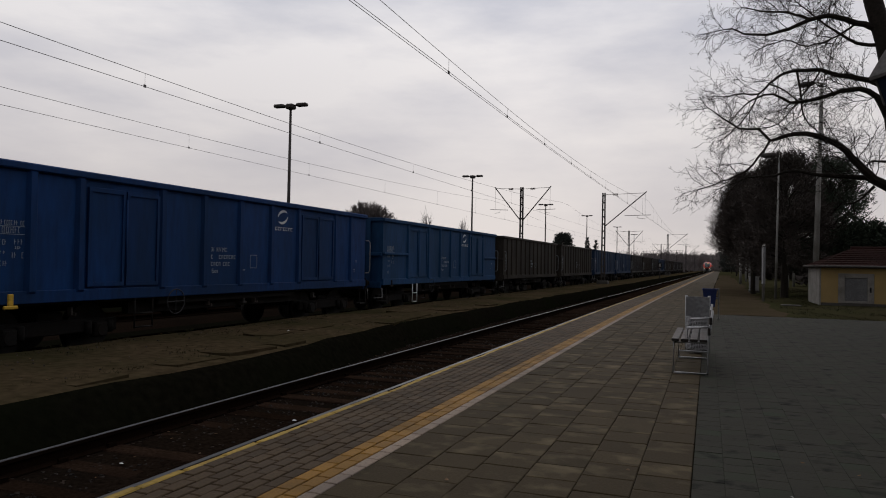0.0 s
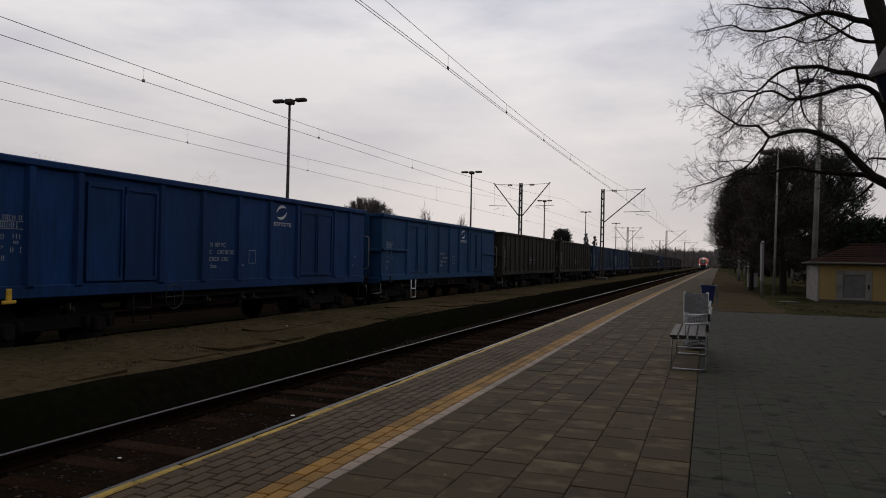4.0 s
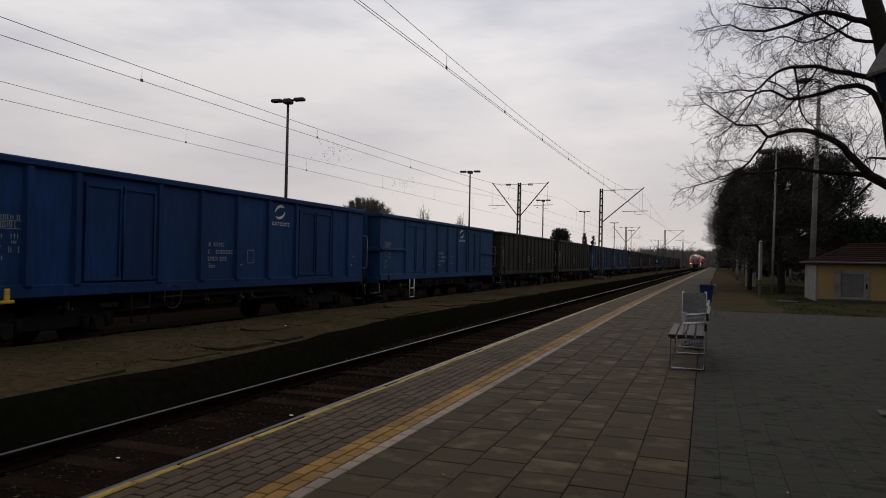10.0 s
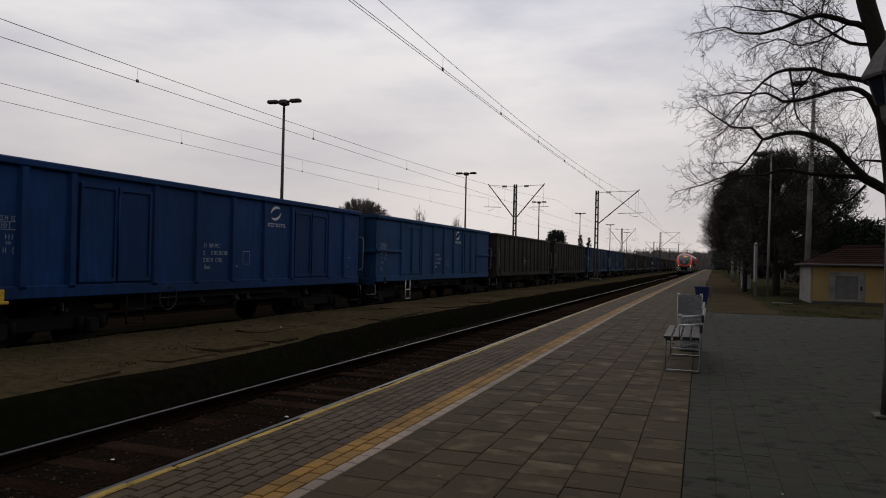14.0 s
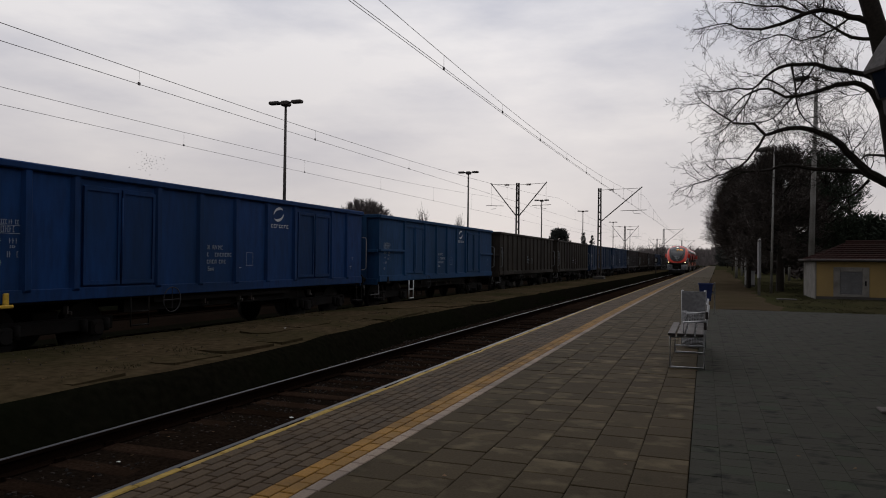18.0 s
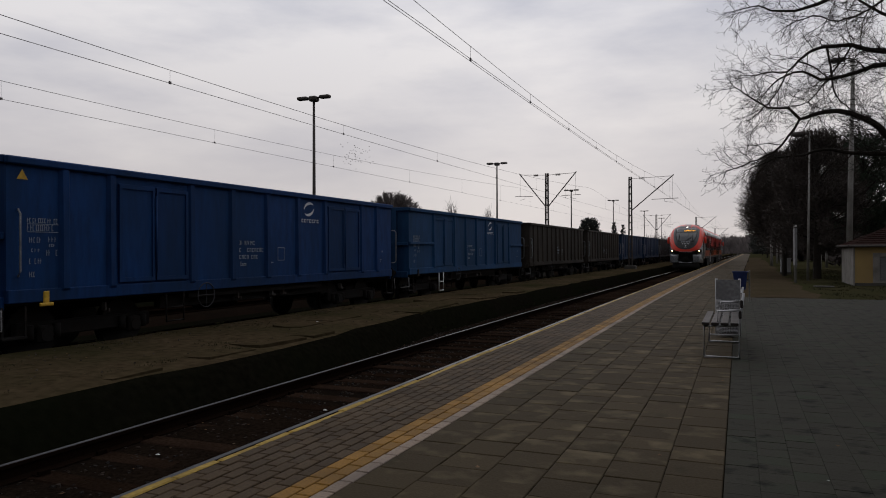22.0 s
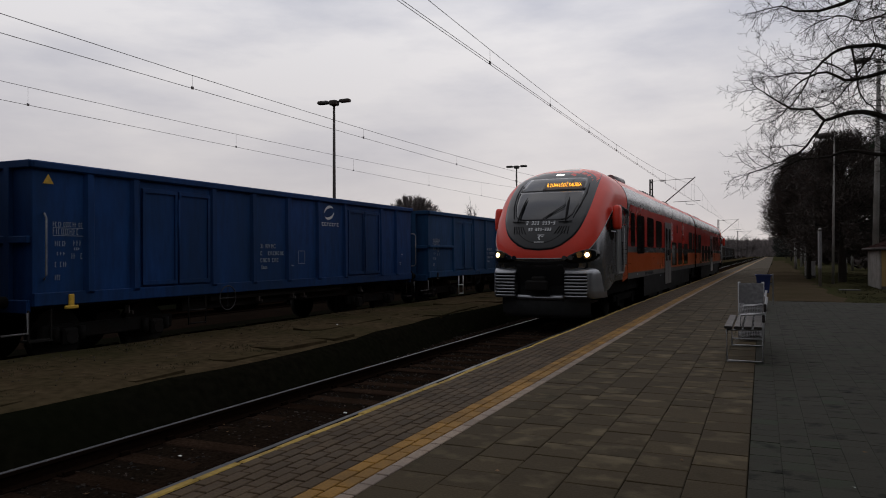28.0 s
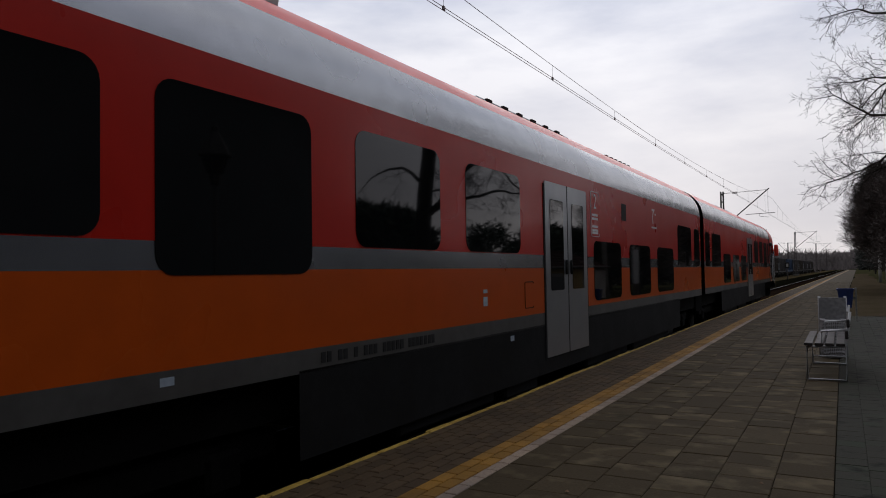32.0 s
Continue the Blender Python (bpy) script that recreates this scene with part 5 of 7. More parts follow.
# ---- overhead line ----
def mast(name, at, h, arms, label):
    """A lattice mast of two channels with battens; arms: side and reach of each bracket."""
    m = thing(name, at, label, "catenary mast", "catenary masts")
    for x in (-0.13, 0.13):
        bm = bmesh.new()
        vs = [[bm.verts.new((x * (1 - 0.35 * k) + a, b, k * h)) for a, b in ((-0.05, -0.1), (0.05, -0.1), (0.05, 0.1), (-0.05, 0.1))] for k in (0, 1)]
        for j in range(4):
            bm.faces.new((vs[0][j], vs[0][(j + 1) % 4], vs[1][(j + 1) % 4], vs[1][j]))
        bm.faces.new(vs[1])
        part("channel", bm, "steel_post", m)
    n = int(h / 0.55)
    for i in range(n):
        z = 0.3 + i * h / n
        k = 1 - 0.35 * z / h
        part("batten", boxes((-0.17 * k, 0.17 * k, -0.115, 0.115, z, z + 0.10)), "steel_post", m)
    part("footing", boxes((-0.45, 0.45, -0.45, 0.45, -0.3, 0.35), bevel=0.05), "concrete", m, "concrete footing")
    for s, reach in arms:
        x = s * reach
        part("bracket_tube", tubes(([(s * 0.1, 0, h - 2.7), (x, 0, h + 0.05)], 0.045), sides=6), "steel_post", m)
        part("stay", tubes(([(s * 0.08, 0, h - 0.15), (x * 0.97, 0, h - 0.05)], 0.018), sides=5), "steel_post", m)
        bm = bmesh.new()
        for i in range(5):
            disc(bm, (s * (0.75 + 0.08 * i), 0, h - 0.14), (1, 0, 0), 0.09, 0.035, 8)
        part("insulator", bm, "insulator", m)
        part("registration_tube", tubes(([(x * 0.50, 0, h - 1.85), (x + s * 0.35, 0, h - 1.80)], 0.022), ([(x * 0.78, 0, h - 1.82), (x * 0.80, 0, h - 2.05), (x * 0.98, 0, h - 2.12)], 0.014), sides=5), "steel_post", m)
        part("hanger", tubes(([(x * 0.97, 0, h), (x * 0.97, 0, h - 1.8)], 0.008), sides=4), "wire", m)
    return m


MAST_Y = [59.0, 134.0, 205.0, 276.0]
for y in MAST_Y:
    mast("line_mast", (-8.5 + bend(y), y, -0.12), 7.45, [(1, 3.33)], "grey steel lattice mast with a bracket over the running track")
for y in [57.0, 130.0, 203.0, 276.0]:
    mast("double_mast", (-14.78 + bend(y), y, -0.5), 8.2, [(1, 2.4), (-1, 2.3)], "grey steel lattice mast with brackets on both sides")


def catenary(name, x, z, posts, label, start=-30.0, sag=1.15, top=1.35, first=13.3, gap=4.4, twin=True):
    """Contact wires, the sagging carrier and its droppers."""
    ob = thing(name, (0, 0, 0), label, "overhead line", kind="structure")
    ys = [start + 2.0 * i for i in range(int((posts[-1] - start) / 2) + 1)]
    pairs = list(posts)

    def carrier(y):
        for a, b in zip(pairs, pairs[1:]):
            if a <= y <= b:
                k = (y - a) / (b - a)
                return z + top - 4 * sag * k * (1 - k)
        return z + top

    for dx in ((-0.032, 0.032) if twin else (0.0,)):
        part("contact_wire", tubes(([(x + dx + bend(y), y, z) for y in ys], 0.0062), sides=4), "wire", ob)
    part("carrier_wire", tubes(([(x + bend(y), y, carrier(y)) for y in ys], 0.0066), sides=4), "wire", ob)
    y = first - 6 * gap
    while y < posts[-1]:
        if y > start and min(abs(y - p) for p in posts) > 2:
            part("dropper", tubes(([(x + bend(y), y, z), (x + bend(y), y, carrier(y))], 0.0034), sides=4), "wire", ob)
            part("clamp", boxes((x + bend(y) - 0.012, x + bend(y) + 0.012, y - 0.03, y + 0.03, z - 0.02, z + 0.04)), "wire", ob)
        y += gap if y < 120 else 9
    return ob


catenary("overhead_line_main", AXIS, 5.18, [-71.0, -13.0, 57.0, 134, 205, 276], "double contact wire and carrier over the running track")
catenary("overhead_line_siding", AXIS_2, 5.03, [-107.0, -25.0, 57.0, 130, 203, 276], "contact wire and carrier over the freight train", sag=1.08, first=12.0, gap=7.3, twin=False)
catenary("overhead_line_far", AXIS_3, 5.25, [-107.0, -25.0, 57.0, 130, 203, 276], "contact wire and carrier over the far track", sag=0.9, first=20.3, gap=7.9, twin=False)


# ---- yard lamps behind the freight train ----
def yard_lamp(at, h):
    m = thing("yard_lamp", at, "tall grey lamp mast with two flat lamp heads", "lamp mast", "lamp masts of the yard")
    part("pole", tubes(([(0, 0, 0), (0, 0, h * 0.5), (0, 0, h)], [0.11, 0.085, 0.06]), sides=8), "steel_post", m)
    part("collar", boxes((-0.22, 0.22, -0.22, 0.22, h - 0.18, h + 0.08), bevel=0.06), "steel_post", m)
    for s in (-1, 1):
        part("lamp_arm", tubes(([(s * 0.15, 0, h), (s * 0.4, 0, h + 0.02)], 0.04), sides=6), "steel_post", m)
        part("lamp_head", boxes((min(s * 0.36, s * 0.95), max(s * 0.36, s * 0.95), -0.16, 0.16, h - 0.07, h + 0.10), bevel=0.05), "steel_post", m)
    return m


lampA = yard_lamp((-20, 31.4, -0.6), 9.85)
for y in (61.4, 92.3):
    copy_thing(lampA, Matrix.Translation((-20, y, -0.6)))
lampB = yard_lamp((-20, 126, -0.6), 10.7)
for y in (170, 210):
    copy_thing(lampB, Matrix.Translation((-20, y, -0.2)))


# ---- bench and bins on the platform ----
def bench(at):
    b = thing("bench", at, "grey steel bench with dark slats and armrests, standing on the platform", "bench")
    r = 0.016
    for y in (0.0, 1.75):
        part("end_frame", tubes(([(-0.43, y, 0.016), (0.0, y, 0.016), (0.0, y, 0.44), (0.055, y, 0.86)], r), ([(-0.43, y, 0.016), (-0.43, y, 0.42), (0.0, y, 0.44)], r), sides=8), "galvanised", b, "bent steel end frame")
        part("armrest", tubes(([(-0.26, y, 0.43), (-0.26, y, 0.62), (0.02, y, 0.64)], r), sides=8), "galvanised", b, "steel armrest")
    for i in range(4):
        x = -0.46 + i * 0.118
        s = part("seat_slat", boxes((x, x + 0.098, -0.06, 1.81, 0.438, 0.474), bevel=0.008), "bench_slat", b)
        part("slat_cap", boxes((x + 0.003, x + 0.095, -0.066, -0.0605, 0.441, 0.471)), "slat_end", s)
    for z in (0.58, 0.72):
        x = 0.012 + (z - 0.44) * 0.13
        part("back_slat", boxes((x - 0.035, x, -0.06, 1.81, z - 0.05, z + 0.05), bevel=0.008), "slat_end", b)
    part("lower_rail", tubes(([(-0.43, 1.75, 0.12), (0.0, 1.75, 0.12)], 0.012), sides=6), "galvanised", b)
    return b


bench((0.0, 10.15, 0.0))


def mesh_bin(at):
    """A perforated metal litter bin with a plain upper shield."""
    b = thing("litter_bin", at, "grey perforated steel litter bin with a plain shield", "litter bin")
    rows, cols, r, z0, z1 = 26, 44, 0.18, 0.03, 0.60
    bm = bmesh.new()
    for i in range(rows + 1):
        z = z0 + (z1 - z0) * i / rows
        rr = r * (1 - 0.25 * max(0, 1 - (z - z0) / 0.08) ** 2)
        tube(bm, [(rr * math.cos(a * math.tau / 32), rr * math.sin(a * math.tau / 32), z) for a in range(33)], 0.0045, 4, cap=False)
    part("mesh_ring", bm, "galvanised", b, "fine steel mesh rings")["kind"] = "stuff"
    bm = bmesh.new()
    for j in range(cols):
        a = j * math.tau / cols
        tube(bm, [(r * 0.75 * math.cos(a), r * 0.75 * math.sin(a), z0), (r * math.cos(a), r * math.sin(a), z0 + 0.08), (r * math.cos(a), r * math.sin(a), z1)], 0.0045, 4)
    part("mesh_bar", bm, "galvanised", b, "fine steel mesh bars")["kind"] = "stuff"
    part("inner_liner", tubes(([(0, 0, z0 + 0.02), (0, 0, z1 - 0.02)], r - 0.02), sides=20), "bench_slat", b)
    part("shield", boxes((-0.19, 0.19, 0.14, 0.155, 0.55, 0.93), bevel=0.004), "dull_steel", b, "plain grey sheet shield")
    part("stand_post", tubes(([(0.18, 0.16, 0), (0.18, 0.16, 0.95)], 0.02), ([(-0.18, 0.16, 0), (-0.18, 0.16, 0.95)], 0.02), sides=8), "galvanised", b)
    return b


mesh_bin((-0.17, 12.75, 0.0))


def blue_bin(at):
    b = thing("blue_bin", at, "blue plastic litter bin hung on a light post", "litter bin")
    bm = bmesh.new()
    rings = [[bm.verts.new((sx * w, sy * w * 0.8, z)) for sx, sy in ((-1, -1), (1, -1), (1, 1), (-1, 1))] for w, z in ((0.135, 0.34), (0.185, 0.80), (0.205, 0.80), (0.205, 0.84), (0.175, 0.84), (0.12, 0.38))]
    for a, c in zip(rings, rings[1:]):
        for j in range(4):
            bm.faces.new((a[j], a[(j + 1) % 4], c[(j + 1) % 4], c[j]))
    bm.faces.new(rings[0][::-1])
    bm.faces.new(rings[-1])
    part("bucket", bm, "blue_plastic", b, "tapered blue plastic bucket")
    part("post", boxes((0.215, 0.255, -0.02, 0.02, 0, 0.86)), "white_post", b)
    part("bracket", boxes((0.12, 0.22, -0.03, 0.03, 0.55, 0.60)), "white_post", b)
    return b


blue_bin((0.03, 21.6, 0.0))


# ---- hut with a hipped tile roof ----
def hut():
    h = thing("service_hut", (0, 0, 0), "small yellow plastered hut with a hipped red-brown tile roof", "hut")
    x0, x1, y0, y1, zt = 4.26, 8.6, 33.0, 36.6, 1.58
    t = 0.2
    part("front_wall", boxes((x0, 5.05, y0, y0 + t, -0.1, zt), (6.10, x1, y0, y0 + t, -0.1, zt), (5.05, 6.10, y0, y0 + t, 1.27, zt)), "plaster_yellow", h)
    part("side_wall", boxes((x0, x0 + t, y0 + t, y1, -0.1, zt)), "quoin_white", h, "whitewashed stained side wall")
    part("side_wall", boxes((x1 - t, x1, y0 + t, y1, -0.1, zt)), "plaster_yellow", h)
    part("back_wall", boxes((x0 + t, x1 - t, y1 - t, y1, -0.1, zt)), "plaster_yellow", h)
    part("corner_pilaster", boxes((x0 - 0.03, x0 + 0.05, y0 - 0.03, y0 + 0.6, -0.1, zt - 0.03), bevel=0.02), "quoin_white", h, "whitewashed corner pilaster")
    part("plinth", boxes((x0 - 0.02, x1 + 0.02, y0 - 0.02, y0 + 0.001, -0.1, 0.10)), "concrete", h)
    d = part("door_frame", boxes((4.93, 5.17, y0 - 0.03, y0 + 0.1, 0.10, 1.30), (5.97, 6.21, y0 - 0.03, y0 + 0.1, 0.10, 1.30), (5.17, 5.97, y0 - 0.03, y0 + 0.1, 1.12, 1.30), (5.17, 5.97, y0 - 0.03, y0 + 0.1, 0.10, 0.20), bevel=0.01), "quoin_white", h, "white hatch frame")
    part("hatch_panel", boxes((5.17, 5.97, y0 + 0.02, y0 + 0.06, 0.2, 1.12)), "dull_steel", d, "grey louvred hatch panel")
    for i in range(11):
        z = 0.24 + i * 0.078
        part("louvre", boxes((5.19, 5.95, y0 - 0.005, y0 + 0.02, z, z + 0.05)), "dull_steel", d)
    part("latch", boxes((6.05, 6.11, y0 - 0.05, y0 - 0.03, 0.55, 0.75)), "rubber", d)
    # hipped roof of tile courses
    e, za, zr = 0.13, zt + 0.02, 2.36
    part("soffit", boxes((x0 - e, x1 + e, y0 - e, y1 + e, zt - 0.06, zt)), "slat_end", h, "dark timber soffit")
    part("gutter", tubes(([(x0 - e - 0.05, y0 - e - 0.05, zt), (x1 + e, y0 - e - 0.05, zt)], 0.05), ([(x0 - e - 0.05, y0 - e - 0.05, zt), (x0 - e - 0.05, y1 + e, zt)], 0.05), sides=8), "steel_post", h)
    roof = part("roof_deck", tubes(([((x0 + x1) / 2, (y0 + y1) / 2, zt), ((x0 + x1) / 2, (y0 + y1) / 2, zt + 0.02)], 0.3), sides=4), "slat_end", h)
    n = 9
    for i in range(n):
        k0, k1 = i / n, (i + 1.25) / n
        def ring(k):
            k = min(k, 1)
            ins = k * 1.9
            return x0 - e + ins * 0.85, x1 + e - ins * 0.85, y0 - e + ins, y1 + e - ins, za + (zr - za) * k
        a, b = ring(k0), ring(k1)
        bm = bmesh.new()
        lo = [bm.verts.new(p) for p in ((a[0], a[2], a[4] + 0.035), (a[1], a[2], a[4] + 0.035), (a[1], a[3], a[4] + 0.035), (a[0], a[3], a[4] + 0.035))]
        hi = [bm.verts.new(p) for p in ((b[0], b[2], b[4]), (b[1], b[2], b[4]), (b[1], b[3], b[4]), (b[0], b[3], b[4]))]
        un = [bm.verts.new((v.co.x, v.co.y, v.co.z - 0.04)) for v in lo]
        for j in range(4):
            bm.faces.new((lo[j], lo[(j + 1) % 4], hi[(j + 1) % 4], hi[j]))
            bm.faces.new((un[j], un[(j + 1) % 4], lo[(j + 1) % 4], lo[j]))
        if i == n - 1:
            bm.faces.new(hi)
        part("tile_course", bm, "roof_tile", h)
        # rounded tile ridges on the two slopes in view
        m = bmesh.new()
        x = a[0] + 0.1
        while x < a[1] - 0.1:
            k = min(1, max(0, (x - a[0]) / 1.0))
            tube(m, [(x, a[2] + 0.0, a[4] + 0.03), (x, b[2], b[4] + 0.01)], 0.016, 5)
            x += 0.22
        part("tile_roll", m, "roof_tile", h)["kind"] = "stuff"
    part("ridge", tubes(([(x0 + 1.4, (y0 + y1) / 2, zr), (x1 - 1.4, (y0 + y1) / 2, zr)], 0.09), sides=8), "roof_tile", h)
    return h


hut()


# ---- posts, boards and boxes beside the platform ----
def street_lamp(at, h, lean, arm):
    fat = 1.0 if h > 8 else 0.42
    m = thing("street_lamp", at, "tall concrete lamp post with a flat hooded lamp", "street lamp", "lamp posts beside the platform")
    part("post", tubes(([(0, 0, 0), (lean * 0.5, 0, h * 0.5), (lean, 0, h)], [0.15 * fat, 0.115 * fat, 0.08 * fat]), sides=10), "white_post", m, "weathered grey concrete post")
    part("lamp_arm", tubes(([(lean, 0, h - 0.1), (lean - arm * 0.5, 0, h + 0.05), (lean - arm, 0, h + 0.02)], 0.035), sides=6), "steel_post", m)
    bm = bmesh.new()
    pts = [(lean - arm + 0.05, 0, h + 0.02), (lean - arm - 0.15, 0, h), (lean - arm - 0.5, 0, h - 0.02), (lean - arm - 0.7, 0, h - 0.03)]
    tube(bm, pts, [0.06, 0.13, 0.13, 0.04], 8)
    part("lamp_head", bm, "steel_post", m)
    return m


street_lamp((4.72, 38.2, -0.03), 10.35, 0.24, 0.35)
street_lamp((2.98, 37.6, -0.03), 6.9, 0.1, 0.12)


def lantern(at, h):
    """A park lantern: slim post, tapered glass box and a hipped lid."""
    m = thing("park_lantern", at, "dark metal park lantern with a hipped lid on a slim post", "lantern")

    def stack(rows):
        bm = bmesh.new()
        rings = [[bm.verts.new((r * math.cos(k * math.tau / 6), r * math.sin(k * math.tau / 6), z)) for k in range(6)] for r, z in rows]
        for r0, r1 in zip(rings, rings[1:]):
            for k in range(6):
                bm.faces.new((r0[k], r0[(k + 1) % 6], r1[(k + 1) % 6], r1[k]))
        bm.faces.new(rings[0][::-1])
        bm.faces.new(rings[-1])
        return bm
    part("post", tubes(([(0, 0, 0), (0, 0, 0.5), (0, 0, h - 0.1)], [0.06, 0.042, 0.036]), sides=10), "steel_post", m)
    part("base_plate", boxes((-0.12, 0.12, -0.12, 0.12, 0, 0.03), bevel=0.008), "steel_post", m)
    part("collar", stack([(0.05, h - 0.12), (0.085, h - 0.06), (0.10, h + 0.06), (0.13, h + 0.08)]), "steel_post", m)
    box_part = part("glass_box", stack([(0.125, h + 0.082), (0.20, h + 0.33)]), "screen_glass", m, "dull glass box")
    for k in range(6):
        c, e = math.cos(k * math.tau / 6), math.sin(k * math.tau / 6)
        part("corner_bar", tubes(([(0.128 * c, 0.128 * e, h + 0.08), (0.204 * c, 0.204 * e, h + 0.335)], 0.010), sides=5), "steel_post", box_part)
    part("lid", stack([(0.255, h + 0.33), (0.265, h + 0.36), (0.15, h + 0.58), (0.06, h + 0.72), (0.06, h + 0.80), (0.02, h + 0.86)]), "steel_post", m, "dark hipped sheet-metal lid")
    return m


lantern((1.71, 8.0, 0.0), 2.95)


def info_board(at):
    m = thing("info_board", at, "pale sheet-metal notice board on two posts, seen edge on", "notice board")
    for y in (0.05, 0.85):
        part("post", tubes(([(0, y, 0), (0, y, 2.5)], 0.035), sides=8), "white_post", m)
    part("panel", boxes((-0.052, 0.045, -0.02, 0.92, 0.75, 2.38), bevel=0.012), "dull_steel", m)
    part("panel_cap", boxes((-0.06, 0.055, -0.03, 0.93, 2.38, 2.43), bevel=0.012), "steel_post", m)
    return m


info_board((2.28, 34.5, 0.0))


def cabinet(at):
    m = thing("control_cabinet", at, "grey metal control cabinet on a concrete base", "cabinet")
    part("base", boxes((-0.30, 0.30, -0.2, 0.2, -0.05, 0.12)), "concrete", m)
    body = part("body", boxes((-0.27, 0.27, -0.17, 0.17, 0.12, 0.92), bevel=0.015), "galvanised", m)
    part("roof", boxes((-0.31, 0.31, -0.21, 0.21, 0.92, 0.96)), "galvanised", m)
    part("door_seam", boxes((-0.005, 0.005, -0.178, -0.17, 0.16, 0.9)), "rubber", body)
    return m


cabinet((2.55, 47.0, 0.0))


def bollard_post(at, h, r):
    m = thing("marker_post", at, "white concrete post beside the path", "post", "white posts beside the path")
    part("shaft", tubes(([(0, 0, 0), (0, 0, h)], [r, r * 0.8]), sides=8), "white_post", m)
    part("cap", tubes(([(0, 0, h), (0, 0, h + 0.06)], [r * 0.9, r * 0.3]), sides=8), "white_post", m)
    return m


bollard_post((2.75, 72, 0), 2.6, 0.13)
bollard_post((3.75, 84, 0), 2.4, 0.10)
bollard_post((4.2, 86, 0), 2.3, 0.12)
bollard_post((6.6, 66, 0), 2.4, 0.10)
bollard_post((5.6, 60, 0), 1.9, 0.08)


# a shunting signal on the island
def dwarf_signal(at):
    m = thing("dwarf_signal", at, "small dark shunting signal on a post", "signal")
    part("post", tubes(([(0, 0, 0), (0, 0, 1.5)], 0.06), sides=8), "steel_post", m)
    part("head", boxes((-0.22, 0.22, -0.1, 0.1, 1.4, 2.1), bevel=0.08), "underframe", m)
    part("face", boxes((-0.12, 0.12, -0.112, -0.101, 1.55, 1.95)), "white_post", m)
    return m


dwarf_signal((-6.9 + bend(96), 96, -0.1))


# ---- trees ----
def tree_mesh(lines, sides=5):
    """Joins tapered limbs, given as (points, radius from, radius to), into vertices and faces."""
    verts, faces = [], []
    for pts, r0, r1, n in lines:
        base = len(verts)
        k = len(pts)
        for i, p in enumerate(pts):
            d = pts[min(i + 1, k - 1)] - pts[max(i - 1, 0)]
            d = d / (np.linalg.norm(d) + 1e-9)
            a = np.cross(d, (0.31, 0.2, 0.93))
            a /= np.linalg.norm(a) + 1e-9
            b = np.cross(d, a)
            r = r1 + (r0 - r1) * (1 - i / max(1, k - 1)) ** (1.15 if n == 7 else 1.0)
            for j in range(n):
                t = j * math.tau / n
                verts.append(p + r * (math.cos(t) * a + math.sin(t) * b))
        for i in range(k - 1):
            for j in range(n):
                q, w = base + i * n + j, base + i * n + (j + 1) % n
                faces.append((q, w, w + n, q + n))
    return verts, faces


def curve_through(ctrl, step):
    """A rounded line through a few control points."""
    c = [np.array(p, float) for p in ctrl]
    c = [2 * c[0] - c[1]] + c + [2 * c[-1] - c[-2]]
    out = []
    for a, b, d, e in zip(c, c[1:], c[2:], c[3:]):
        n = max(2, int(np.linalg.norm(d - b) / step))
        for i in range(n):
            t = i / n
            out.append(0.5 * ((2 * b) + (d - a) * t + (2 * a - 5 * b + 4 * d - e) * t * t + (3 * b - a - 3 * d + e) * t ** 3))
    out.append(c[-2])
    return out


def sprout(rnd, lines, start, way, length, r, level, droop, deepest=4, density=1.0):
    """A crooked branch that forks into finer twigs."""
    n = max(4, int(length / 0.10))
    pts, p, d = [np.array(start, float)], np.array(start, float), np.array(way, float)
    d /= np.linalg.norm(d)
    for i in range(n):
        d = d + np.array([rnd.gauss(0, 0.17), rnd.gauss(0, 0.17), rnd.gauss(0, 0.15) + droop * (0.06 if i < n * 0.6 else -0.03)])
        d /= np.linalg.norm(d)
        p = p + d * length / n
        pts.append(p.copy())
    lines.append((pts, r, max(0.0021, r * 0.4), 3 if level > 1 else 4))
    if level >= deepest:
        return
    kids = max(2, int(length / (0.115 if level < 2 else 0.12) * density))
    for _ in range(kids):
        i = rnd.randint(max(1, n // 4), n)
        base = pts[i] - pts[i - 1]
        base /= np.linalg.norm(base)
        side = np.array([rnd.gauss(0, 1), rnd.gauss(0, 1), rnd.gauss(0, 0.8)])
        side -= base * side.dot(base)
        side /= np.linalg.norm(side) + 1e-6
        k = rnd.uniform(0.55, 1.1)
        sprout(rnd, lines, pts[i], base + side * k, length * rnd.uniform(0.36, 0.66), max(0.0027, r * rnd.uniform(0.42, 0.6)), level + 1, droop, deepest, density)


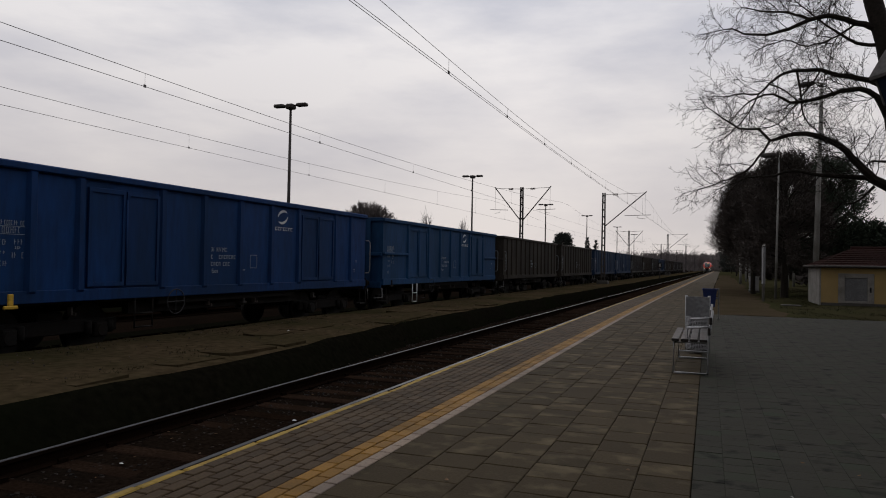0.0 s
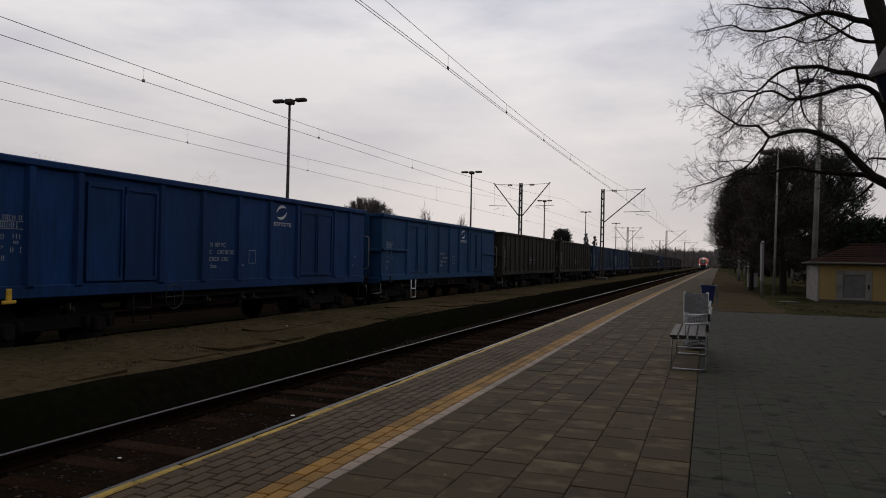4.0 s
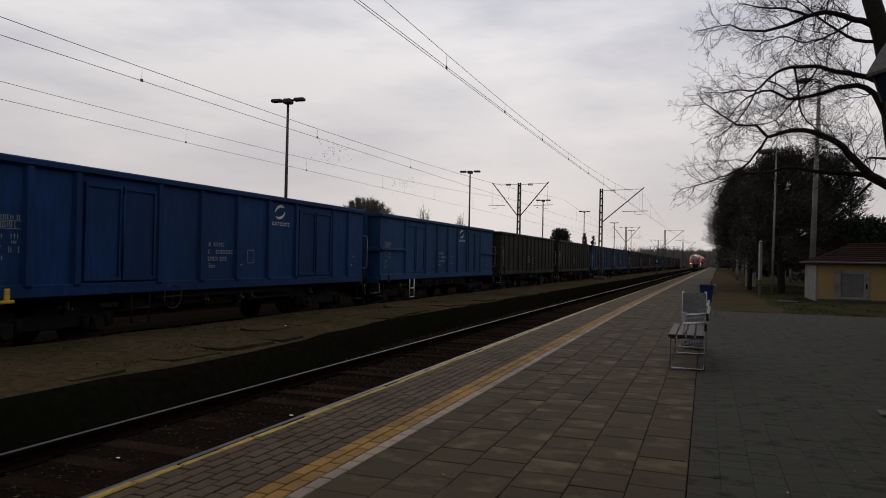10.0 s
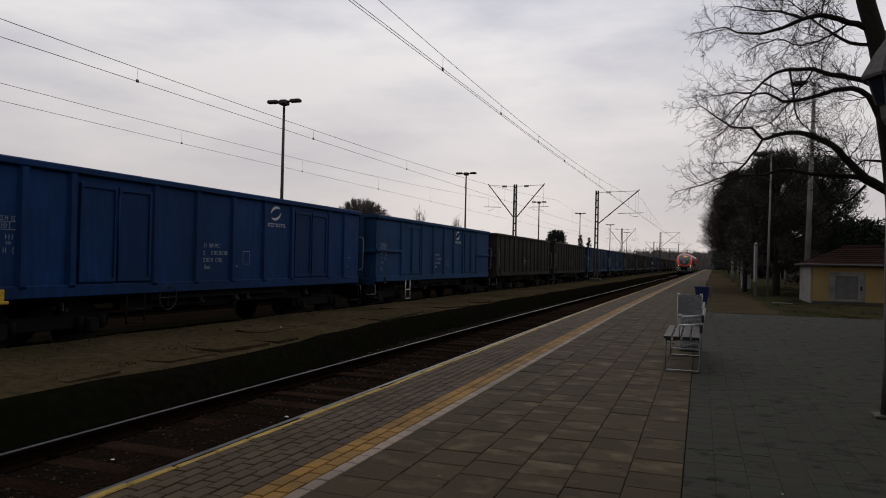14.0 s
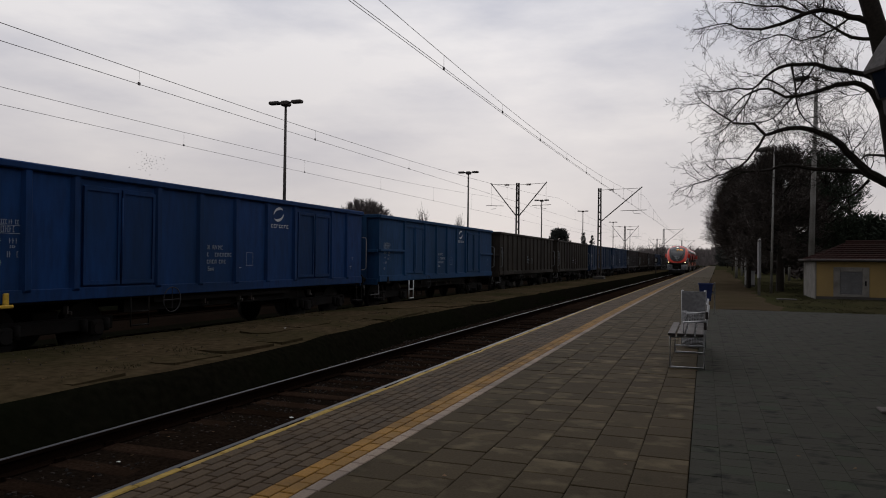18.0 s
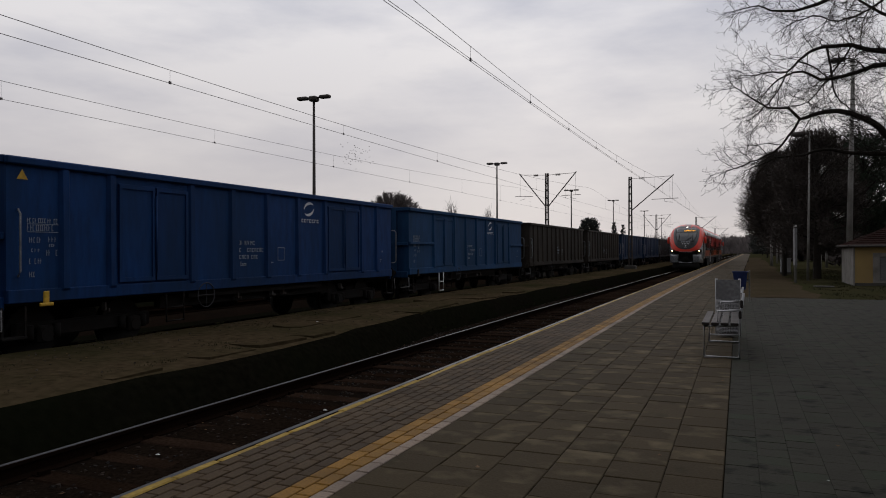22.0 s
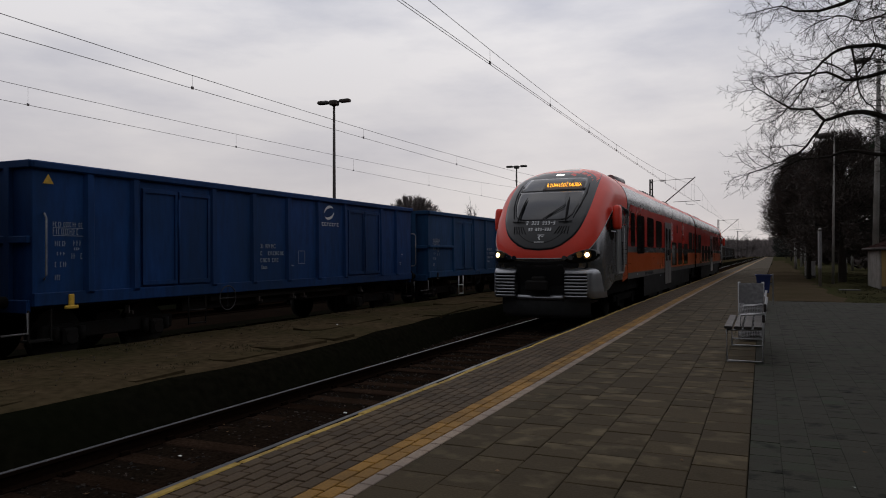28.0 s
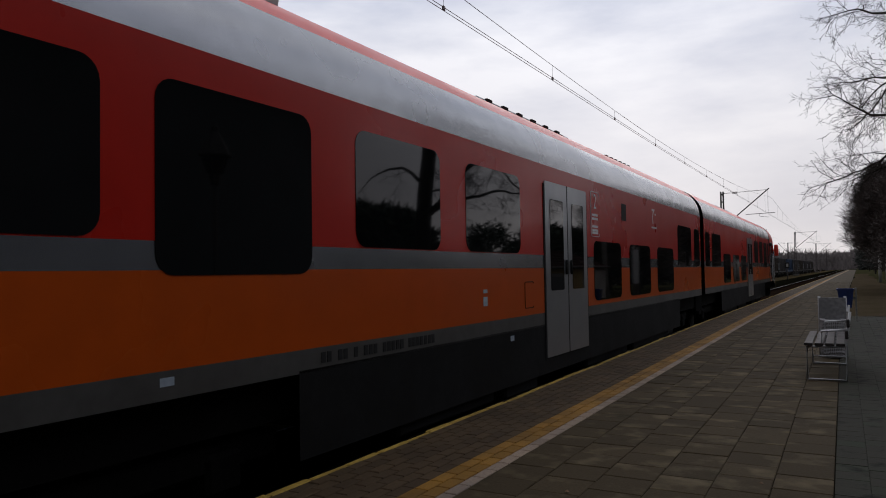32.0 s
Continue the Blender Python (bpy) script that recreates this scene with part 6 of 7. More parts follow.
def big_tree():
    """The old bare lime tree whose limbs hang over the yard."""
    rnd = random.Random(21)
    X, Y = 4.10, 18.0
    t = thing("bare_tree", (0, 0, 0), "large leafless lime tree with dark drooping limbs and fine twigs", "tree")
    trunk = curve_through([(X + 0.10, Y + 0.1, -0.1), (X - 0.14, Y, 3.2), (X - 0.34, Y, 4.8), (X - 0.42, Y, 5.7), (X - 0.55, Y, 6.5), (X - 0.76, Y, 7.3), (X - 1.2, Y, 9.4)], 0.4)
    v, f = tree_mesh([(trunk, 0.27, 0.16, 12), ([trunk[0] + np.array((0, 0, -0.1)), trunk[0], trunk[0] + np.array((0, 0, 0.5))], 0.44, 0.30, 12)])
    raw("trunk", v, f, "bark", t, "dark furrowed trunk", True)

    def limb(*xz, d0=0.0, d1=0.0):
        """Control points in the spread of the crown, drifting towards or away from the trunk's plane."""
        n = len(xz) - 1
        return [(x, Y + d0 + (d1 - d0) * k / n, z) for k, (x, z) in enumerate(xz)]

    limbs = [
        (limb((3.50, 6.70), (2.99, 6.90), (2.43, 7.09), (2.03, 7.00), (1.63, 6.84), (1.16, 6.72), (0.68, 6.76), (0.43, 6.89), (0.08, 6.85), d1=-0.5), 0.105),
        (limb((2.03, 7.03), (1.62, 7.26), (1.09, 7.40), (0.66, 7.62), d0=-0.2, d1=0.3), 0.05),
        (limb((3.50, 6.38), (3.05, 6.49), (2.77, 6.73), (2.49, 7.01), (2.20, 7.33), (1.9, 7.7), d1=0.6), 0.06),
        (limb((3.60, 5.45), (3.12, 5.67), (2.67, 5.80), (2.33, 5.95), (1.76, 5.99), (1.47, 5.89), (1.29, 5.76), (1.06, 5.55), (0.57, 5.58), (0.20, 5.54), d1=0.5), 0.095),
        (limb((3.65, 4.70), (3.39, 5.22), (3.06, 5.38), (2.68, 5.35), (2.23, 5.20), (1.65, 5.12), (1.30, 5.34), (0.94, 5.23), (0.70, 5.05), (0.46, 4.73), d1=-0.8), 0.105),
        (limb((3.80, 3.15), (3.36, 3.42), (3.03, 3.77), (2.69, 4.12), (2.24, 4.37), (1.78, 4.44), (1.49, 4.36), (1.25, 4.28), (1.01, 4.51), (0.59, 4.55), (0.21, 4.81), (-0.05, 5.0), d1=-0.9), 0.15),
        (limb((1.25, 4.28), (1.02, 3.92), (0.72, 3.60), (0.11, 3.35), (-0.26, 3.22), d0=-0.6, d1=-0.3), 0.04),
        (limb((3.80, 3.12), (3.25, 3.46), (2.70, 3.53), (2.36, 3.60), (1.79, 3.73), (1.44, 3.64), (0.84, 3.60), (0.3, 3.4), d1=0.9), 0.11),
        (limb((3.80, 3.80), (3.36, 3.83), (3.09, 3.61), d1=0.3), 0.05),
        (limb((3.42, 3.30), (3.15, 3.02), (2.90, 2.92), d0=0.2, d1=0.3), 0.05),
        (limb((1.85, 5.95), (1.90, 5.50), (1.95, 4.92), (2.06, 4.65), (2.24, 4.43), d0=0.2, d1=-0.4), 0.035),
        (limb((1.30, 5.74), (1.62, 5.5), (1.90, 5.2), d0=0.3, d1=0.0), 0.03),
        (limb((2.33, 5.95), (2.1, 5.6), (1.8, 5.2), (1.5, 4.85), (1.1, 4.75), d0=0.2, d1=0.6), 0.03),
        (limb((1.06, 5.55), (0.85, 5.1), (0.55, 4.7), (0.3, 4.45), d0=0.4, d1=0.0), 0.028),
        (limb((3.0, 6.9), (2.5, 6.55), (2.0, 6.35), (1.5, 6.45), (1.0, 6.25), d1=-0.9), 0.035),
        (limb((3.2, 7.6), (2.6, 7.65), (1.9, 7.8), (1.2, 8.1), d1=1.0), 0.07),
        (limb((3.0, 7.9), (2.2, 8.4), (1.4, 8.6), d1=-0.8), 0.06),
        (limb((3.0, 7.8), (4.5, 8.2), (5.5, 8.4), (6.6, 8.0), d1=0.3), 0.09),
        (limb((3.8, 5.4), (4.8, 5.9), (6.0, 6.0), (7.2, 5.4), d1=-0.6), 0.10),
        (limb((3.9, 4.0), (4.9, 4.6), (6.1, 4.5), (7.0, 4.0), d1=0.9), 0.09),
    ]
    for ctrl, r in limbs:
        pts = curve_through(ctrl, 0.16)
        lines = []
        for i in range(len(pts)):
            pts[i] = pts[i] + np.array([0, rnd.gauss(0, 0.01), rnd.gauss(0, 0.012)])
        lines.append((pts, r * 0.72, 0.011, 7))
        n = len(pts)
        right = ctrl[-1][0] > 4
        for i in range(3, n):
            for _ in range(0 if right and rnd.random() < 0.65 else 2 if (i > n * 0.8 or i < n * 0.4) and not right else 1):
                d = pts[i] - pts[i - 1]
                d /= np.linalg.norm(d)
                s = np.array([rnd.gauss(0, 0.7), rnd.gauss(0, 0.9), rnd.gauss(0.05, 1.0)])
                s -= d * s.dot(d)
                s /= np.linalg.norm(s)
                sprout(rnd, lines, pts[i], d * rnd.uniform(0.5, 1.1) + s, rnd.uniform(0.5, 1.1) * (1.05 - 0.42 * i / n), 0.012 - 0.005 * i / n, 1, -0.25, 3 if right else 4, 1.10)
        sprout(rnd, lines, pts[-1], pts[-1] - pts[-2], 0.36, 0.009, 1, -0.3, 4, 1.6)
        v, f = tree_mesh(lines)
        raw("limb", v, f, "bark", t, "dark limb with fine twigs")
    return t


big_tree()


def needle_tree(at, h, width, seed, m, label, low=0.2, spikes=5200, bias=0.0, trunk_r=0.14, blade=0.34, slim=1.0, fringe=0, cone=False):
    """A dense dark tree: trunk, limbs and a crown of many small pointed sprays."""
    rnd = np.random.default_rng(seed)
    t = thing("dark_tree", at, label, "tree", "dark trees behind the hut")
    v, f = tree_mesh([([np.array((0, 0, -0.1)), np.array((0.03, 0, h * 0.4)), np.array((0, 0, h * 0.9))], trunk_r, trunk_r * 0.3, 8)])
    raw("trunk", v, f, "bark", t)
    lines = []
    for i in range(34):
        a, z = rnd.uniform(0, math.tau), h * rnd.uniform(low + 0.02, 0.9)
        k = math.sin(math.pi * min(1, max(0.05, (z / h - low) / (1 - low) * 0.62 + 0.36))) ** 0.7 if not cone else 1.0 - z / h
        r = width * k * rnd.uniform(0.7, 1.0)
        lines.append(([np.array((0, 0, z * 0.85)), np.array((r * 0.5 * math.cos(a), r * 0.5 * math.sin(a), z)), np.array((r * math.cos(a), r * math.sin(a), z + 0.12 * h * rnd.uniform(0, 1)))], 0.05, 0.012, 4))
    v, f = tree_mesh(lines)
    raw("limb_tangle", v, f, "bark", t)["kind"] = "stuff"
    clumps = 150
    verts, faces = [], []
    for c in range(clumps):
        a, zz = rnd.uniform(0, math.tau), rnd.uniform(low, 0.98)
        k = math.sin(math.pi * ((zz - low) / (1 - low) * 0.60 + 0.36)) ** 0.75 if not cone else 1.04 - zz
        r = width * k * math.sqrt(rnd.uniform(0.15, 1.0)) * rnd.uniform(0.8, 1.08)
        cx, cy, cz = r * math.cos(a) + bias * zz, r * math.sin(a), zz * h
        size = width * rnd.uniform(0.16, 0.30) * (0.5 + 0.5 * k if cone else 1.0)
        out = np.array([math.cos(a) * 0.9, math.sin(a) * 0.9, 0.75])
        for _ in range(spikes // clumps):
            p = np.array([cx, cy, cz]) + size * 0.5 * np.clip(rnd.normal(0, 1, 3), -1.4, 1.4)
            d = out * 0.6 + rnd.normal(0, 0.55, 3)
            d /= np.linalg.norm(d)
            s = np.cross(d, rnd.normal(0, 1, 3))
            s /= np.linalg.norm(s) + 1e-6
            ln, w = rnd.uniform(0.5, 1.2) * blade, rnd.uniform(0.03, 0.09) * blade / 0.34 * slim
            n = len(verts)
            verts += [p - s * w, p + s * w, p + d * ln]
            faces.append((n, n + 1, n + 2))
    raw("crown", verts, faces, m, t, "dense dark sprays")["kind"] = "stuff"
    if fringe:
        # a halo of bare brown twigs that stands off the crown
        lines = []
        for _ in range(fringe):
            a, zz = rnd.uniform(0, math.tau), rnd.uniform(low, 0.97)
            k = math.sin(math.pi * ((zz - low) / (1 - low) * 0.60 + 0.36)) ** 0.75
            r = width * k * rnd.uniform(0.7, 0.98)
            p = np.array([r * math.cos(a), r * math.sin(a), zz * h])
            d = np.array([math.cos(a), math.sin(a), 0.45 + (zz - low)]) + rnd.normal(0, 0.3, 3)
            d /= np.linalg.norm(d)
            e = d + rnd.normal(0, 0.25, 3)
            ln = rnd.uniform(0.25, 0.75)
            lines.append(([p, p + d * ln * 0.5, p + d * ln * 0.5 + e * ln * 0.45], 0.009, 0.004, 3))
        v, f = tree_mesh(lines)
        raw("twig_fringe", v, f, "twig", t, "fine bare brown twigs")["kind"] = "stuff"
    return t


BUSH = "dense leafless dark tree with fine brown twigs"
needle_tree((3.6, 40.3, 0), 7.25, 2.25, 4, "needle_dark", "dense dark conifer with a blunt top", 0.22, 26000, trunk_r=0.2, blade=0.25, slim=0.5, fringe=1500)
needle_tree((2.70, 50.0, 0), 7.5, 2.65, 3, "needle_dark", BUSH, 0.34, 24000, blade=0.32, slim=0.42, fringe=6500)
needle_tree((2.35, 44.5, 0), 6.0, 1.7, 13, "needle_dark", BUSH, 0.44, 9000, blade=0.40, slim=0.34, fringe=2600)
needle_tree((6.1, 43.5, 0), 7.5, 2.3, 5, "needle_green", "dense dark green conifer", 0.18, 25000, blade=0.24, slim=0.5, fringe=300)
needle_tree((8.2, 44.0, 0), 3.9, 2.1, 6, "needle_green", "dense dark green conifer", 0.12, 8000)
needle_tree((9.8, 42.0, 0), 3.8, 2.4, 7, "needle_green", "dense dark green conifer", 0.10, 7000)
needle_tree((3.1, 60.0, 0), 7.6, 2.5, 9, "needle_dark", BUSH, 0.32, 9000, blade=0.5, slim=0.4, fringe=2000)
needle_tree((3.9, 74.0, 0), 7.4, 2.6, 11, "needle_dark", BUSH, 0.30, 6000, blade=0.5, slim=0.6, fringe=900)
needle_tree((4.8, 95.0, 0), 7.6, 2.9, 14, "needle_dark", BUSH, 0.26, 5000, blade=0.5, slim=0.5)
needle_tree((6.8, 54.0, 0), 7.0, 2.8, 10, "needle_dark", BUSH, 0.2, 6000, blade=0.45)
needle_tree((12.6, 40.0, 0), 4.0, 2.8, 12, "needle_green", "dense dark green conifer", 0.10, 6000)
for i, y in enumerate((110, 126, 145, 166, 190, 218, 250)):
    needle_tree((3.9 + bend(y) + 0.8 * math.sin(i * 2.3), y, 0), 8.0 + math.sin(i * 1.7), 2.9, 100 + i, "far_needle", BUSH, 0.22, 6000, blade=0.6, slim=0.4)


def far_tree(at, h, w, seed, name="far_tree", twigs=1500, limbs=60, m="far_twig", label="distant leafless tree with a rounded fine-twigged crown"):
    rnd = random.Random(seed)
    t = thing(name, at, label, "tree", "distant trees beyond the yard")
    y_far = at[1]
    lines = [([np.array((0, 0, -0.5)), np.array((0, 0, h * 0.45))], 0.03 * h, 0.018 * h, 5)]
    for i in range(limbs):
        a = rnd.uniform(0, math.tau)
        el = math.asin(rnd.uniform(-0.12, 1.0))
        d = np.array([math.cos(a) * math.cos(el) * w, math.sin(a) * math.cos(el) * w, math.sin(el) * h * 0.52])
        p0 = np.array((0, 0, h * rnd.uniform(0.2, 0.48)))
        tip = np.array((0, 0, h * 0.46)) + d * (rnd.uniform(0.75, 1.02) if limbs < 100 else rnd.uniform(0.86, 0.97))
        mid = (p0 + tip) / 2 + np.array([rnd.gauss(0, 0.04 * w), rnd.gauss(0, 0.04 * w), 0.05 * h])
        lines.append(([p0, mid, tip], (0.006 if limbs < 100 else 0.003) * h, 0.0015 * h, 3))
        for _ in range(twigs // limbs):
            k = rnd.uniform(0.25, 1) if limbs < 100 else rnd.uniform(0.62, 1)
            b = p0 + (tip - p0) * k
            dd = d / np.linalg.norm(d) + np.array([rnd.gauss(0, 0.6), rnd.gauss(0, 0.6), rnd.gauss(0.1, 0.5)])
            lines.append(([b, b + dd / np.linalg.norm(dd) * (0.11 if limbs < 100 else 0.06) * h * rnd.uniform(0.4, 1)], (0.0022 if y_far < 200 else 0.006) * h, 0.0011 * h, 3))
    v, f = tree_mesh(lines)
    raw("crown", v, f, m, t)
    return t


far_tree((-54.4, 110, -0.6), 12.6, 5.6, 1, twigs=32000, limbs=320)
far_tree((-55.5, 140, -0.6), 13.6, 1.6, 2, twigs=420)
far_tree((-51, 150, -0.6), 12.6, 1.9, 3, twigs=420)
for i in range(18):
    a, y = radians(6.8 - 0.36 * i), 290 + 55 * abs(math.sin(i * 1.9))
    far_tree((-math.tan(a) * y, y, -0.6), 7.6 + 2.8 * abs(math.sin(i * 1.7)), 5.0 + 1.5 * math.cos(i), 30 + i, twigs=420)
needle_tree((-31.5, 165, -0.6), 9.4, 3.4, 50, "far_needle", "distant dark evergreen tree", 0.08, 9000, blade=0.5)
needle_tree((-30, 190, -0.6), 9.4, 2.1, 51, "far_needle", "distant dark spruce beyond the yard", 0.05, 2000, blade=0.45, cone=True)
needle_tree((-28, 192, -0.6), 8.8, 1.9, 52, "far_needle", "distant dark spruce beyond the yard", 0.05, 2000, blade=0.45, cone=True)
needle_tree((7.5, 300, -0.3), 7.5, 4.0, 53, "far_needle", "distant dark evergreen tree", 0.05, 2500, blade=1.0)
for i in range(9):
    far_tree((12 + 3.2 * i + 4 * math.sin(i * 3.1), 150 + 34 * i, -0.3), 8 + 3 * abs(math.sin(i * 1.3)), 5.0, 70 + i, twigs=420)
# added conifers right of the view, keep bright sky out of the train's glass
needle_tree((15.5, 33.0, 0), 4.6, 3.5, 60, "needle_green", "added low dark conifer beyond the yard", 0.04, 7000, blade=0.7)
needle_tree((22.0, 40.0, 0), 5.6, 4.5, 61, "needle_green", "added low dark conifer beyond the yard", 0.04, 7000, blade=0.8)
needle_tree((13.5, 52.0, 0), 4.2, 4.0, 62, "needle_dark", "added low dark conifer beyond the yard", 0.04, 7000, blade=0.7)


for i in range(9):
    y = 68 + 17 * i
    needle_tree((9.0 + 2.6 * math.sin(i * 2.1) + 0.02 * y, y, 0), 4.6 + 0.8 * math.sin(i * 1.3), 3.4, 80 + i, "needle_dark", "dense dark tree in the row beside the line", 0.06, 3600, blade=0.8)


def far_wood():
    """The far belt of bare woods that closes the view."""
    rnd = np.random.default_rng(77)
    verts, faces = [], []
    for i in range(36000):
        x = rnd.uniform(-210, 130)
        y = 470 + rnd.uniform(0, 120)
        top = 9.0 + 4.0 * noise.noise((x * 0.03, 1.0, 0)) + 3.0 * noise.noise((x * 0.12, 4.0, 0)) + 9.0 * max(0.0, noise.noise((x * 0.2, 9.0, 0)) - 0.45)
        z = rnd.uniform(-0.5, 1.0) * top
        p, d = np.array((x, y, z)), np.array((rnd.normal(0, 0.5), 0.1, 1.0))
        d = d / np.linalg.norm(d) * rnd.uniform(1.4, 3.2)
        n = len(verts)
        w = rnd.uniform(0.22, 0.55)
        verts += [p + np.array((-w, 0, 0)), p + np.array((w, 0, 0)), p + d]
        faces.append((n, n + 1, n + 2))
    return tagged(raw("far_wood", verts, faces, "far_twig"), "haze-grey belt of distant leafless woods", "woods", kind="stuff")


far_wood()


# ---- unseen house behind the camera, added to close the place and block the sky ----
def station_house():
    h = thing("station_house", (0, 0, 0), "plain grey unseen house added behind the yard", "building", kind="structure")
    part("wall", boxes((12.0, 24.0, -34.0, 25.0, -0.3, 8.5)), "house_wall", h)
    part("eaves", boxes((11.0, 25.0, -35.0, 26.0, 8.5, 8.8)), "slat_end", h)
    bm = bmesh.new()
    vs = [bm.verts.new(p) for p in ((11, -35, 8.8), (25, -35, 8.8), (25, 26, 8.8), (11, 26, 8.8), (18, -28, 13.0), (18, 19, 13.0))]
    for q in ((0, 1, 4), (1, 2, 5, 4), (2, 3, 5), (3, 0, 4, 5)):
        bm.faces.new([vs[i] for i in q])
    part("roof", bm, "roof_tile", h)
    return h


station_house()


# ---- loose stones, tufts, leaves and litter ----
def stones(name, label, n, seed, place, size, m):
    """Many small angular stones in one mesh."""
    rnd = np.random.default_rng(seed)
    verts, faces = [], []
    for _ in range(n):
        x, y, z = place(rnd)
        r = size * rnd.uniform(0.5, 1.3)
        a = rnd.uniform(0, math.tau)
        b = len(verts)
        for j in range(4):
            t = a + j * math.tau / 4 + rnd.uniform(-0.4, 0.4)
            verts.append((x + r * math.cos(t) * rnd.uniform(0.7, 1.2), y + r * math.sin(t) * rnd.uniform(0.7, 1.2), z - r * 0.3))
        for j in range(3):
            t = a + j * math.tau / 3 + rnd.uniform(-0.4, 0.4)
            verts.append((x + 0.55 * r * math.cos(t), y + 0.55 * r * math.sin(t), z + r * rnd.uniform(0.4, 0.8)))
        faces += [(b, b + 1, b + 4), (b + 1, b + 5, b + 4), (b + 1, b + 2, b + 5), (b + 2, b + 6, b + 5), (b + 2, b + 3, b + 6), (b + 3, b, b + 6), (b, b + 4, b + 6), (b + 4, b + 5, b + 6)]
    return tagged(raw(name, verts, faces, m), label, "stones", kind="stuff")


def in_track(rnd):
    y = 2.2 + 34 * rnd.uniform(0, 1) ** 1.7
    x = AXIS + rnd.uniform(-1.75, 1.5)
    return x + bend(y), y, -0.505 - 0.05 * max(0, abs(x - AXIS) - 1.4)


def in_ditch(rnd):
    y = 2.5 + 30 * rnd.uniform(0, 1) ** 1.5
    return -6.75 + rnd.uniform(-0.1, 0.55) + bend(y), y, -0.53


def on_siding(rnd):
    y = 2.5 + 60 * rnd.uniform(0, 1) ** 1.4
    return AXIS_2 + rnd.uniform(-1.2, 1.25) + bend(y), y, -0.51


stones("ballast_stones", "dark rusty ballast stones between the sleepers", 9000, 5, in_track, 0.032, "dark_chip")
stones("pale_stones", "scattered paler stone chips in the ballast", 260, 6, in_track, 0.022, "stone_chip")
stones("ditch_stones", "dark stones and crumbs along the bank", 900, 7, in_ditch, 0.03, "dark_chip")
stones("siding_stones", "dirty ballast stones beside the siding", 3000, 8, on_siding, 0.035, "dark_chip")
stones("island_grit", "pale grit scattered on the old platform", 420, 9, lambda r: (lambda y: (-7.0 - 2.6 * r.uniform(0, 1) + bend(y), y, -0.012))(3 + 34 * r.uniform(0, 1) ** 1.3), 0.016, "stone_chip")


def tufts(name, label, n, seed, place, h, m="grass_blade"):
    """Low grass in short leaning blades."""
    rnd = np.random.default_rng(seed)
    verts, faces = [], []
    for _ in range(n):
        x, y, z = place(rnd)
        for _ in range(6):
            a, ln = rnd.uniform(0, math.tau), h * rnd.uniform(0.4, 1.2)
            px, py = x + rnd.normal(0, 0.03), y + rnd.normal(0, 0.03)
            dx, dy = math.cos(a) * ln * 0.6, math.sin(a) * ln * 0.6
            w = 0.006
            b = len(verts)
            verts += [(px - w * math.sin(a), py + w * math.cos(a), z), (px + w * math.sin(a), py - w * math.cos(a), z), (px + dx, py + dy, z + ln)]
            faces.append((b, b + 1, b + 2))
    return tagged(raw(name, verts, faces, m), label, "grass", kind="stuff")


def clumped(x0, x1, y0, y1, z, seed, keep, power=1.4):
    def place(rnd):
        while True:
            x, y = rnd.uniform(x0, x1), y0 + (y1 - y0) * rnd.uniform(0, 1) ** power
            if noise.noise((x * 0.9, y * 0.45, seed)) > keep:
                return x + bend(y), y, z
    return place


tufts("island_grass", "thin winter grass and moss on the old platform", 3200, 21, clumped(-9.9, -6.9, 3, 70, -0.035, 3.0, 0.02), 0.028)
tufts("bank_grass", "thin dark weeds along the bank", 900, 22, clumped(-7.1, -6.5, 3, 40, -0.42, 5.0, -0.1), 0.07, "weed_dark")
tufts("lawn_grass", "short winter grass round the hut", 5200, 23, clumped(2.4, 12, 23.5, 60, -0.02, 8.0, -0.12, 1.2), 0.07)
tufts("siding_weeds", "dark weeds beside the siding", 700, 24, clumped(-9.75, -9.5, 3, 50, -0.3, 9.0, -0.3), 0.10, "weed_dark")


def fallen_leaves():
    rnd = np.random.default_rng(41)
    verts, faces = [], []
    for i in range(330):
        if i % 3 == 0:
            x, y, z = rnd.uniform(-2.0, 6.0), rnd.uniform(3, 22), 0.006
        elif i % 3 == 1:
            x, y, z = in_track(rnd)
            z += 0.03
        else:
            y = rnd.uniform(3, 26)
            x, z = -7.0 - rnd.uniform(0, 2.6), 0.0
        r, a = rnd.uniform(0.010, 0.022), rnd.uniform(0, math.tau)
        b = len(verts)
        for t, k, up in ((0, 1.3, 0.004), (1.6, 0.7, 0.0), (math.pi, 1.2, 0.006), (4.7, 0.7, 0.0)):
            verts.append((x + r * k * math.cos(a + t), y + r * k * math.sin(a + t), z + up))
        faces.append((b, b + 1, b + 2, b + 3))
    tagged(raw("fallen_leaves", verts, faces, "dead_leaf"), "scattered brown fallen leaves", "leaves", kind="stuff")


fallen_leaves()


def scrap(at, s, seed):
    """A crumpled scrap of paper on the paving."""
    rnd = random.Random(seed)
    bm = bmesh.new()
    ring = [bm.verts.new((s * math.cos(a) * rnd.uniform(0.6, 1.2), s * math.sin(a) * rnd.uniform(0.4, 0.9), rnd.uniform(0.0, 0.006))) for a in (k * math.tau / 7 for k in range(7))]
    top = bm.verts.new((0, 0, s * 0.45))
    for j in range(7):
        bm.faces.new((ring[j], ring[(j + 1) % 7], top))
    ob = part("paper_scrap", bm, "litter_white")
    ob.location = at
    return tagged(ob, "small crumpled white scrap of paper on the paving", "litter", "paper scraps on the ground")


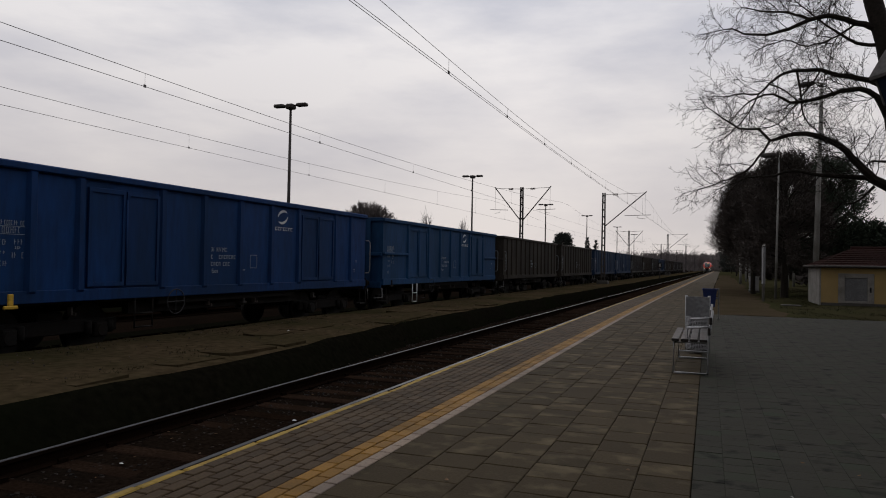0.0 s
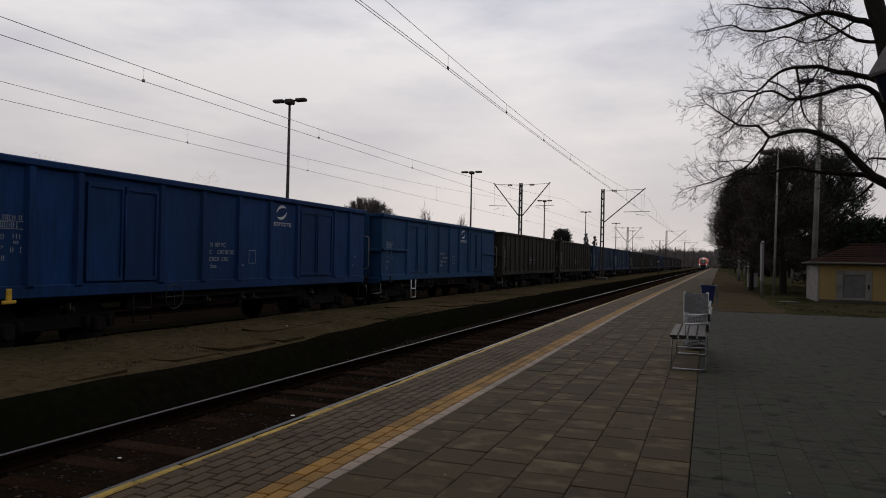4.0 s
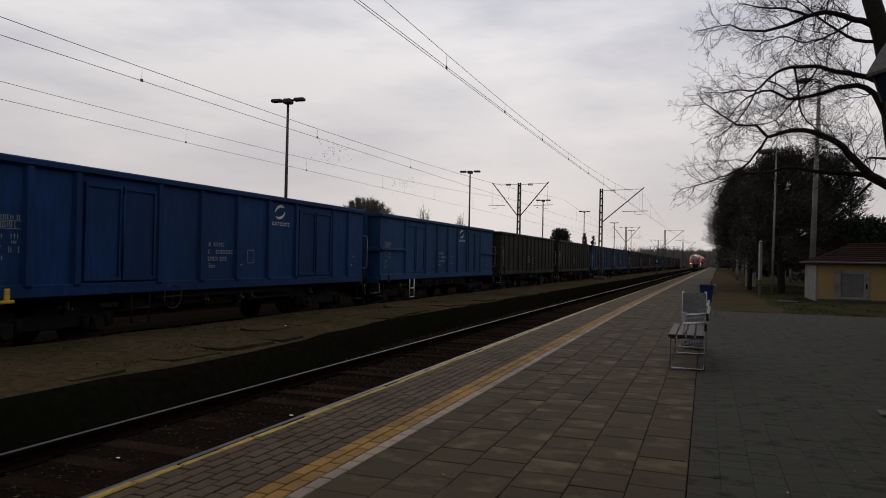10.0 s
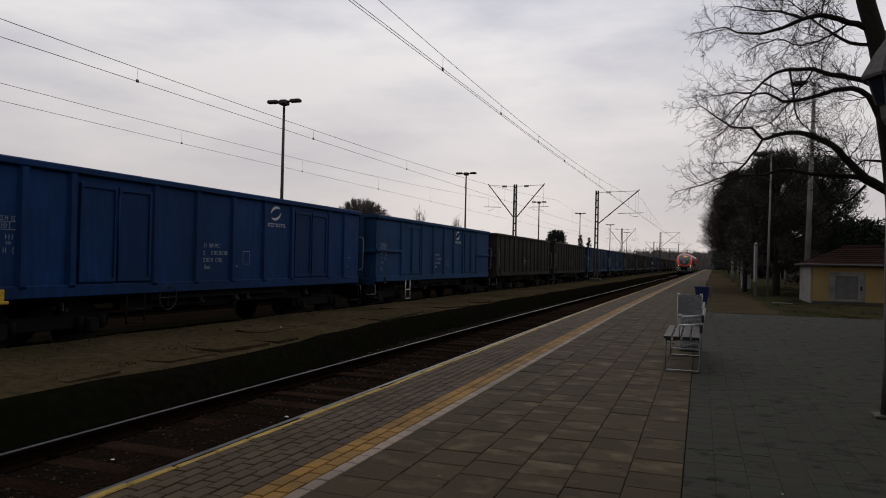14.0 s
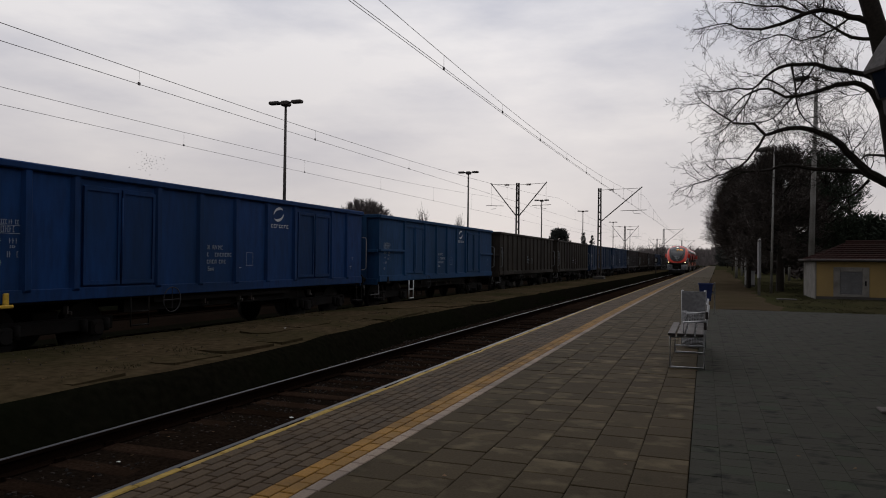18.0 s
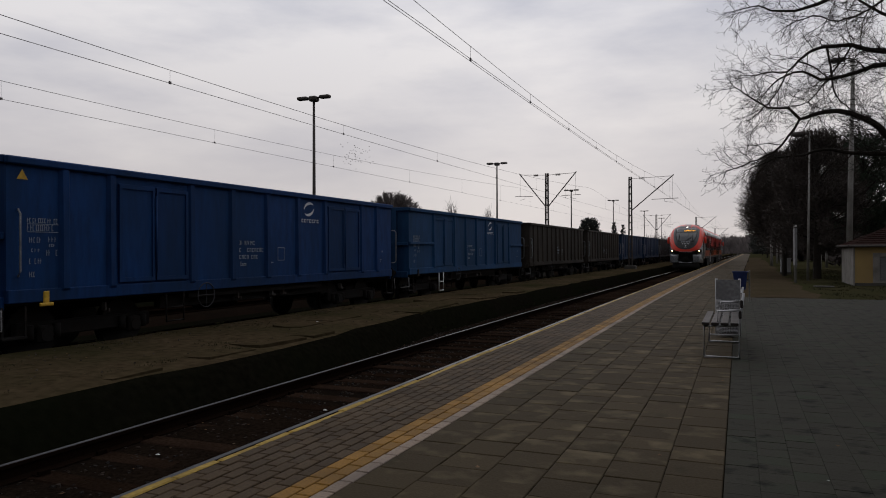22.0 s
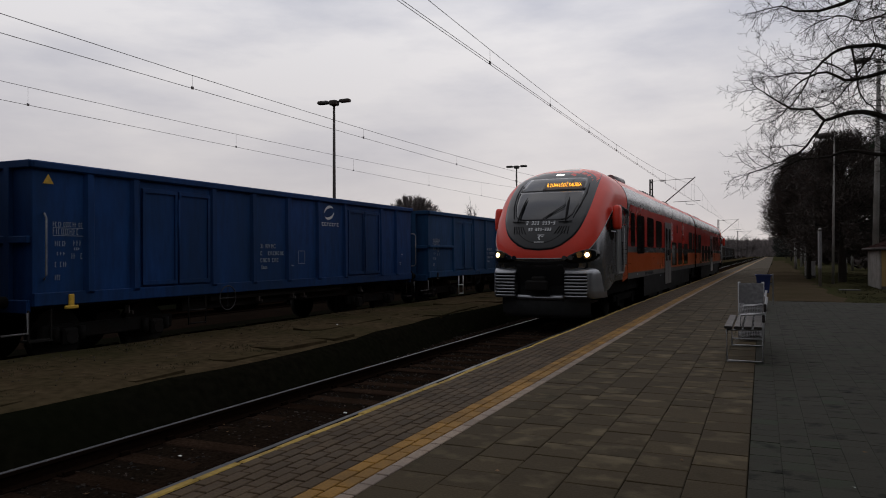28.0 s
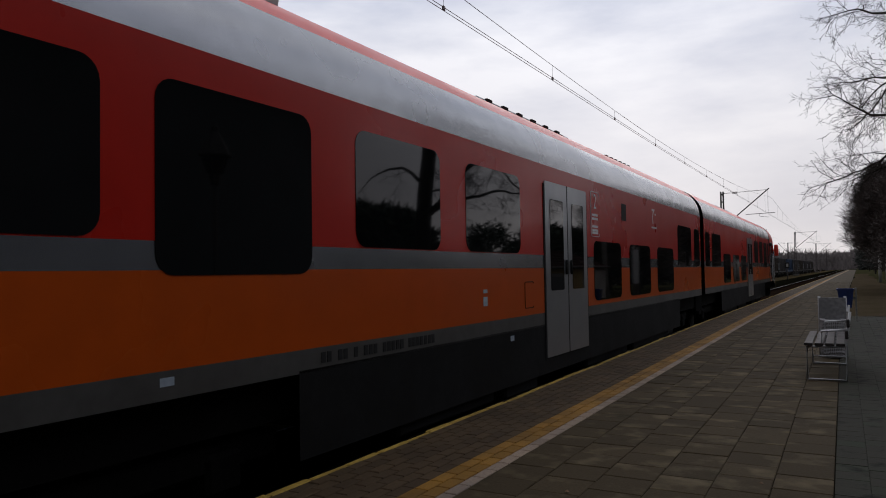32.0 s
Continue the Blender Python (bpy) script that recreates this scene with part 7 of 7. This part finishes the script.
scrap((0.50, 4.99, 0.002), 0.012, 1)
scrap((AXIS + 0.3, 7.4, -0.47), 0.03, 2)
scrap((AXIS - 0.15, 5.2, -0.47), 0.025, 3)
scrap((AXIS - 1.3, 9.5, -0.50), 0.03, 4)
scrap((-7.9, 12.5, 0.0), 0.03, 5)


# a trodden path and drain covers beside the platform
def dirt_path():
    """Trodden earth with a ragged edge towards the grass."""
    ys = [23.56 + 0.8 * i for i in range(60)] + [74, 80, 88, 98, 110, 125, 150]
    xs = [-0.058, 0.25, 0.7, 1.2, 1.7, 2.2, 2.6]
    verts, faces = [], []
    for y in ys:
        rag = 0.55 * noise.noise((y * 0.22, 3.0, 1)) + 0.3 * noise.noise((y * 0.9, 7.0, 1))
        for i, x in enumerate(xs):
            k = i / (len(xs) - 1)
            z = -0.022 + 0.018 * noise.noise((x * 1.7, y * 0.9, 4)) + 0.035 * math.sin(math.pi * min(1, k * 1.1)) - (0.09 if i == len(xs) - 1 else 0)
            verts.append((x + rag * k + bend(y), y, z))
    n = len(xs)
    faces = [(j * n + i, j * n + i + 1, j * n + i + 1 + n, j * n + i + n) for j in range(len(ys) - 1) for i in range(n - 1)]
    tagged(raw("dirt_path", verts, faces, "trodden_dirt", smooth=True), "trodden brown dirt path beside the platform", "path", kind="structure")


dirt_path()
cover = part("drain_cover", boxes((-0.35, 0.35, -0.3, 0.3, 0.0, 0.03), (-0.28, 0.28, -0.23, 0.23, 0.03, 0.036), bevel=0.004), "concrete")
cover.location = (3.05, 31.4, -0.005)
tagged(cover, "square concrete drain cover in the grass", "drain cover")


# ---- flocks of small birds over the wagons ----
def bird_flock(n, wide, high, seed, label):
    rnd = random.Random(seed)
    flock = thing("bird_flock", (0, 0, 0), label, "birds", "small birds over the yard")
    meshes = []
    for k in range(3):
        up = (0.05, -0.02, 0.09)[k]
        me = bpy.data.meshes.new("bird")
        me.from_pydata([(-0.12, 0, 0.0), (0.11, 0, 0.01), (0.0, 0.03, 0.0), (0.0, -0.03, 0.0), (0.0, 0, 0.035), (0.0, 0, -0.03), (-0.03, 0.19, up), (-0.03, -0.19, up), (0.04, 0.10, up * 0.6), (0.04, -0.10, up * 0.6)], [],
                       [(0, 2, 4), (2, 1, 4), (0, 4, 3), (3, 4, 1), (0, 5, 2), (2, 5, 1), (0, 3, 5), (3, 1, 5), (2, 6, 8), (3, 9, 7), (2, 8, 1), (3, 1, 9)])
        me.materials.append(M["feather"])
        meshes.append(me)
    for i in range(n):
        b = new("bird", meshes[i % 3])
        b.parent = flock
        b.location = (rnd.gauss(0, wide), rnd.gauss(0, wide), rnd.gauss(0, high))
        b.rotation_euler = (rnd.uniform(-0.7, 0.7), rnd.uniform(-0.4, 0.4), rnd.uniform(-0.9, 0.9))
    return flock


big_flock = bird_flock(64, 1.7, 1.1, 3, "loose flock of small dark birds in the sky")
small_flock = bird_flock(40, 1.5, 0.9, 4, "small loose flock of dark birds in the sky")


# ---- paving pieces ----
def piece(sx, sy, h, bevel, seed):
    """One paving piece with worn, slightly uneven top edges; its centre on top at the origin."""
    rnd = random.Random(seed)
    verts = [(x * sx / 2, y * sy / 2, -h) for x, y in ((-1, -1), (1, -1), (1, 1), (-1, 1))]
    verts += [(x * sx / 2, y * sy / 2, -bevel) for x, y in ((-1, -1), (1, -1), (1, 1), (-1, 1))]
    verts += [(x * (sx / 2 - bevel * rnd.uniform(0.8, 1.7)), y * (sy / 2 - bevel * rnd.uniform(0.8, 1.7)), 0.0) for x, y in ((-1, -1), (1, -1), (1, 1), (-1, 1))]
    faces = [(0, 1, 5, 4), (1, 2, 6, 5), (2, 3, 7, 6), (3, 0, 4, 7), (4, 5, 9, 8), (5, 6, 10, 9), (6, 7, 11, 10), (7, 4, 8, 11), (8, 9, 10, 11)]
    return verts, faces


def paving(name, parent, m, places, sx, sy, h, bevel, limit, lift, label, seed):
    """Lays pieces: the nearest as objects of their own, the rest joined."""
    rnd = random.Random(seed)
    meshes = []
    for k in range(3):
        me = bpy.data.meshes.new(name)
        v, f = piece(sx, sy, h, bevel, seed * 7 + k)
        me.from_pydata(v, [], f)
        me.materials.append(M[m])
        meshes.append(me)
    rest_v, rest_f = [], []
    for i, (x, y) in enumerate(places):
        dz = rnd.uniform(-lift, lift)
        rx, ry, rz = (rnd.uniform(-1, 1) * 0.006 for _ in range(3))
        if i < limit:
            ob = new(name, meshes[i % 3])
            ob.parent = parent
            ob.location, ob.rotation_euler = (x + bend(y), y, dz), (rx, ry, rz)
        else:
            v, f = piece(sx, sy, h, bevel, seed + i % 9)
            n = len(rest_v)
            rest_v += [(a + x + bend(y), b + y, c + dz + a * ry + b * rx) for a, b, c in v]
            rest_f += [tuple(q + n for q in g) for g in f]
    if rest_v:
        tagged(raw(name + "_field", rest_v, rest_f, m, parent, label), kind="stuff")


# 35 cm slabs, six rows
spots = []
for j in range(210):
    for i in range(6):
        y = 1.6 + j * 0.352 + (0.176 if i % 2 else 0.0)
        spots.append((-2.03 + i * 0.352 + 0.0, y))
spots += [(-2.03 + i * 0.352, 1.6 - 0.352 * j + (0.176 if i % 2 else 0.0)) for j in range(1, 26) for i in range(6)]
paving("slab", near_platform, "slab", spots, 0.347, 0.346, 0.05, 0.004, 300, 0.003, "worn concrete slabs further along", 5)
# brick pavers at the edge
spots = []
for j in list(range(353)) + list(range(-41, 0)):
    for i in range(7):
        spots.append((-3.203 + i * 0.1045, 1.5 + j * 0.208 + (0.104 if i % 2 else 0)))
paving("paver", near_platform, "paver", spots, 0.0955, 0.197, 0.05, 0.005, 300, 0.002, "brown-grey brick pavers further along", 6)
spots = []
for j in list(range(353)) + list(range(-41, 0)):
    for i in range(2):
        spots.append((-2.474 + i * 0.111, 1.5 + j * 0.208 + (0.104 if i % 2 else 0)))
paving("yellow_paver", near_platform, "paver_yellow", spots, 0.101, 0.196, 0.05, 0.004, 300, 0.001, "worn yellow line pavers further along", 7)
paving("white_paver", near_platform, "paver_white", [(-2.258, 1.5 + j * 0.208) for j in list(range(353)) + list(range(-41, 0))], 0.095, 0.194, 0.05, 0.004, 300, 0.001, "worn white line pavers further along", 8)
# painted edge stones with a broken outline
rnd = random.Random(31)
spots = [(EDGE + 0.035 + 0.012 * math.sin(j * 0.9) + rnd.uniform(-0.010, 0.016), 1.3 + j * 0.41) for j in list(range(299)) + list(range(-20, 0))]
paving("edge_stone", near_platform, "edge_yellow", spots, 0.068, 0.402, 0.12, 0.008, 300, 0.004, "yellow painted edge stones", 9)
# far paving without visible joints
v, f = along([(EDGE, -0.05), (-0.07, -0.05), (-0.07, -0.002), (EDGE, -0.002)], [75, 92, 110, 130, 155, 185, 220, 270, 330])
raw("far_paving", v, f, "slab", near_platform, "grey paving of the far platform")
for name, a, b, one in (("far_yellow_line", -2.525, -2.313, "paver_yellow"), ("far_white_line", -2.306, -2.21, "paver_white")):
    v, f = along([(a, -0.04), (b, -0.04), (b, 0.003), (a, 0.003)], [75, 92, 110, 130, 155, 185, 220, 270, 330])
    raw(name, v, f, one, near_platform, "painted line of the far platform")
# dark pavers of the yard
spots = []
for j in range(-34, 110):
    for i in range(48):
        x, y = 0.012 + i * 0.202, 1.4 + j * 0.202 + (0.101 if i % 2 else 0)
        if x < 9.6:
            spots.append((x, y))
spots.sort(key=lambda p: p[0] ** 2 + (p[1] - 3) ** 2)
paving("yard_paver", yard_bed, "yard_paver", [(x, y) for x, y in spots], 0.2005, 0.2005, 0.05, 0.0018, 300, 0.0012, "dark square pavers of the yard", 10)


# ---- movement ----
def motions():
    # seconds and the place of the head lamps along the line
    run = [(0, 311), (3, 274), (6, 238), (9.5, 197), (13, 157), (15.5, 132.5), (17, 117.5), (18, 106.8), (19, 96.2), (20, 85.9), (21, 76.0), (22, 66.2), (23, 56.6),
           (24, 47.5), (25, 39.2), (25.5, 35.2), (26.5, 27.6), (27.5, 20.3), (28, 16.95), (28.5, 13.85), (29, 11.05), (29.5, 8.4),
           (30, 5.95), (30.5, 3.7), (31, 1.68), (31.5, -0.3), (32, -2.17)]
    rows = []
    for t, y in run:
        turn = -math.atan2(bend(y + 40) - bend(y + 4), 36)
        rows.append((t, Matrix.Translation((AXIS + bend(y), y, RAIL)) @ Matrix.Rotation(turn, 4, "Z")))
    walk(train, rows)
    # the flocks wheel over the yard, fly off into the distance and come back
    big = [(0, -190, 160, 26), (3, -150, 125, 22), (6, -109.2, 110, 18.8), (7, -97, 110, 21.2), (8, -85, 110, 22.6), (9, -72.1, 110, 21.0), (10, -60.8, 110, 19.3), (11, -58, 135, 21),
           (12.5, -160, 300, 34), (14, -290, 500, 45), (15.5, -210, 300, 36), (17, -102, 120, 19.8), (18, -101, 111, 19.4), (19, -97.5, 110, 19.2), (20, -85.8, 110, 19.3),
           (21, -72.4, 110, 17.8), (22, -61.8, 110, 18.2), (23, -54.8, 110, 17.5), (24, -62, 145, 19), (25.5, -140, 330, 25), (28, -330, 700, 36), (32, -600, 1300, 40)]
    walk(big_flock, [(t, Matrix.Translation((x, y, z))) for t, x, y, z in big])
    small = [(0, -118, 110, 16), (3, -95, 110, 15.5), (6, -73.5, 110, 14.6), (8, -58.4, 110, 15.5), (9, -53.6, 110, 15.1), (10, -54, 125, 15), (12, -90, 300, 20), (15, -210, 700, 30), (32, -700, 2200, 60)]
    walk(small_flock, [(t, Matrix.Translation((x, y, z))) for t, x, y, z in small])


motions()
